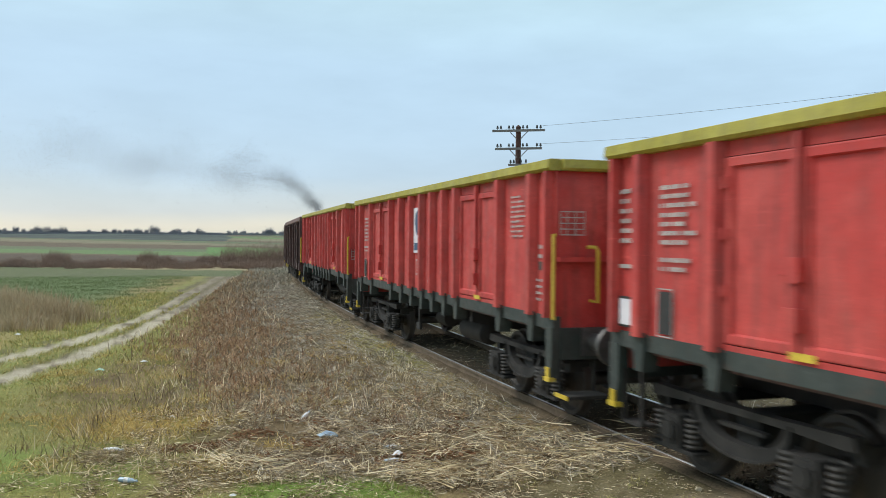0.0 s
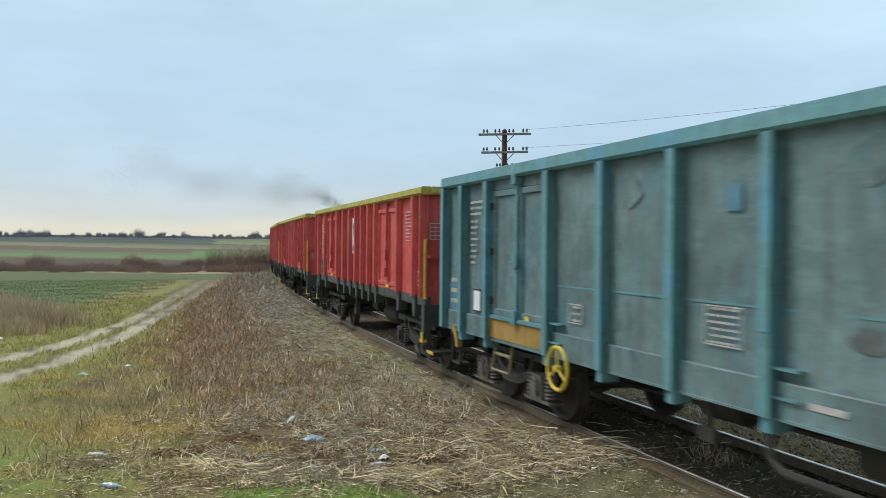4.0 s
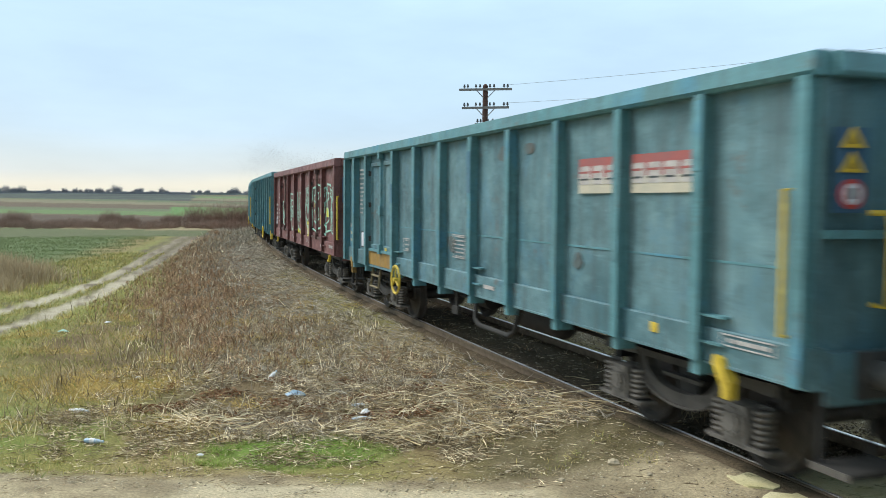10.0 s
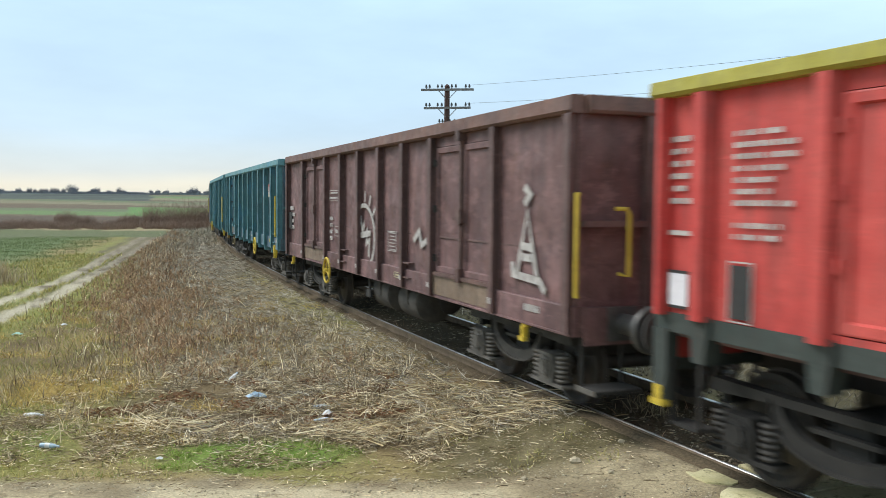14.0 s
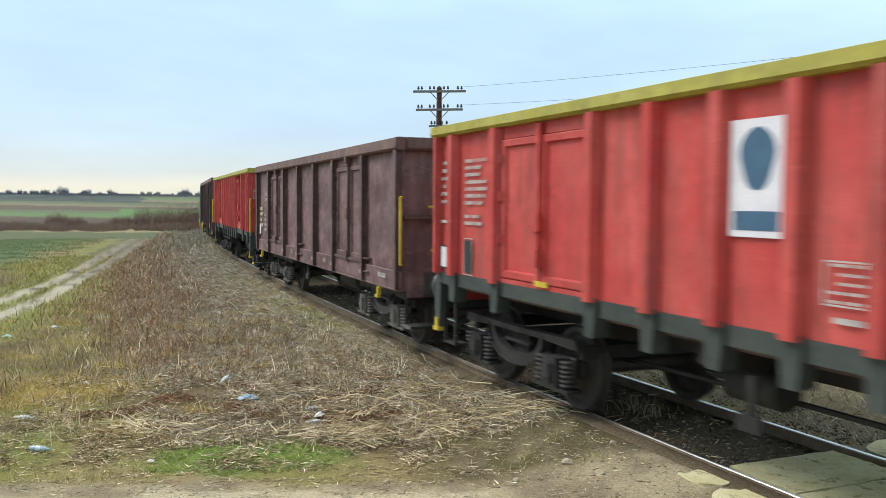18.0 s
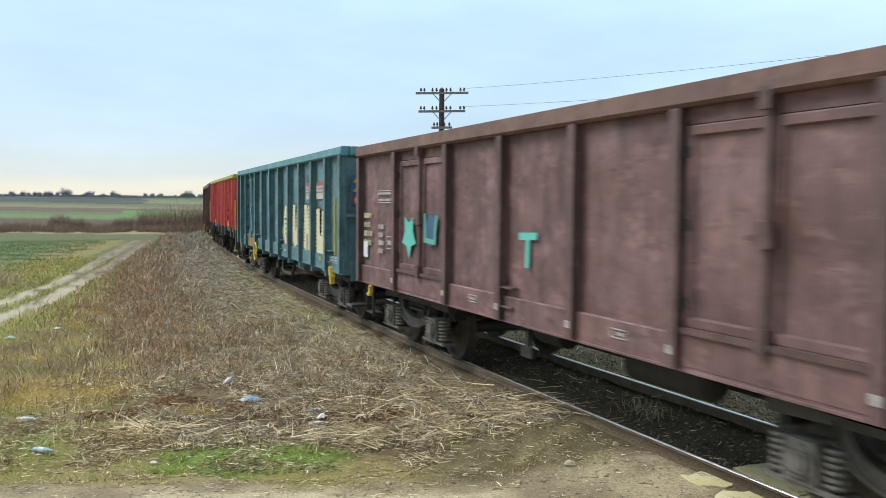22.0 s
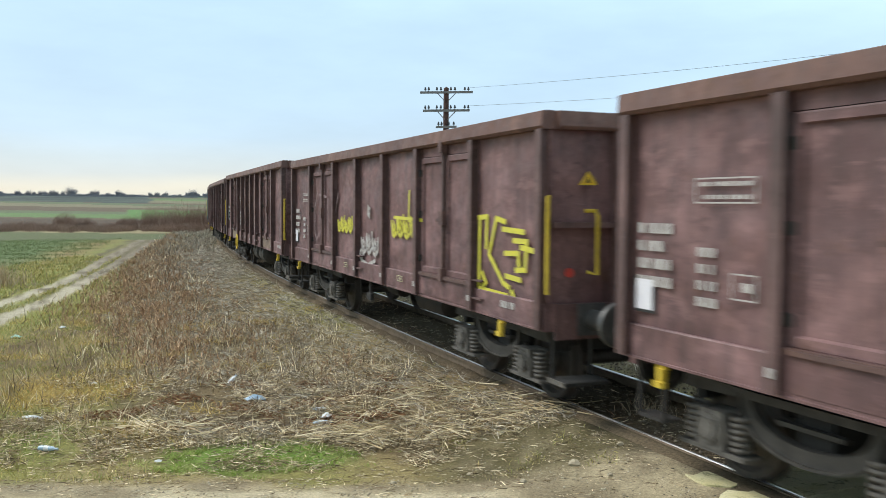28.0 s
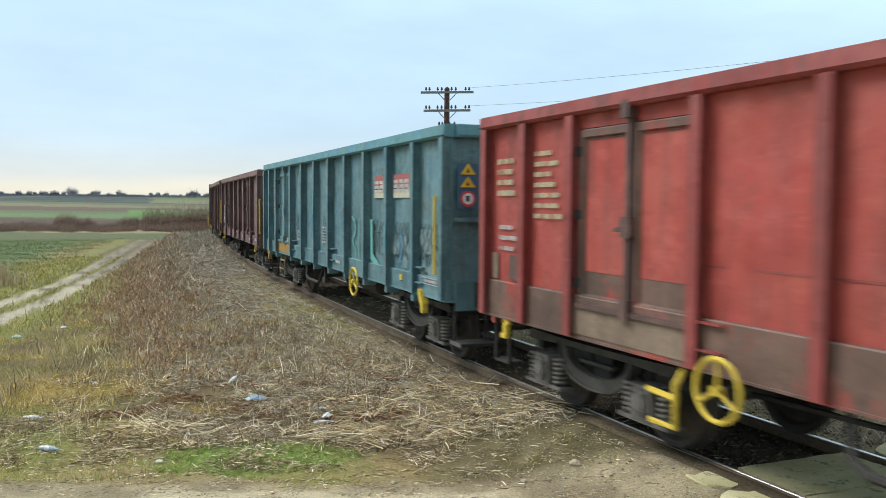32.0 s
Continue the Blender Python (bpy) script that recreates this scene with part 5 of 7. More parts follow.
def motions():
    """The train rolls away along the curve; its wheels turn."""
    times = [0, 0.1] + [float(i) for i in range(1, 32)] + [31.9, 32]
    for ob, middle, pivot in TRAIN:
        rows = []
        for t in times:
            s = middle + travelled(t)
            a, b = on_track(s - pivot), on_track(s + pivot)
            rows.append((t, Matrix.Translation((a + b) / 2) @ Matrix.Rotation(math.atan2(b.y - a.y, b.x - a.x), 4, "Z")))
        walk(ob, rows)
    walk(SMOKE, [(t, Matrix.Translation(on_track(117.0 + 8.0 * t + 8.0 * max(0.0, t - 6), 1.5 - 0.9 * t, -min(6.0, 0.6 * max(0.0, t - 6))))) for t in (0, 0.1, 2, 4, 6, 7, 8, 10, 12, 14, 16, 18, 20, 22, 26, 30, 31.9, 32)])
    done = {}
    for ob, ax in WHEELSETS:
        if ax not in done:
            n = int(travelled(32.0) / 0.46 / radians(80)) + 1
            walk(ob, [(32.0 * i / n, pose(ax, 0, 0.46) @ Matrix.Rotation(travelled(32.0 * i / n) / 0.46, 4, "Y")) for i in range(n + 1)])
            done[ax] = ob.animation_data
        else:
            ob.rotation_mode = "QUATERNION"
            keys = ob.animation_data_create()
            keys.action = done[ax].action
            keys.action_slot = done[ax].action_slot
# ---- ground ----
def track_side(x, y):
    """Metres along the track and to the left of it, for a place beside it."""
    d = (TX - x) ** 2 + (TY - y) ** 2
    i = int(np.argmin(d))
    h = TH[i]
    return float(TS[i]), float(-(x - TX[i]) * math.cos(h) - (y - TY[i]) * math.sin(h))


def smooth(a, b, v):
    u = max(0.0, min(1.0, (v - a) / (b - a)))
    return u * u * (3 - 2 * u)


def height(x, y, s, left):
    r = math.hypot(x, y)
    z = float(np.interp(r, [0, 60, 90, 150, 250, 330, 420, 560, 720, 1000, 1600, 3000], [0.0, -0.05, -0.15, -0.25, -0.1, 0.6, 2.3, 4.5, 6.6, 8.4, 12, 13]))
    if r > 420:
        z += 1.2 * noise.noise((x / 260, y / 260, 3))
    d = abs(left)
    road = max(0.0, min(1.0, (8.0 - y + 0.22 * max(0.0, x)) / 1.3))          # the field road at the crossing lies level with the rails
    bed = -0.14 if d < 0.72 else float(np.interp(d, [0.84, 1.25, 1.7, 2.6, 4.0, 7.0, 14.0], [-0.125, -0.15, -0.20, -0.32, -0.32, -0.30, -0.32]))
    bed += 0.05 * noise.noise((x * 0.7, y * 0.7, 0)) + 0.02 * noise.noise((x * 3, y * 3, 0)) if d > 1.5 else 0.0
    flat = -0.10 + 0.02 * noise.noise((x * 1.5, y * 1.5, 1))
    out = bed * (1 - road) + flat * road
    trodden = smooth(2.3, 1.0, left) * smooth(0.6, 0.8, left) * smooth(4.6, 1.6, s)      # earth trodden up to the rail
    return z + out + (-0.028 - out) * trodden


SOIL, ROAD, STRAW = (0.115, 0.085, 0.055), (0.50, 0.41, 0.27), (0.30, 0.215, 0.115)
RUT = (0.45, 0.395, 0.305)
DRY, MOSSY, GREEN = (0.33, 0.255, 0.125), (0.27, 0.25, 0.085), (0.17, 0.25, 0.055)
FIELD, BRIGHT, PLOUGH = (0.125, 0.16, 0.075), (0.115, 0.215, 0.075), (0.125, 0.092, 0.070)
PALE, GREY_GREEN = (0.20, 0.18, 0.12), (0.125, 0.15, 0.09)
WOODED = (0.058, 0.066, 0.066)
# HAZY paints aerial haze into the colour of the farthest fields
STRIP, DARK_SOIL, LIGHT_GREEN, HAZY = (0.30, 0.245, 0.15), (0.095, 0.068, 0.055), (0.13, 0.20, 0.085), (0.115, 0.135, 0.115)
RUT_A = ([0, 18.0, 20.9, 23.6, 27.9, 39.4, 61.7, 75], [-10.6, -10.7, -10.83, -11.25, -12.03, -15.16, -21.06, -24.5])
RUT_B = ([0, 15.0, 18.3, 22.2, 32.8, 53.3, 75], [-9.0, -9.2, -9.45, -10.03, -12.6, -18.01, -23.5])


def lerp3(a, b, f):
    return tuple(u + (v - u) * f for u, v in zip(a, b))


def zone(x, y, s, left):
    """The ground's colour: soil, straw, grass and crops, with haze put into the farthest fields."""
    r = math.hypot(x, y)
    n1, n2, n3 = noise.noise((x * 0.35, y * 0.35, 4)), noise.noise((x * 1.3, y * 1.3, 9)), noise.noise((x * 4.2, y * 4.2, 2))
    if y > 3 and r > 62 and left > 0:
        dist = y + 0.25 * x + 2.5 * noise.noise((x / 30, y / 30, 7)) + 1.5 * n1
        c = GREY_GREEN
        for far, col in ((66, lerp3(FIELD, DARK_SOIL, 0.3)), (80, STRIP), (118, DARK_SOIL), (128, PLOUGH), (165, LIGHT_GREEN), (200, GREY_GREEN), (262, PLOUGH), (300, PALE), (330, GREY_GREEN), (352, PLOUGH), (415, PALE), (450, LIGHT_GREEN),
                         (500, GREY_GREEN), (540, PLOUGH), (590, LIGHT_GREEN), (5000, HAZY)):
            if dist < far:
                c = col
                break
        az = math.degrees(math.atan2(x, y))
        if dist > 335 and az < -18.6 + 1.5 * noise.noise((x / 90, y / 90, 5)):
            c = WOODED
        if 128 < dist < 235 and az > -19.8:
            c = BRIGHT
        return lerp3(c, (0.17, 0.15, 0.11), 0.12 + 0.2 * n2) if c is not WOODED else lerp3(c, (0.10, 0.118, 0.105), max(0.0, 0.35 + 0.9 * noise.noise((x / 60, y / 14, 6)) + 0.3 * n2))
    mid = 0.5 * (float(np.interp(y, *RUT_A)) + float(np.interp(y, *RUT_B)))
    c = lerp3(DRY, MOSSY, smooth(-0.2, 0.3, n1 + 0.3 * n2))
    if left > 0:
        # green crop beyond the field track, moss and grass near the road
        edge_a, edge_b = float(np.interp(y, *RUT_A)), float(np.interp(y, *RUT_B))
        if x < edge_a - 1.5:
            c = lerp3(c, FIELD, smooth(0, 2.5, edge_a - 1.5 - x + n1 * 2) * smooth(19, 24, y + 2 * n1))
        near = smooth(15.5, 11.5, y + 1.2 * n1) * smooth(-3.2, -5.0, x + 0.8 * n2)
        c = lerp3(c, lerp3(GREEN, MOSSY, smooth(-0.4, 0.4, n2)), 0.8 * near)
        weed = smooth(1.0, 2.2, left) * smooth(9.5, 7.0, left + n1) * smooth(10, 12, y)
        c = lerp3(c, lerp3((0.10, 0.065, 0.04), DRY, 0.5 + 0.5 * n2), weed)
        straw = smooth(8.2, 9.0, y) * smooth(15.5, 12.0, y + n1) * smooth(-4.2, -2.4, x + n1)
        c = lerp3(c, lerp3(STRAW, SOIL, smooth(-0.2, 0.4, n2 + 0.5 * n3)), straw)
        patch = smooth(1.0, 0.55, math.hypot((x + 1.85) / 1.25, (y - 8.75 - 0.10 * x) / 0.70) + 0.35 * n2)
        c = lerp3(c, GREEN, patch)
        c = lerp3(c, lerp3(MOSSY, GREEN, 0.30 + 0.4 * n2), smooth(2.6, 1.2, abs(x - mid)) * 0.85)
        gold = smooth(1.1, 0.5, math.hypot((x + 5.1) / 1.2, (y - 11.4) / 1.0) + 0.4 * n2)
        c = lerp3(c, (0.40, 0.29, 0.10), 0.7 * gold)
        bare = smooth(1.1, 0.4, math.hypot((x + 3.4) / 1.1, (y - 11.0) / 1.0) + 0.5 * n2)
        c = lerp3(c, SOIL, 0.6 * bare)
        damp = smooth(1.15, 0.5, math.hypot((x + 1.8) / 1.6, (y - 10.1) / 0.42) + 0.4 * n2) + smooth(1.15, 0.5, math.hypot((x - 0.7) / 1.3, (y - 8.75) / 0.35) + 0.4 * n2)
        c = lerp3(c, (0.075, 0.053, 0.035), min(0.85, damp))
        for ea in (edge_a, edge_b):
            wide = 0.27 + 0.09 * n2
            rut = smooth(wide + 0.09, wide - 0.07, abs(x - ea)) * smooth(6.0, 10.0, y)
            c = lerp3(c, lerp3(RUT, (0.15, 0.12, 0.085), smooth(0.0, 0.6, n3 + n2)), rut)
        for ea, off, strong in ((edge_a, -0.62, 0.75), (edge_b, -0.42, 0.5)):
            muddy = smooth(0.20, 0.06, abs(x - ea - off) + 0.22 * n2 + 0.1 * n3) * smooth(8.0, 12.0, y)
            c = lerp3(c, (0.10, 0.078, 0.055), strong * muddy)
    if left > 0:
        earth = smooth(9.9, 8.9, y - 0.12 * x + 0.4 * n1) * smooth(-0.6, 0.5, x + 0.4 * n2)
        c = lerp3(c, lerp3(lerp3((0.095, 0.072, 0.046), MOSSY, 0.20), ROAD, max(0.0, 0.02 + 0.32 * n2 + 0.4 * n3)), earth)
    if abs(left) < 9 and y > 20:
        c = lerp3(c, (0.15, 0.12, 0.09), 0.75 * smooth(24, 34, y) * smooth(8.0, 5.5, abs(left) + n1))
    road = smooth(7.75, 7.3, y - 0.2 * max(0.0, x) + 0.3 * n2)
    c = lerp3(c, lerp3(lerp3(SOIL, ROAD, 0.5), ROAD, smooth(-0.25, 0.35, n2 * 0.7 + n1 + 0.5 * n3)), road)
    pad = smooth(7.25, 7.05, y + 0.12 * n3) * smooth(-2.6, -2.2, x + 0.2 * n2) * smooth(0.75, 0.4, x + 0.2 * n3)
    c = lerp3(c, (0.62, 0.53, 0.37), pad * 0.85)
    bed = smooth(1.15, 0.75, abs(left) + 0.2 * n3)
    c = lerp3(c, (0.055, 0.045, 0.036), bed)
    if left < 0:
        c = lerp3(c, (0.15, 0.12, 0.075), smooth(1.0, 1.6, -left) * 0.88)
    return c


def build_ground():
    rings = [0.0] + [1.5 * 1.034 ** i for i in range(230)]
    turns = [radians(a) for a in np.concatenate([np.linspace(-42, 42, 330), np.linspace(46, 314, 68)])]
    v, cols = [], []
    for r in rings[1:]:
        for a in turns:
            x, y = r * math.sin(a), r * math.cos(a)
            s, left = track_side(x, y) if r < 320 else (0.0, 50.0 if x < 0 else -50.0)
            v.append((x, y, height(x, y, s, left)))
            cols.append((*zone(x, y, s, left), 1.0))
    n, m = len(turns), len(rings) - 1
    f = [(j * n + i, j * n + (i + 1) % n, (j + 1) * n + (i + 1) % n, (j + 1) * n + i) for j in range(m - 1) for i in range(n)]
    v.append((0, 0, -0.06))
    cols.append((*ROAD, 1.0))
    f += [(len(v) - 1, (i + 1) % n, i) for i in range(n)]
    me = bpy.data.meshes.new("ground")
    me.from_pydata(v, [], f)
    attr = me.color_attributes.new("zone", "FLOAT_COLOR", "POINT")
    attr.data.foreach_set("color", [c for q in cols for c in q])
    me.polygons.foreach_set("use_smooth", [True] * len(me.polygons))
    k = Mat("field_earth", 0.95)
    at = k.t.nodes.new("ShaderNodeAttribute")
    at.attribute_name = "zone"
    fine, mid = k.noise(38.0, 6.0, rough=0.75, shift=False), k.noise(3.5, 6.0, rough=0.7, shift=False)
    c = k.mix(k.ramp(fine, 0.3, 0.72), k.mix(1.0, at.outputs[0], (0.5, 0.5, 0.5), "MULTIPLY"), k.mix(1.0, at.outputs[0], (1.5, 1.5, 1.45), "MULTIPLY"))
    c = k.mix(k.times(k.ramp(mid, 0.5, 0.7), 0.35), c, (0.09, 0.07, 0.045))
    grit = k.noise(150.0, 3.0, rough=0.8, shift=False)
    c = k.mix(k.times(k.ramp(grit, 0.54, 0.72), 0.45), c, k.mix(1.0, c, (0.35, 0.35, 0.35), "MULTIPLY"))
    k.bump(k.mix(0.4, fine, grit), 0.9, 0.03)
    k.b.inputs["Specular IOR Level"].default_value = 0.12
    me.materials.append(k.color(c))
    tagged(new("ground", me), "winter verge and fields with dry grass, earth and crops", "ground", kind="structure")


build_ground()


def along(s0, s1, step, outline, name, material, label=""):
    """An outline of (left, z) drawn along the track."""
    n = int((s1 - s0) / step)
    k = len(outline)
    sh = Shape()
    v, f = [], []
    for i in range(n + 1):
        s = s0 + (s1 - s0) * i / n
        v += [on_track(s, a, z) for a, z in outline]
    for i in range(n):
        for j in range(k):
            f.append((i * k + j, i * k + (j + 1) % k, (i + 1) * k + (j + 1) % k, (i + 1) * k + j))
    sh.add(v, f)
    return sh


def build_rails():
    for name, c in (("rail", 0.755), ("rail", -0.755)):
        web = along(-40, 210, 0.5, [(c - 0.075, -0.172), (c + 0.075, -0.172), (c + 0.07, -0.155), (c + 0.012, -0.14), (c + 0.012, -0.045), (c + 0.036, -0.035), (c + 0.036, -0.008),
                                    (c - 0.036, -0.008), (c - 0.036, -0.035), (c - 0.012, -0.045), (c - 0.012, -0.14), (c - 0.07, -0.155)], "rail", RAIL_SIDE)
        ob = tagged(part(name, web, RAIL_SIDE), "rusty steel rail with a polished running surface", "rail", "rails of the track", "structure")
        part("rail_head", along(-40, 210, 0.5, [(c - 0.030, -0.008), (c - 0.026, 0.0), (c + (-0.006 if c > 0 else 0.022), 0.0), (c + (0.0 if c > 0 else 0.026), -0.008)], "rail_head", RAIL_TOP), RAIL_TOP, ob, "worn steel running surface")


build_rails()


def build_pole(x, y, z0, top):
    p = tagged(new("telegraph_pole"), "dark tarred timber telegraph pole with three crossarms", "pole")
    p.location = (x, y, z0)
    p.rotation_euler = (0, 0, radians(4))
    h = top - z0
    part("post", Shape().rod((0, 0, 0), (0, 0, h - 0.08), 0.16, 14, 0.115).rod((0, 0, h - 0.08), (0, 0, h), 0.115, 14, 0.03), POLE_WOOD, p)
    for k, (dz, half, tilt) in enumerate(((-0.26, 1.17, 0.02), (-1.06, 1.04, 0.02), (-1.78, 0.46, 0.02))):
        arm = part("crossarm", Shape().box(-half, half, -0.17, -0.11, -0.05, 0.05), ARM_STEEL, p, "grey steel crossarm", pose(0, 0, h + dz, 0, -1.5, 0))
        if k < 2:
            for s in (-1, 1):
                part("brace", Shape().rod((s * 0.42, -0.14, h + dz - 0.02), (s * 0.06, -0.13, h + dz - 0.40), 0.02, 6), ARM_STEEL, p)
        spots = [-0.93, -0.78, -0.42, -0.24, 0.2, 0.38, 0.82, 0.98] if k < 2 else [-0.34, -0.2, 0.12, 0.34]
        for a in spots:
            if abs(a) > half:
                continue
            part("insulator", lambda: Shape().rod((0, -0.14, 0.04), (0, -0.14, 0.12), 0.015, 6).rod((0, -0.14, 0.10), (0, -0.14, 0.15), 0.055, 10, 0.05)
                 .rod((0, -0.14, 0.15), (0, -0.14, 0.23), 0.045, 10, 0.03), INSULATOR, arm, m=pose(a, 0, 0), key="insulator")
    return p


build_pole(0.24, 38.5, -0.3, 7.45)
# ---- plants: thin blades, stems and twigs in great number ----
GX, GY = np.arange(-40, 16.01, 0.4), np.arange(2, 80.01, 0.4)
GSIDE = np.array([[track_side(x, y) for y in GY] for x in GX])
GZ = np.array([[height(x, y, *GSIDE[i, j]) for j, y in enumerate(GY)] for i, x in enumerate(GX)])


def sample(table, x, y):
    u, v = np.clip((x - GX[0]) / 0.4, 0, len(GX) - 1.01), np.clip((y - GY[0]) / 0.4, 0, len(GY) - 1.01)
    i, j = u.astype(int), v.astype(int)
    a, b = u - i, v - j
    return table[i, j] * (1 - a) * (1 - b) + table[i + 1, j] * a * (1 - b) + table[i, j + 1] * (1 - a) * b + table[i + 1, j + 1] * a * b


def patchy(x, y, size, seed):
    """A soft random field between about -1 and 1."""
    rs = np.random.RandomState(seed)
    out = 0
    for k in range(5):
        a, p, q = rs.uniform(0, 6.28), rs.uniform(0, 6.28), rs.uniform(0.6, 1.7)
        out = out + np.sin((x * np.cos(a) + y * np.sin(a)) * q * 6.28 / size + p + 1.7 * np.sin((x * np.sin(a) - y * np.cos(a)) * 4.1 / size + q))
    return out / 3.2


def tint(name, colors, rough=0.9, lift=1.5):
    """A plant material whose pieces differ one from another."""
    k = Mat(name, rough)
    k.b.inputs["Specular IOR Level"].default_value = 0.15
    geo = k.t.nodes.new("ShaderNodeNewGeometry")
    r = k.t.nodes.new("ShaderNodeValToRGB")
    while len(r.color_ramp.elements) < len(colors):
        r.color_ramp.elements.new(0.5)
    for i, (el, c) in enumerate(zip(r.color_ramp.elements, colors)):
        el.position, el.color = i / (len(colors) - 1), (*[v * lift for v in c], 1)
    k.put(r.inputs[0], geo.outputs["Random Per Island"])
    c = k.mix(k.times(k.ramp(k.noise(1.7, 3.0, shift=False), 0.4, 0.7), 0.3), r.outputs[0], [v * 0.6 for v in colors[0]])
    return k.color(c)


def blades(rs, x, y, z, length, width, lean, azimuth, bend):
    """Tapering blades: two verts at the foot, two half way, one at the tip."""
    d = np.stack([np.cos(azimuth) * np.sin(lean), np.sin(azimuth) * np.sin(lean), np.cos(lean)], 1)
    side = np.stack([-np.sin(azimuth), np.cos(azimuth), np.zeros_like(x)], 1)
    roll = rs.uniform(0, 3.14, len(x))
    up = np.cross(d, side)
    side = side * np.cos(roll)[:, None] + up * np.sin(roll)[:, None]
    p0 = np.stack([x, y, z], 1)
    w = (side.T * width / 2).T
    lean2 = np.minimum(lean + bend, 2.0)
    d2 = np.stack([np.cos(azimuth) * np.sin(lean2), np.sin(azimuth) * np.sin(lean2), np.cos(lean2)], 1)
    mid = p0 + (d.T * length * 0.55).T
    tip = mid + (d2.T * length * 0.45).T
    return np.stack([p0 - w, p0 + w, mid + w * 0.7, mid - w * 0.7, tip], 1)


def plant_mesh(name, quintets, material, label, category="grass"):
    v = np.concatenate(quintets).reshape(-1, 3)
    n = len(v) // 5
    me = bpy.data.meshes.new(name)
    me.vertices.add(len(v))
    me.vertices.foreach_set("co", v.astype(np.float32).ravel())
    base = np.arange(n)[:, None] * 5
    loops = np.concatenate([base + np.array([[0, 1, 2, 3]]), base + np.array([[3, 2, 4]])], 1).ravel()
    me.loops.add(len(loops))
    me.loops.foreach_set("vertex_index", loops.astype(np.int32))
    me.polygons.add(2 * n)
    start = np.concatenate([[0], np.cumsum(np.tile([4, 3], n))[:-1]])
    me.polygons.foreach_set("loop_start", start.astype(np.int32))
    me.update(calc_edges=True)
    me.validate()
    me.materials.append(material)
    return tagged(new(name, me), label, category, kind="stuff")


def scatter(rs, n, x0, x1, y0, y1, keep):
    """Random places in a field for which keep(x, y, left, along) gives the chance."""
    x, y = rs.uniform(x0, x1, n), rs.uniform(y0, y1, n)
    left, s = sample(GSIDE[:, :, 1], x, y), sample(GSIDE[:, :, 0], x, y)
    ok = rs.uniform(0, 1, n) < keep(x, y, left, s)
    x, y = x[ok], y[ok]
    return x, y, sample(GZ, x, y)


def ss(a, b, v):
    u = np.clip((v - a) / (b - a), 0, 1)
    return u * u * (3 - 2 * u)


def soil_gap(x, y):
    """Thin where bare soil shows through."""
    n = 0.45 * patchy(x, y, 0.9, 70)
    a = ss(1.15, 0.5, np.hypot((x + 3.3) / 1.15, (y - 11.1) / 0.85) + n)
    b = ss(1.15, 0.5, np.hypot((x + 1.8) / 1.6, (y - 10.1) / 0.42) + n)
    d = ss(1.15, 0.5, np.hypot((x - 0.7) / 1.3, (y - 8.75) / 0.35) + n)
    c = ss(1.15, 0.5, np.hypot((x - 0.6) / 1.3, (y - 11.2) / 0.5) + n)
    return 1 - 0.88 * np.clip(a + b + 0.7 * c + 0.8 * d, 0, 1)


def rut_gap(x, y):
    """0 in the wheel ruts of the field track, 1 away from them."""
    a, b = np.interp(y, *RUT_A), np.interp(y, *RUT_B)
    return ss(0.2, 0.36, np.minimum(np.abs(x - a), np.abs(x - b)))


STRAW_MAT = tint("dry_straw", [(0.038, 0.024, 0.015), (0.25, 0.188, 0.112), (0.075, 0.052, 0.033), (0.70, 0.60, 0.42), (0.05, 0.035, 0.024), (0.36, 0.28, 0.175)], lift=1.9)
STALK_MAT = tint("bleached_stalks", [(0.46, 0.36, 0.20), (0.66, 0.55, 0.36), (0.28, 0.19, 0.10), (0.74, 0.65, 0.46)], lift=1.2)
RUSSET_MAT = tint("russet_leaf_litter", [(0.06, 0.03, 0.018), (0.20, 0.10, 0.05), (0.11, 0.055, 0.03), (0.26, 0.15, 0.08)], lift=1.6)
GOLD_MAT = tint("golden_dead_grass", [(0.40, 0.28, 0.09), (0.24, 0.16, 0.06), (0.48, 0.36, 0.14), (0.30, 0.22, 0.07)], lift=1.6)
GREY_STRAW = tint("grey_flattened_grass", [(0.055, 0.046, 0.036), (0.25, 0.222, 0.18), (0.12, 0.098, 0.072), (0.38, 0.345, 0.285), (0.075, 0.060, 0.046)], lift=1.85)
WEED_MAT = tint("brown_dead_weeds", [(0.052, 0.032, 0.022), (0.25, 0.155, 0.09), (0.125, 0.073, 0.045), (0.42, 0.30, 0.19), (0.08, 0.05, 0.034)], lift=2.0)
GRASS_MAT = tint("winter_grass", [(0.075, 0.08, 0.028), (0.21, 0.18, 0.062), (0.085, 0.118, 0.035), (0.34, 0.265, 0.125), (0.18, 0.165, 0.05), (0.14, 0.11, 0.055)], lift=2.4)
LUSH_MAT = tint("fresh_green_grass", [(0.08, 0.14, 0.022), (0.15, 0.21, 0.04), (0.22, 0.22, 0.08), (0.10, 0.17, 0.028), (0.24, 0.25, 0.10), (0.14, 0.15, 0.05)], lift=2.15)
CROP_MAT = tint("winter_wheat", [(0.075, 0.10, 0.04), (0.10, 0.13, 0.055), (0.09, 0.11, 0.05), (0.14, 0.145, 0.075)], lift=2.0)
REED_MAT = tint("pale_dry_reeds", [(0.30, 0.235, 0.15), (0.40, 0.32, 0.21), (0.24, 0.18, 0.11), (0.34, 0.28, 0.19)])
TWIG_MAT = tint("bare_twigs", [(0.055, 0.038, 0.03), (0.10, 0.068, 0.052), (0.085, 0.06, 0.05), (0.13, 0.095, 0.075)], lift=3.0)
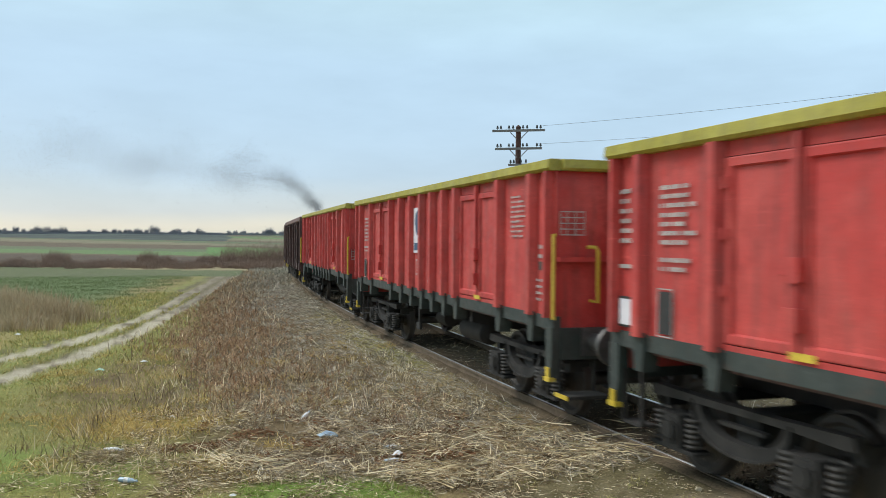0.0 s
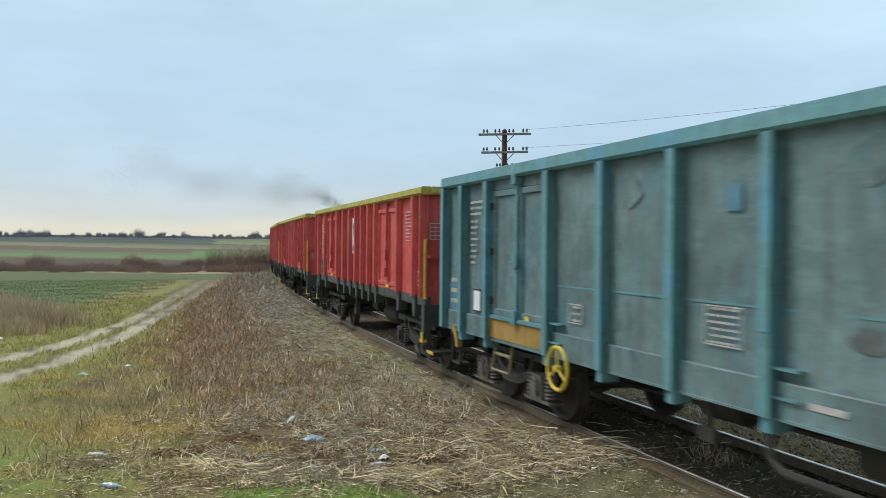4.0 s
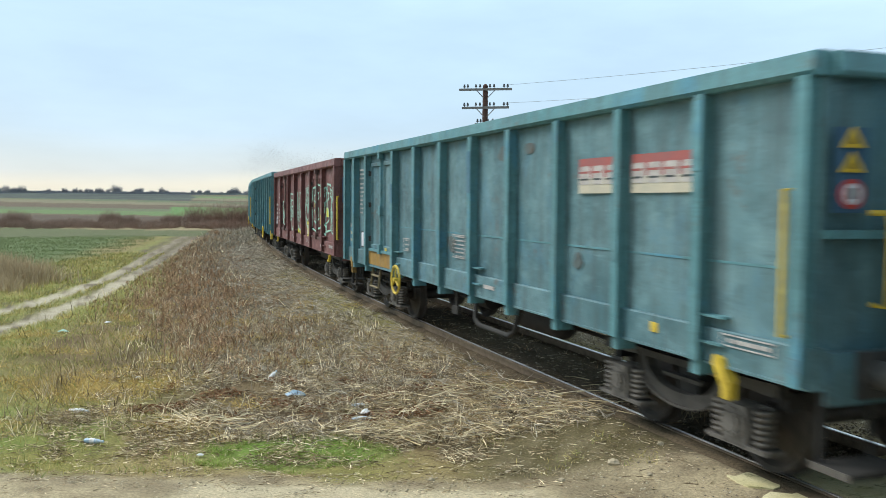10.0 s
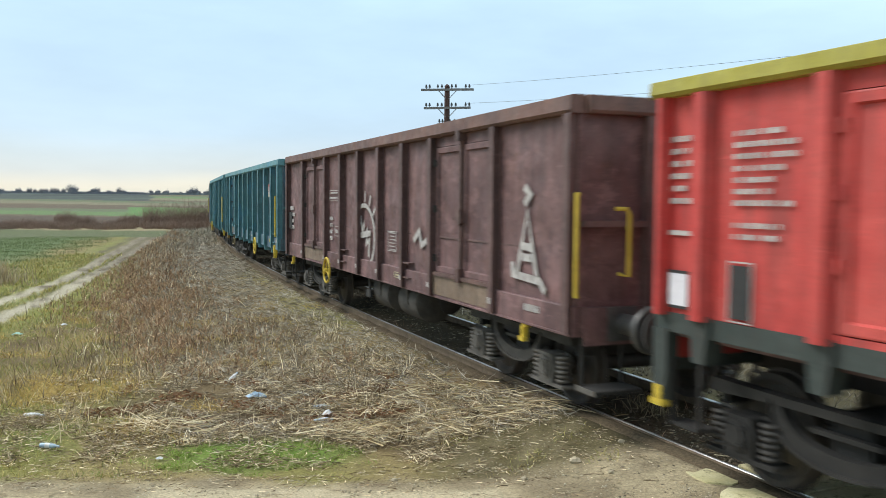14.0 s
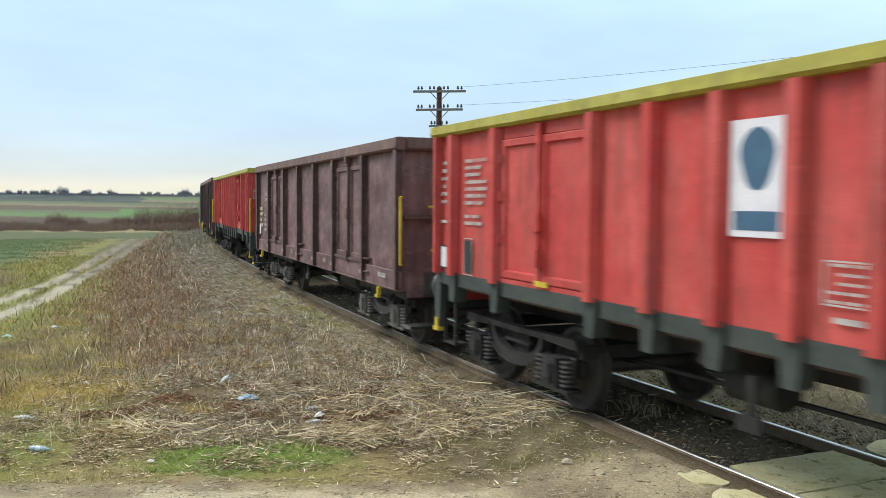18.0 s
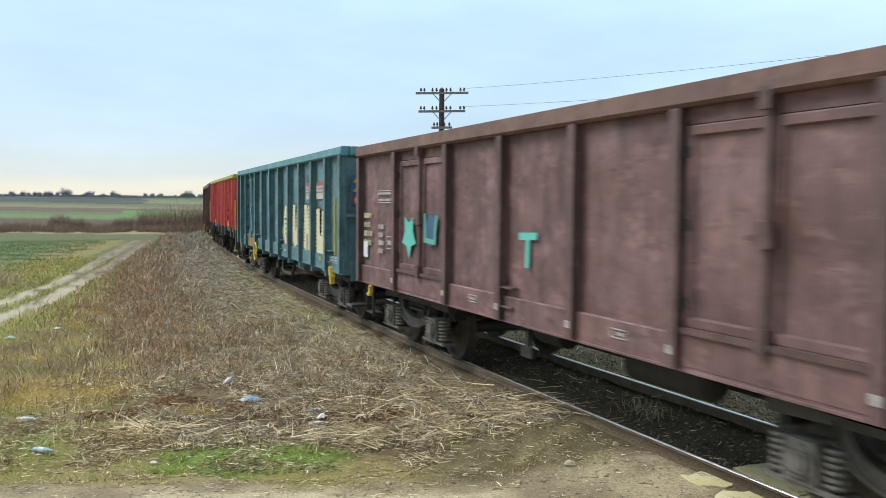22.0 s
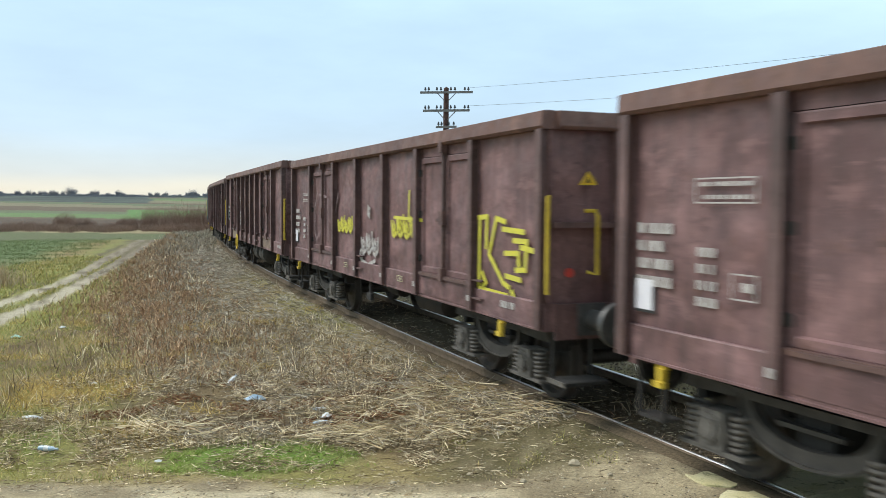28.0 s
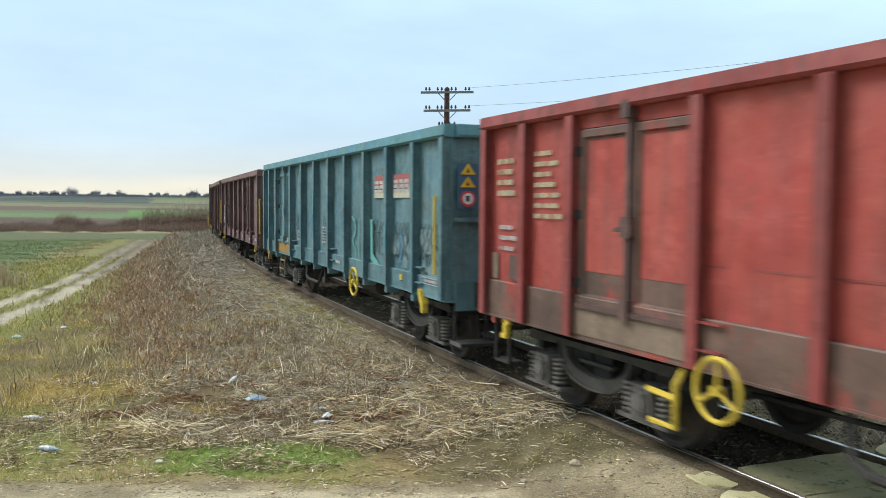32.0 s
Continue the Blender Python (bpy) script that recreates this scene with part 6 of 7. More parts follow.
# the ridge's distance haze is put into these twigs as bluish grey
HAZY_TWIG = tint("haze_tinted_twigs", [(0.085, 0.09, 0.105), (0.12, 0.125, 0.14), (0.10, 0.105, 0.12)], lift=2.1)


def build_plants():
    rs = np.random.RandomState(5)
    two = 2 * np.pi
    # flattened grey grass between the weeds and the rail
    x, y, z = scatter(rs, 230000, -14, 5, 8.6, 45, lambda x, y, l, s: ss(0.88, 1.1, l) * ss(6.0, 4.2, l + 0.5 * patchy(x, y, 3, 1)) * ss(8.6, 9.3, y) * np.clip(14 / y, 0.25, 1) * soil_gap(x, y))
    n = len(x)
    plant_mesh("flattened_grass", [blades(rs, x, y, z + 0.02, rs.uniform(0.08, 0.30, n), rs.uniform(0.004, 0.010, n) * np.clip(y / 14, 1, 2), rs.uniform(1.1, 1.62, n),
                                          2.2 + rs.normal(0, 1.1, n), rs.uniform(-0.3, 0.5, n))], GREY_STRAW, "grey-brown flattened dead grass beside the rail")
    x, y, z = scatter(rs, 60000, -26, 0, 42, 79, lambda x, y, l, s: ss(0.9, 1.3, l) * ss(8.0, 5.5, l + patchy(x, y, 5, 16)) * np.where(x > np.interp(y, *RUT_B) + 0.4, 1, 0) * np.clip(0.5 + 0.6 * patchy(x, y, 4, 17), 0.1, 1))
    n = len(x)
    plant_mesh("flattened_grass", [blades(rs, x, y, z, rs.uniform(0.12, 0.5, n), rs.uniform(0.015, 0.04, n), rs.uniform(0.3, 1.5, n), rs.uniform(0, two, n), rs.uniform(-0.3, 0.6, n))],
               GREY_STRAW, "grey-brown dead grass along the far track")
    # loose straw in front
    x, y, z = scatter(rs, 170000, -5.5, 3.2, 8.1, 14.5, lambda x, y, l, s: ss(1.1, 1.6, l) * ss(8.3, 8.9, y - 0.05 * x + 0.5 * patchy(x, y, 1.6, 3)) * ss(14.5, 11.0, y)
                      * ss(-5.5, -3.5, x + patchy(x, y, 2, 8)) * np.clip(0.45 + 0.9 * patchy(x, y, 1.3, 2), 0.05, 1) * soil_gap(x, y))
    n = len(x)
    plant_mesh("loose_straw", [blades(rs, x, y, z + rs.uniform(0.005, 0.04, n), rs.uniform(0.03, 0.17, n), rs.uniform(0.004, 0.010, n), rs.normal(1.48, 0.20, n), rs.uniform(0, two, n),
                                      rs.uniform(-0.3, 0.3, n))], STRAW_MAT, "loose yellowed straw strewn over dark soil")
    # bleached stalks that lie criss-cross on the soil
    x, y, z = scatter(rs, 17000, -5.0, 3.2, 8.6, 17, lambda x, y, l, s: ss(1.1, 1.8, l) * ss(8.6, 9.3, y - 0.05 * x + 0.4 * patchy(x, y, 1.4, 13)) * np.clip(0.25 + 0.8 * patchy(x, y, 1.0, 14), 0.02, 1) * ss(17, 12, y) * ss(-5.0, -3.0, x) * (0.15 + 0.85 * soil_gap(x, y)))
    n = len(x)
    plant_mesh("bleached_stalks", [blades(rs, x, y, z + rs.uniform(0.02, 0.06, n), rs.uniform(0.08, 0.30, n), rs.uniform(0.005, 0.011, n), rs.normal(1.48, 0.16, n), rs.normal(0.6, 0.9, n), rs.uniform(-0.15, 0.15, n))],
               STALK_MAT, "pale broken stalks lying on the soil", "straw")
    # thick golden stalks fallen in sheaves, and russet leaf litter on the dark soil
    sets = []
    for cx, cy, sx, sy, n, way in ((-0.55, 9.38, 0.62, 0.24, 320, 0.25), (0.75, 9.55, 0.55, 0.30, 200, 0.4), (-3.05, 9.45, 0.34, 0.16, 150, -0.2), (-0.3, 10.6, 0.9, 0.35, 220, 0.5)):
        x, y = rs.normal(cx, sx, n), rs.normal(cy, sy, n)
        sets.append(blades(rs, x, y, sample(GZ, x, y) + rs.uniform(0.02, 0.09, n), rs.uniform(0.15, 0.46, n), rs.uniform(0.007, 0.016, n), rs.normal(1.46, 0.13, n), way + rs.normal(0, 0.75, n) + np.pi * (rs.uniform(0, 1, n) < 0.5), rs.uniform(-0.1, 0.2, n)))
    plant_mesh("fallen_stalks", sets, STALK_MAT, "thick golden stalks fallen in sheaves", "straw")
    x, y, z = scatter(rs, 26000, -4.2, 1.8, 9.3, 13.0, lambda x, y, l, s: ss(1.5, 2.2, l) * ss(0.0, 0.6, patchy(x, y, 1.5, 23)) * ss(9.3, 9.9, y) * ss(13.0, 11.5, y))
    n = len(x)
    plant_mesh("leaf_litter", [blades(rs, x, y, z + rs.uniform(0.01, 0.05, n), rs.uniform(0.02, 0.09, n), rs.uniform(0.008, 0.022, n), rs.normal(1.4, 0.25, n), rs.uniform(0, two, n), rs.uniform(-0.4, 0.4, n))],
               RUSSET_MAT, "russet leaf litter over dark soil", "leaf litter")
    # golden clumps in the verge
    x, y, z = scatter(rs, 50000, -9, -2.6, 8.8, 20, lambda x, y, l, s: np.clip(ss(1.1, 0.4, np.hypot((x + 5.1) / 1.3, (y - 11.5) / 1.3)) + 0.9 * ss(0.25, 0.8, patchy(x, y, 1.9, 15)), 0, 1) * rut_gap(x, y) * 0.75)
    n = len(x)
    plant_mesh("golden_grass", [blades(rs, x, y, z, rs.uniform(0.06, 0.22, n), rs.uniform(0.005, 0.010, n), np.abs(rs.normal(1.0, 0.35, n)), rs.uniform(0, two, n), rs.uniform(0.1, 0.8, n))],
               GOLD_MAT, "golden clumps of dead grass in the verge")
    # moss and short grass that creep in towards the rail
    x, y, z = scatter(rs, 120000, -5, 4.2, 7.6, 20, lambda x, y, l, s: ss(0.95, 1.3, l) * ss(4.2, 2.2, l + 0.6 * patchy(x, y, 2.0, 91)) * np.clip(-0.1 + 0.9 * patchy(x, y, 1.1, 92), 0, 1) * np.clip(11 / y, 0.2, 1))
    n = len(x)
    plant_mesh("creeping_grass", [blades(rs, x, y, z, rs.uniform(0.02, 0.08, n), rs.uniform(0.004, 0.009, n), np.abs(rs.normal(0.7, 0.4, n)), rs.uniform(0, two, n), rs.uniform(0, 0.8, n))],
               GRASS_MAT, "patchy olive grass creeping towards the rail")
    # weeds that found a hold between the rails
    x, y, z = scatter(rs, 30000, -3, 4, 7.5, 24, lambda x, y, l, s: ss(0.70, 0.55, np.abs(l)) * ss(0.35, 0.9, patchy(x, y, 1.6, 97)) * 0.5 * ss(0.2, 1.2, s))
    n = len(x)
    plant_mesh("track_weeds", [blades(rs, x, y, np.full(n, -0.12), rs.uniform(0.03, 0.15, n), rs.uniform(0.004, 0.009, n), np.abs(rs.normal(0.7, 0.4, n)), rs.uniform(0, two, n), rs.uniform(0, 0.8, n))],
               WEED_MAT, "sparse dead weeds between the rails", "weeds")
    # straw and twigs blown between the rails, and one tuft that stands there
    x, y, z = scatter(rs, 16000, -3, 4.5, 7.6, 22, lambda x, y, l, s: ss(0.72, 0.60, np.abs(l)) * ss(-0.3, 0.6, s) * np.clip(0.3 + 0.8 * patchy(x, y, 0.7, 98), 0.05, 1))
    n = len(x)
    plant_mesh("track_straw", [blades(rs, x, y, np.full(n, -0.09), rs.uniform(0.03, 0.20, n), rs.uniform(0.003, 0.009, n), rs.normal(1.5, 0.12, n), rs.uniform(0, two, n), np.zeros(n))],
               STRAW_MAT, "straw and twigs lying between the rails", "straw")
    n = 110
    x, y = rs.normal(2.42, 0.13, n), rs.normal(9.75, 0.22, n)
    plant_mesh("dry_tuft", [blades(rs, x, y, np.full(n, -0.12), rs.uniform(0.06, 0.30, n), rs.uniform(0.004, 0.009, n), np.abs(rs.normal(0.5, 0.35, n)), rs.uniform(0, two, n), rs.uniform(0, 0.7, n))],
               REED_MAT, "dry tuft of grass between the rails", "grass")
    # stubble that still stands
    x, y, z = scatter(rs, 26000, -6, 3, 8.8, 18, lambda x, y, l, s: ss(1.2, 1.8, l) * np.clip(0.25 + 0.7 * patchy(x, y, 1.2, 12), 0.03, 1) * soil_gap(x, y))
    n = len(x)
    plant_mesh("standing_stubble", [blades(rs, x, y, z, rs.uniform(0.06, 0.26, n), rs.uniform(0.006, 0.012, n), rs.uniform(0.1, 0.8, n), rs.uniform(0, two, n), rs.uniform(0, 0.5, n))],
               STRAW_MAT, "short stiff stubble of dead stalks")
    # thicket of dead weeds along the line
    x, y, z = scatter(rs, 96000, -24, 0, 11, 70, lambda x, y, l, s: ss(2.1, 3.6, l + 0.6 * patchy(x, y, 3, 4)) * ss(5.8, 4.8, l - 1.9 * ss(14, 21, y) + 0.02 * (y - 14) + 0.5 * patchy(x, y, 4, 5)) * ss(11.8, 13.4, y + 0.7 * patchy(x, y, 2, 6))
                      * ss(0.1, 0.9, np.abs(x - np.interp(y, *RUT_B))) * np.where(x > np.interp(y, *RUT_B) + 0.3, 1, 0) * np.clip(0.7 + 0.6 * patchy(x, y, 1.8, 7), 0.1, 1) * (1 - 0.6 * ss(4.8, 6.5, l)))
    n = len(x)
    left = sample(GSIDE[:, :, 1], x, y)
    tall = rs.uniform(0.13, 0.42, n) * (0.5 + 0.55 * ss(3.0, 5.0, left)) * (1 - 0.35 * ss(18, 34, y)) * (1 - 0.45 * ss(5.2, 7.4, left)) * (0.85 + 0.3 * patchy(x, y, 2.5, 9))
    az, lean = rs.uniform(0, two, n), np.abs(rs.normal(0.32, 0.25, n))
    sets = [blades(rs, x, y, z, tall, np.full(n, 0.011) * np.clip(y / 18, 1, 2), lean, az, rs.uniform(0, 0.5, n))]
    for k in range(9):
        f = rs.uniform(0.12, 0.95, n)
        bx, by = x + np.cos(az) * np.sin(lean) * tall * f * 0.9, y + np.sin(az) * np.sin(lean) * tall * f * 0.9
        bz = z + np.cos(lean) * tall * f
        sets.append(blades(rs, bx, by, bz, tall * rs.uniform(0.15, 0.5, n), rs.uniform(0.006, 0.016, n) * np.clip(y / 18, 1, 2.2), rs.uniform(0.3, 1.3, n), rs.uniform(0, two, n), rs.uniform(-0.4, 0.9, n)))
    plant_mesh("dead_weeds", sets, WEED_MAT, "brown thicket of dead weeds along the track", "weeds")
    # yellowed grass that grows among the weeds, in tufts
    x, y, z = scatter(rs, 60000, -20, 0, 11, 55, lambda x, y, l, s: ss(2.4, 3.6, l) * ss(8.5, 6.0, l) * np.where(x > np.interp(y, *RUT_B) + 0.4, 1, 0) * np.clip(0.2 + 0.9 * patchy(x, y, 1.4, 21), 0, 1) * ss(11, 13, y))
    n = len(x)
    plant_mesh("dry_tussocks", [blades(rs, x, y, z, rs.uniform(0.15, 0.45, n), rs.uniform(0.006, 0.014, n) * np.clip(y / 16, 1, 2), np.abs(rs.normal(0.45, 0.3, n)), rs.uniform(0, two, n), rs.uniform(0.2, 1.0, n))],
               STRAW_MAT, "yellow tussocks of dry grass among weeds")
    # short winter grass on the verge by the field track
    x, y, z = scatter(rs, 330000, -17, -2.2, 7.2, 40, lambda x, y, l, s: rut_gap(x, y) * ss(-2.2, -3.6, x + 0.16 * (y - 9) * 1.0 + 0.6 * patchy(x, y, 2, 31)) * ss(7.4, 7.9, y + 0.25 * patchy(x, y, 1, 32))
                      * ss(4.6, 6.0, l + 0.3 * patchy(x, y, 1.5, 34)) * np.clip(0.55 + 0.5 * patchy(x, y, 1.7, 33), 0.12, 1) * np.clip(13 / y, 0.15, 1) * np.where(x > np.interp(y, *RUT_A) - 3.5, 1, 0.2))
    n = len(x)
    plant_mesh("verge_grass", [blades(rs, x, y, z, rs.uniform(0.03, 0.12, n) * np.clip(y / 16, 1, 1.6), rs.uniform(0.004, 0.009, n) * np.clip(y / 11, 1, 3), np.abs(rs.normal(0.6, 0.4, n)), rs.uniform(0, two, n),
                                      rs.uniform(0, 0.9, n))], GRASS_MAT, "short yellow-green winter grass on the verge")
    # fresh green at the edge of the road
    x, y, z = scatter(rs, 90000, -4.6, 0.6, 7.3, 10.2, lambda x, y, l, s: ss(1.05, 0.55, np.hypot((x + 1.85) / 1.40, (y - 8.75 - 0.10 * x) / 0.72) + 0.35 * patchy(x, y, 0.9, 41)) * np.clip(0.25 + 0.75 * patchy(x, y, 0.55, 42), 0.02, 1))
    n = len(x)
    plant_mesh("green_grass", [blades(rs, x, y, z, rs.uniform(0.02, 0.075, n), rs.uniform(0.004, 0.008, n), np.abs(rs.normal(0.75, 0.4, n)), rs.uniform(0, two, n), rs.uniform(0, 0.9, n))],
               LUSH_MAT, "fresh green grass at the road's edge")
    # broken stalks blown over the road and the earth by the crossing
    x, y, z = scatter(rs, 70000, -5.5, 4.3, 6.0, 10.5, lambda x, y, l, s: ss(0.95, 1.2, l) * ss(6.2, 8.4, y) * np.clip(0.35 + 0.7 * patchy(x, y, 0.8, 95), 0.03, 1) * 0.7)
    n = len(x)
    plant_mesh("broken_stalks", [blades(rs, x, y, z + 0.008, rs.uniform(0.02, 0.12, n), rs.uniform(0.003, 0.008, n), rs.normal(1.54, 0.06, n), rs.uniform(0, two, n), np.zeros(n))],
               STRAW_MAT, "broken bits of straw on bare earth")
    # crop
    x, y, z = scatter(rs, 200000, -39, -12, 24, 78, lambda x, y, l, s: ss(1.2, 2.8, np.interp(y, *RUT_A) - x + 0.5 * patchy(x, y, 3, 51)) * ss(21, 26, y + patchy(x, y, 5, 52)) * ss(66, 60, np.hypot(x, y)) * (0.6 + 0.4 * patchy(x, y, 4, 53)))
    n = len(x)
    plant_mesh("winter_wheat", [blades(rs, x, y, z, rs.uniform(0.05, 0.12, n), rs.uniform(0.012, 0.025, n), np.abs(rs.normal(0.5, 0.3, n)), rs.uniform(0, two, n), rs.uniform(0, 0.8, n))],
               CROP_MAT, "short green winter wheat in the field", "crop")
    # pale reeds left of the field track
    sets = []
    for cx, cy, spread, many, high in ((-14.4, 25.6, 1.2, 2600, 1.15), (-16.6, 27.0, 1.3, 2200, 1.2), (-18.5, 29.5, 1.6, 1800, 1.3), (-13.6, 23.2, 0.8, 900, 0.75), (-20.5, 31.0, 1.6, 1400, 1.3)):
        x, y = rs.normal(cx, spread * 0.6, many), rs.normal(cy, spread * 0.6, many)
        h = high * rs.uniform(0.4, 1.0, many) * (1 - 0.25 * np.clip(np.hypot(x - cx, y - cy) / spread, 0, 2))
        sets.append(blades(rs, x, y, sample(GZ, x, y), h, rs.uniform(0.012, 0.03, many), np.abs(rs.normal(0.22, 0.18, many)), rs.uniform(0, two, many), rs.uniform(0, 0.9, many)))
    plant_mesh("dry_reeds", sets, REED_MAT, "pale dry reed tufts by the field track", "reeds")
    # far side of the line
    x, y, z = scatter(rs, 90000, -6, 15.5, 4, 34, lambda x, y, l, s: ss(-1.35, -1.9, l) * np.clip(0.7 + 0.5 * patchy(x, y, 1.5, 61), 0.1, 1) * np.clip(12 / y, 0.2, 1) * ss(-9, -6, l))
    n = len(x)
    plant_mesh("far_verge_grass", [blades(rs, x, y, z, rs.uniform(0.06, 0.3, n), rs.uniform(0.006, 0.014, n), rs.uniform(0.4, 1.6, n), rs.uniform(0, two, n), rs.uniform(-0.2, 0.6, n))],
               GREY_STRAW, "dead brown grass on the far bank")


build_plants()


def bush(rs, cx, cy, cz, radius, high, twigs, thick):
    """Bare twigs that fan out from the ground and fork."""
    sets = []
    a, r = rs.uniform(0, 6.283, twigs), radius * np.sqrt(rs.uniform(0, 1, twigs))
    x, y = cx + r * np.cos(a) * 0.6, cy + r * np.sin(a) * 0.6
    z = np.full(twigs, cz)
    h = high * rs.uniform(0.45, 1.0, twigs) * (1 - 0.35 * (r / radius) ** 2)
    lean = 0.1 + 0.5 * r / radius * rs.uniform(0.4, 1.2, twigs)
    sets.append(blades(rs, x, y, z, h, np.full(twigs, thick), lean, a, rs.uniform(-0.2, 0.4, twigs)))
    for k in range(5):
        f = rs.uniform(0.25, 0.95, twigs)
        sets.append(blades(rs, x + np.cos(a) * np.sin(lean) * h * f, y + np.sin(a) * np.sin(lean) * h * f, z + np.cos(lean) * h * f, h * rs.uniform(0.15, 0.45, twigs), np.full(twigs, thick * 0.75),
                           rs.uniform(0.1, 1.1, twigs), rs.uniform(0, 6.283, twigs), rs.uniform(-0.3, 0.4, twigs)))
    return sets


def far_ground(x, y):
    return height(x, y, *(track_side(x, y) if math.hypot(x, y) < 320 else (0.0, 50.0)))


def build_bushes():
    rs = np.random.RandomState(8)
    # the scrub along the ditch, told apart only in its largest bushes
    sets = []
    for k in range(230):
        u = k / 229
        x = -60 + 40 * u + rs.normal(0, 0.8)
        y = 80 - 0.1 * x * 0 + rs.normal(0, 2.2) - 4 * (1 - u)
        sets += bush(rs, x, y, far_ground(x, y), rs.uniform(0.9, 1.8), rs.uniform(0.35, 0.95), 120, 0.022)
    plant_mesh("ditch_scrub", sets, TWIG_MAT, "brown scrub along the ditch behind the field", "scrub")
    for x, y, r, h in ((-27.5, 84, 2.2, 2.5), (-25.6, 87, 2.4, 2.8), (-24.4, 92, 2.2, 2.7), (-45, 82, 1.8, 1.6), (-33.0, 80, 1.3, 1.3), (-36.5, 84, 1.3, 1.6), (-30.0, 83, 1.2, 1.4)):
        b = plant_mesh("bare_bush", bush(rs, x, y, far_ground(x, y), r, h, 700, 0.017), TWIG_MAT, "leafless brown bush at the field's edge", "bush")
        del b["kind"]
    # trees on the ridge
    for k in range(110):
        az = radians(-36 + 33 * rs.uniform())
        r = rs.uniform(640, 800)
        x, y = r * math.sin(az), r * math.cos(az)
        z = far_ground(x, y)
        h = rs.uniform(2.6, 5.0) if k % 5 else rs.uniform(5.0, 8.0)
        t = tagged(new("bare_tree"), "distant leafless tree on the ridge", "tree", "trees on the ridge")
        t.location = (x, y, z - 0.2)
        part("trunk", lambda: Shape().rod((0, 0, 0), (0, 0, 3.4), 0.22, 7, 0.12), HAZY_TWIG, t, key="far_trunk").scale = (1, 1, h / 8)
        crown = plant_mesh("crown", bush(rs, 0, 0, h * 0.12, h * 0.45, h * 0.8, 170, 0.085), HAZY_TWIG, "", "")
        crown.parent = t
        for tag in ("label", "category", "kind"):
            if tag in crown:
                del crown[tag]
    sets = []
    for k in range(1500):
        az = radians(-60 + 57 * rs.uniform())
        r = rs.uniform(600, 820)
        x, y = r * math.sin(az), r * math.cos(az)
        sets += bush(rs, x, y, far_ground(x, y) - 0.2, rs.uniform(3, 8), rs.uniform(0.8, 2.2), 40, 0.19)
    plant_mesh("ridge_scrub", sets, HAZY_TWIG, "low leafless scrub along the ridge", "scrub")


build_bushes()
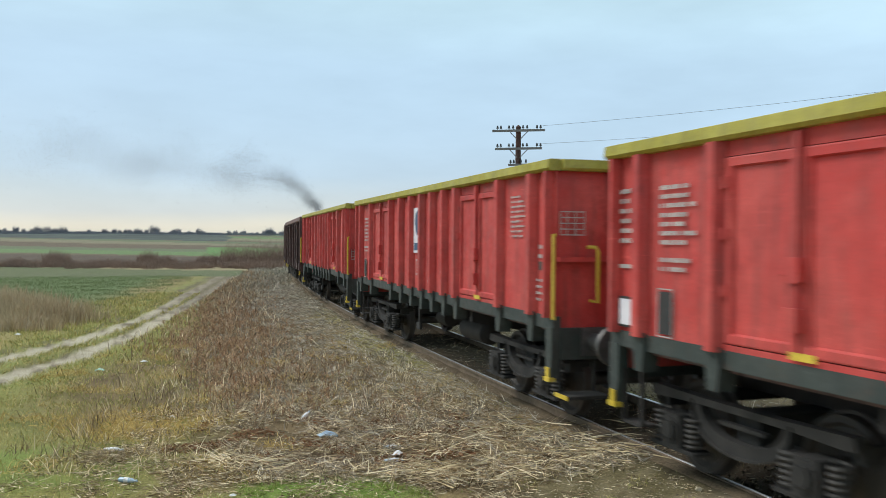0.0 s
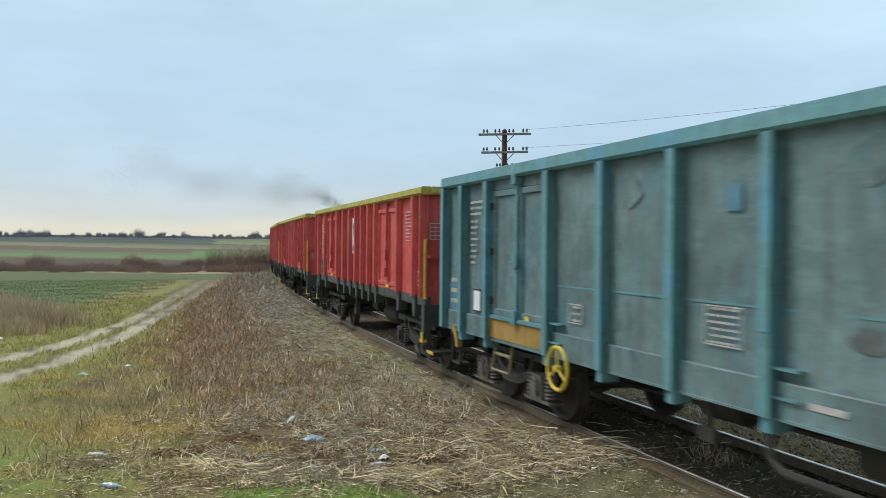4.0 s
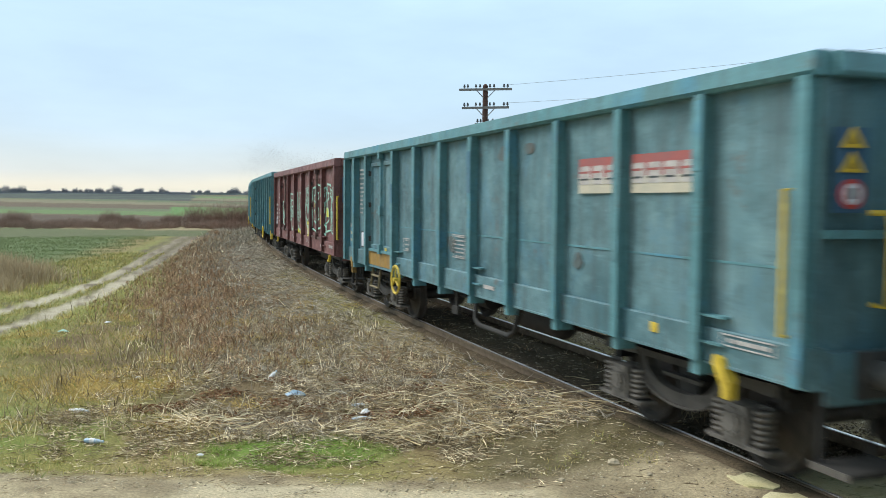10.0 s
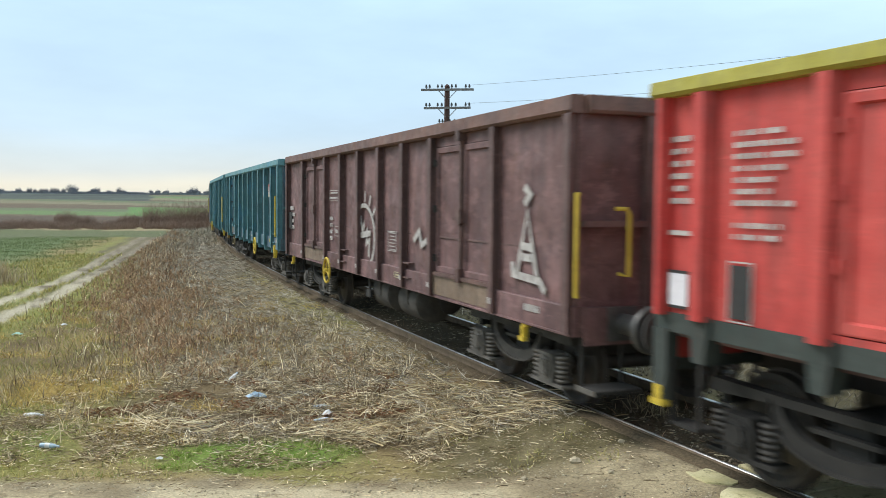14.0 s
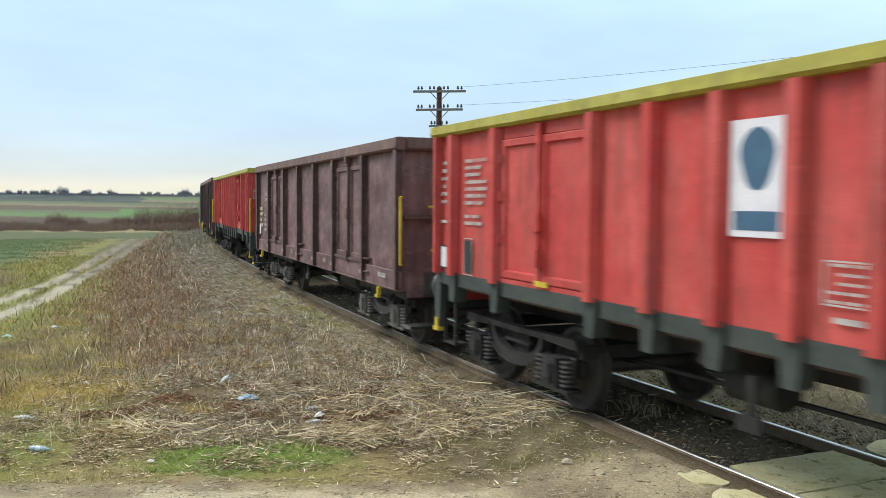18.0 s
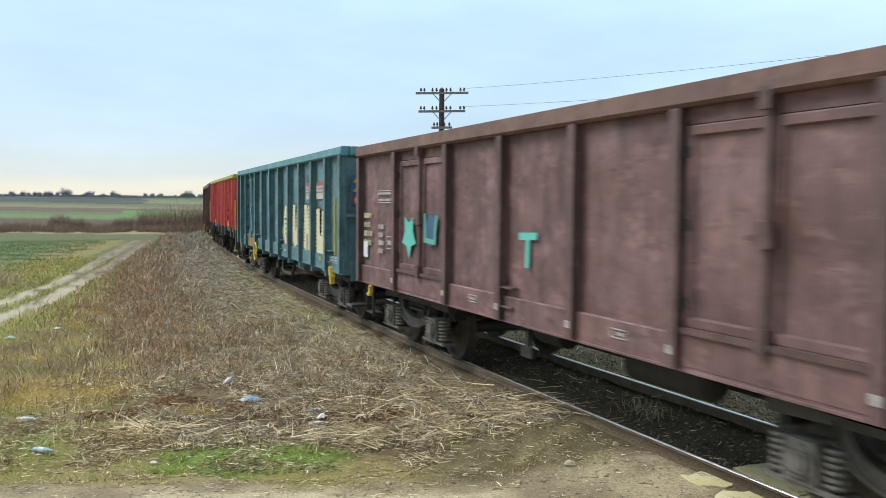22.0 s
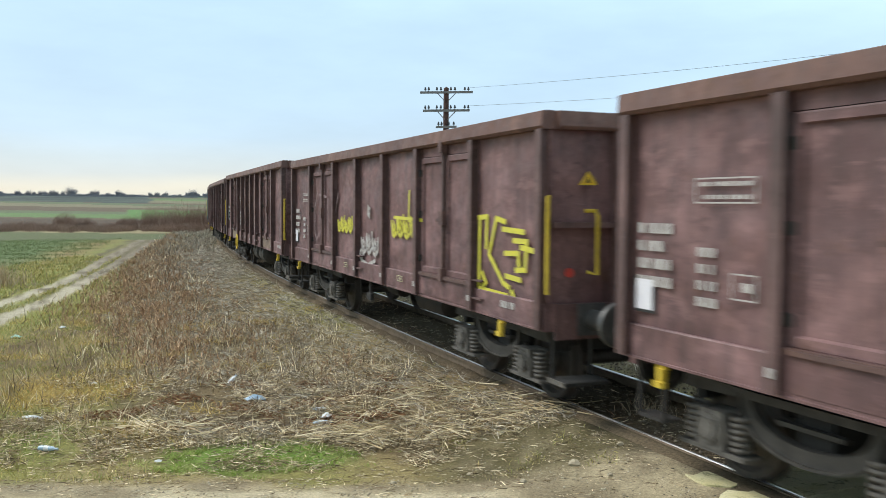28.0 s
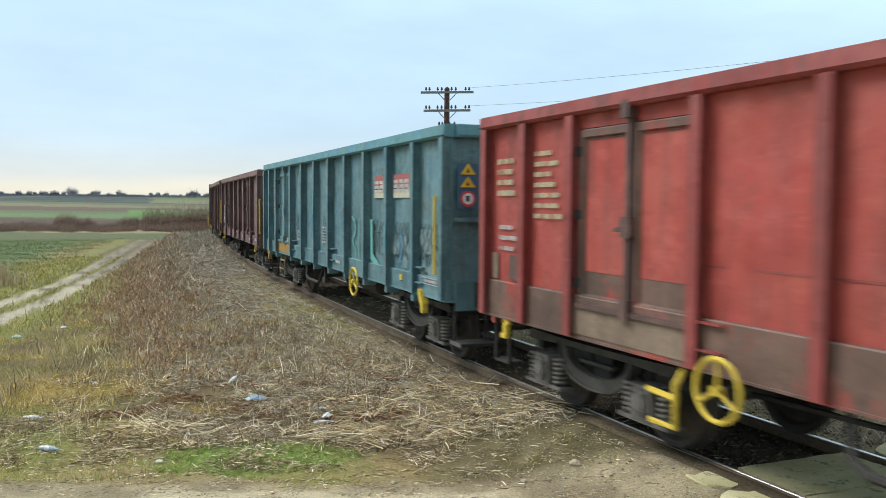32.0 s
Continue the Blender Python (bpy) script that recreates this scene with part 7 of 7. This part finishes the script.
# ---- track bed, crossing, litter and small things ----
def build_bed():
    rnd = random.Random(3)
    slot = tagged(new("track_bed"), "sooty track bed with timber sleepers between rusty rails", "track bed", kind="structure")
    # the sooty earth between and beside the rails, heaped unevenly
    rows, cols = np.arange(-12, 66.01, 0.16), np.array(list(np.linspace(-1.0, 0.66, 22)) + [0.74, 0.793, 0.82, 0.86, 0.91, 0.96, 1.02])
    v, cs = [], []
    for s in rows:
        for l in cols:
            p = on_track(s, l)
            a = abs(l)
            z = -0.118 + 0.022 * noise.noise((p.x * 2.1, p.y * 2.1, 0)) + 0.014 * noise.noise((p.x * 7, p.y * 7, 3))
            if a > 0.85:
                z -= 0.25 * (a - 0.85)
            if l > 0.78:
                z = max(z, z + (-0.014 - 0.5 * max(0.0, l - 0.93) + 0.010 * noise.noise((p.x * 5, p.y * 5, 8)) - z) * smooth(4.6, 1.6, s + 0.8 * noise.noise((p.x, p.y, 2))))
            v.append((p.x, p.y, z))
            cs.append((*lerp3((0.125, 0.095, 0.065), (0.165, 0.125, 0.082), smooth(0.72, 1.0, a + 0.2 * noise.noise((p.x * 2.5, p.y * 2.5, 5)))), 1.0))
    n = len(cols)
    me = bpy.data.meshes.new("bed_earth")
    me.from_pydata(v, [], [(j * n + i, j * n + i + 1, (j + 1) * n + i + 1, (j + 1) * n + i) for j in range(len(rows) - 1) for i in range(n - 1)])
    me.color_attributes.new("zone", "FLOAT_COLOR", "POINT").data.foreach_set("color", [c for q in cs for c in q])
    me.polygons.foreach_set("use_smooth", [True] * len(me.polygons))
    me.materials.append(bpy.data.materials["field_earth"])
    new("bed_earth", me).parent = slot
    s = -9.0
    while s < 62:
        h = math.degrees(float(np.interp(s, TS, TH)))
        p = on_track(s)
        if not -8.2 < s < -0.1:
            part("sleeper", lambda: Shape().prism([(-0.12, -0.30), (0.12, -0.30), (0.12, -0.17), (0.10, -0.131), (-0.10, -0.131), (-0.12, -0.17)], -0.84, 0.84, axis=0), SLEEPER, slot,
                 m=pose(p.x, p.y, 0, 0, 0, h + rnd.uniform(-1, 1)), key="sleeper")
        s += 0.62
    # concrete slabs of the crossing, between the rails and beside them
    cross = tagged(new("level_crossing"), "worn mossy concrete slabs of a level crossing", "crossing slabs", kind="structure")
    for a, b, l0, l1, z in ((-1.12, -0.34, -0.62, 0.64, -0.03), (-2.10, -1.15, -0.62, 0.64, -0.034), (-3.3, -2.13, -0.60, 0.60, -0.035), (-5.05, -3.35, -0.60, 0.60, -0.03), (-6.8, -5.1, -0.60, 0.60, -0.03)):
        c = on_track((a + b) / 2)
        h = math.degrees(float(np.interp((a + b) / 2, TS, TH)))
        half, n = (b - a) / 2, 9
        rim = []
        for x0, y0, x1, y1 in ((l0, -half, l1, -half), (l1, -half, l1, half), (l1, half, l0, half), (l0, half, l0, -half)):
            for k in range(n):
                u = k / n
                rim.append((x0 + (x1 - x0) * u + rnd.uniform(-0.018, 0.018), y0 + (y1 - y0) * u + rnd.uniform(-0.018, 0.018)))
        part("concrete_slab", Shape().prism(rim, -0.16, z), CONCRETE, cross, m=pose(c.x, c.y, 0, 0, 0, h))
    for a, b, l0, l1 in ((-0.72, -0.36, 0.90, 1.20), (-1.40, -0.85, 0.90, 1.35), (-1.2, -0.3, -1.7, -0.9), (-2.2, -1.3, -1.8, -0.9)):
        rim = []
        for k in range(16):
            t = k / 16 * 6.283
            q = on_track((a + b) / 2 + (b - a) / 2 * math.copysign(abs(math.sin(t)) ** 0.6, math.sin(t)) + rnd.uniform(-0.05, 0.05), (l0 + l1) / 2 + (l1 - l0) / 2 * math.copysign(abs(math.cos(t)) ** 0.6, math.cos(t)))
            rim.append((q.x, q.y))
        part("concrete_slab", Shape().prism(rim, -0.2, -0.022), CONCRETE, cross)


build_bed()


def stones(name, n, place, size, material, label, seed):
    """Many small angular stones as one mesh."""
    rs = np.random.RandomState(seed)
    base = np.array([(1, 0, 0), (-1, 0, 0), (0, 1, 0), (0, -1, 0), (0, 0, 1), (0, 0, -1)], float)
    faces = np.array([(0, 2, 4), (2, 1, 4), (1, 3, 4), (3, 0, 4), (2, 0, 5), (1, 2, 5), (3, 1, 5), (0, 3, 5)])
    c = place(rs, n)
    n = len(c)
    r = size[0] + (size[1] - size[0]) * rs.uniform(0, 1, n) ** 2.5
    v = base[None] * rs.uniform(0.6, 1.3, (n, 6, 1)) * r[:, None, None]
    v[:, :, 2] *= 0.65
    a = rs.uniform(0, 6.28, n)
    x, y = v[:, :, 0] * np.cos(a)[:, None] - v[:, :, 1] * np.sin(a)[:, None], v[:, :, 0] * np.sin(a)[:, None] + v[:, :, 1] * np.cos(a)[:, None]
    v = np.stack([x, y, v[:, :, 2]], 2) + c[:, None, :]
    f = (faces[None] + np.arange(n)[:, None, None] * 6).reshape(-1, 3)
    me = bpy.data.meshes.new(name)
    me.vertices.add(n * 6)
    me.vertices.foreach_set("co", v.astype(np.float32).ravel())
    me.loops.add(len(f) * 3)
    me.loops.foreach_set("vertex_index", f.astype(np.int32).ravel())
    me.polygons.add(len(f))
    me.polygons.foreach_set("loop_start", np.arange(0, len(f) * 3, 3).astype(np.int32))
    me.update(calc_edges=True)
    me.validate()
    me.materials.append(material)
    return tagged(new(name, me), label, "gravel", kind="stuff")


STONE_MAT = tint("ballast_stone", [(0.08, 0.064, 0.048), (0.17, 0.14, 0.105), (0.10, 0.08, 0.06), (0.34, 0.28, 0.21), (0.12, 0.092, 0.066)], lift=1.15)
PEBBLE_MAT = tint("road_pebbles", [(0.20, 0.165, 0.11), (0.36, 0.31, 0.22), (0.26, 0.215, 0.145), (0.52, 0.46, 0.35), (0.10, 0.08, 0.055)], lift=1.25)


def near_track(lo, hi, s0, s1, z):
    def place(rs, n):
        s, l = s0 + (s1 - s0) * rs.uniform(0, 1, n) ** 1.6, rs.uniform(lo, hi, n)
        h = np.interp(s, TS, TH)
        x, y = np.interp(s, TS, TX) - np.cos(h) * l, np.interp(s, TS, TY) - np.sin(h) * l
        return np.stack([x, y, sample(GZ, x, y) + z if z > -1 else np.full(n, -0.11)], 1)
    return place


def on_road(rs, n):
    x, y = rs.uniform(-6, 4.5, n), rs.uniform(5.6, 10.0, n)
    ok = rs.uniform(0, 1, n) < np.maximum(ss(8.3, 7.2, y - 0.2 * np.clip(x, 0, 9) + 0.3 * patchy(x, y, 1.2, 77)), 0.8 * ss(9.8, 8.8, y) * ss(-0.4, 0.6, x)) * np.clip(0.4 + patchy(x, y, 0.9, 78), 0.05, 1)
    x, y = x[ok], y[ok]
    l = sample(GSIDE[:, :, 1], x, y)
    x, y = x[l > 1.0], y[l > 1.0]
    return np.stack([x, y, sample(GZ, x, y)], 1)


stones("ballast_stones", 8000, near_track(-0.68, 0.68, -0.3, 40, -5), (0.006, 0.030), STONE_MAT, "dark oily ballast stones between the rails", 1)
stones("ballast_stones", 11000, near_track(-2.6, -0.85, -4, 40, 0.012), (0.008, 0.034), STONE_MAT, "grey ballast stones beyond the far rail", 2)
stones("ballast_stones", 1800, near_track(0.84, 1.6, -1.5, 40, 0.0), (0.005, 0.022), STONE_MAT, "ballast stones sunk in soil by the rail", 3)
stones("road_gravel", 44000, on_road, (0.003, 0.016), PEBBLE_MAT, "fine gravel on the dirt road", 4)

BOTTLE = plain("crumpled_clear_plastic", (0.50, 0.56, 0.60), (0.36, 0.43, 0.50), 12.0, 0.25)
BOTTLE_BLUE = plain("bluish_plastic", (0.30, 0.42, 0.54), (0.44, 0.52, 0.60), 12.0, 0.25)
LITTER_WHITE = plain("white_wrapper", (0.75, 0.75, 0.76), (0.60, 0.60, 0.60), 12.0, 0.4)
LITTER_GREEN = plain("pale_green_plastic", (0.35, 0.58, 0.48), (0.45, 0.62, 0.55), 12.0, 0.3)


def build_clods():
    """Lumps of dried mud on the road, told apart near the crossing."""
    rnd = random.Random(9)
    for k, (x, y, r) in enumerate(((1.25, 7.75, 0.055), (0.75, 7.45, 0.03), (1.75, 8.15, 0.035), (2.0, 8.75, 0.05), (0.3, 7.95, 0.028), (-0.4, 7.6, 0.03), (1.5, 7.35, 0.03))):
        sh = Shape()
        n = 8
        ring = [(0.0, -0.4), (0.8, -0.3), (1.0, 0.1), (0.65, 0.55), (0.0, 0.7)]
        v = [(r * a * math.cos(6.283 * i / n) * rnd.uniform(0.75, 1.25), r * a * math.sin(6.283 * i / n) * rnd.uniform(0.75, 1.25), r * b * rnd.uniform(0.8, 1.2)) for a, b in ring for i in range(n)]
        f = [(j * n + i, j * n + (i + 1) % n, (j + 1) * n + (i + 1) % n, (j + 1) * n + i) for j in range(4) for i in range(n)]
        ob = part("stone", sh.add(v, f), PEBBLE_MAT, m=pose(x, y, ground_z(x, y) + 0.25 * r))
        tagged(ob, "dusty grey-brown stone lying on the dirt road", "stone", "stones on the road")


def ground_z(x, y):
    return height(x, y, *track_side(x, y))


def bottle(x, y, turn, material, size=1.0, tip=0.0):
    b = tagged(new("plastic_bottle"), "crumpled plastic drink bottle lying in dead grass", "bottle")
    b.matrix_basis = pose(x * 0.985, y * 0.985, ground_z(x * 0.985, y * 0.985) + 0.03 * size, 0, tip, turn) @ Matrix.Diagonal((0.85 * size, 0.85 * size, 0.85 * size, 1))
    rnd = random.Random(int(abs(x) * 100))
    def body():
        s = lathe([(-0.11, 0.0), (-0.11, 0.030), (-0.10, 0.036), (-0.04, 0.034), (0.0, 0.029), (0.04, 0.036), (0.08, 0.030), (0.105, 0.014), (0.125, 0.013)], 14)
        s.v = [(p[1], p[0] * (1 + 0.25 * noise.noise((p[0] * 20 + x, p[1] * 20, p[2] * 20))), p[2] * (0.85 + 0.25 * noise.noise((p[1] * 18, x, 0)))) for p in s.v]
        return s
    part("body", body(), material, b, smooth=True)
    part("label_band", lathe([(-0.035, 0.0362), (0.0, 0.0320), (0.03, 0.0365)], 14), LITTER_WHITE, b, m=pose(0, 0, 0, 0, 0, -90))
    part("cap", Shape().rod((0.122, 0, 0), (0.142, 0, 0), 0.016, 10), BOTTLE_BLUE, b)


def wrapper(x, y, turn, material, size, label):
    """A crumpled film or foil."""
    n = 7
    v, f = [], []
    for j in range(n):
        for i in range(n):
            u, w = (i / (n - 1) - 0.5), (j / (n - 1) - 0.5)
            v.append((u * size * 1.3, w * size * 0.8, size * (0.28 * (1 - (2 * u) ** 2) * (1 - (2 * w) ** 2) + 0.22 * noise.noise((u * 5 + x, w * 5 + y, 1)))))
    k = n * n
    v += [(a, b, c - 0.004) for a, b, c in v]
    q = [(j * n + i, j * n + i + 1, (j + 1) * n + i + 1, (j + 1) * n + i) for j in range(n - 1) for i in range(n - 1)]
    rim = list(range(n)) + [j * n + n - 1 for j in range(1, n)] + [(n - 1) * n + i for i in range(n - 2, -1, -1)] + [j * n for j in range(n - 2, 0, -1)]
    f = q + [tuple(a + k for a in t[::-1]) for t in q] + [(a, a + k, b + k, b) for a, b in zip(rim, rim[1:] + rim[:1])]
    ob = part("litter", Shape().add(v, f), material, label="")
    ob.matrix_basis = pose(x, y, ground_z(x, y) + 0.03, 0, 0, turn)
    tagged(ob, label, "litter")


def build_litter():
    bottle(-3.0, 12.35, 70, LITTER_WHITE, 1.1, -25)
    bottle(-1.50, 10.75, 20, BOTTLE, 1.0)
    bottle(-1.38, 10.05, 30, BOTTLE, 1.1)
    bottle(-4.80, 10.05, 5, LITTER_WHITE, 1.05)
    bottle(-4.08, 8.88, -10, BOTTLE_BLUE, 1.0)
    wrapper(-2.40, 11.15, 30, BOTTLE_BLUE, 0.19, "crumpled bluish plastic bag in dead grass")
    wrapper(-4.85, 12.0, 10, LITTER_WHITE, 0.07, "scrap of white wrapper in the grass")
    wrapper(-1.35, 10.25, 80, LITTER_WHITE, 0.12, "torn white wrapper among straw")
    wrapper(-7.6, 17.3, 40, LITTER_WHITE, 0.10, "scrap of white wrapper in the grass")
    wrapper(-7.9, 16.0, 0, LITTER_GREEN, 0.13, "pale green plastic scrap in the grass")
    wrapper(-12.9, 21.6, 0, LITTER_WHITE, 0.12, "scrap of white wrapper by the field track")
    wrapper(-2.75, 8.35, 0, LITTER_WHITE, 0.05, "scrap of white paper in green grass")
    wrapper(3.4, 16.6, 20, LITTER_WHITE, 0.2, "white wrapper on the far ballast")


build_litter()
build_clods()


def build_wires():
    """Two line wires that sag away from the pole to the right-hand span."""
    for k, (a, z, far) in enumerate(((0.98, 7.40, (30.0, 6.0, 7.3)), (0.82, 6.60, (30.0, 6.0, 6.4)))):
        p, q = Vector((0.24 + a, 38.4, z)), Vector(far)
        pts = [p.lerp(q, i / 24) - Vector((0, 0, 0.5 * 4 * (i / 24) * (1 - i / 24))) for i in range(25)]
        ob = part("line_wire", Shape().tube(pts, 0.0055, 5), INSULATOR)
        tagged(ob, "thin sagging overhead telegraph wire", "wire", "telegraph wires")


build_wires()


def build_smoke():
    """Thin diesel smoke that drifts over the head of the train, in a multitude of soot flakes."""
    rs = np.random.RandomState(12)
    n = 17000
    u = rs.uniform(0, 1, n) ** 0.85
    curl = 0.5 * np.sin(9 * u) + 0.3 * np.sin(21 * u + 1)
    r = 0.45 + 3.6 * u ** 0.8
    lump = np.round(u * 26 + rs.normal(0, 0.6, n)).astype(int) % 40
    shift = rs.normal(0, 0.42, (40, 3))[lump] * r[:, None]
    x = -40.0 * u ** 1.5 + rs.normal(0, 0.55, n) * r + shift[:, 0]
    y = rs.normal(0, 0.5, n) * r + shift[:, 1]
    z = 6.3 + 7.6 * (1 - (1 - u) ** 3.0) + curl * u + rs.normal(0, 0.5, n) * r + shift[:, 2]
    size = 0.045
    corners = np.array([(1, 1, 1), (-1, -1, 1), (-1, 1, -1), (1, -1, -1)], float) * size * 0.6
    v = np.stack([x, y, np.maximum(z, 5.6)], 1)[:, None, :] + corners[None] * rs.uniform(0.6, 1.4, (n, 1, 1))
    faces = np.array([(0, 1, 2), (0, 3, 1), (0, 2, 3), (1, 3, 2)])
    f = (faces[None] + np.arange(n)[:, None, None] * 4).reshape(-1, 3)
    me = bpy.data.meshes.new("smoke_plume")
    me.vertices.add(4 * n)
    me.vertices.foreach_set("co", v.astype(np.float32).ravel())
    me.loops.add(len(f) * 3)
    me.loops.foreach_set("vertex_index", f.astype(np.int32).ravel())
    me.polygons.add(len(f))
    me.polygons.foreach_set("loop_start", np.arange(0, len(f) * 3, 3).astype(np.int32))
    me.update(calc_edges=True)
    me.materials.append(plain("soot_flakes", (0.30, 0.31, 0.34), (0.36, 0.37, 0.40), 3.0, 0.95))
    return tagged(new("smoke_plume", me), "thin grey diesel smoke drifting above the train", "smoke", kind="stuff")


SMOKE = build_smoke()

motions()
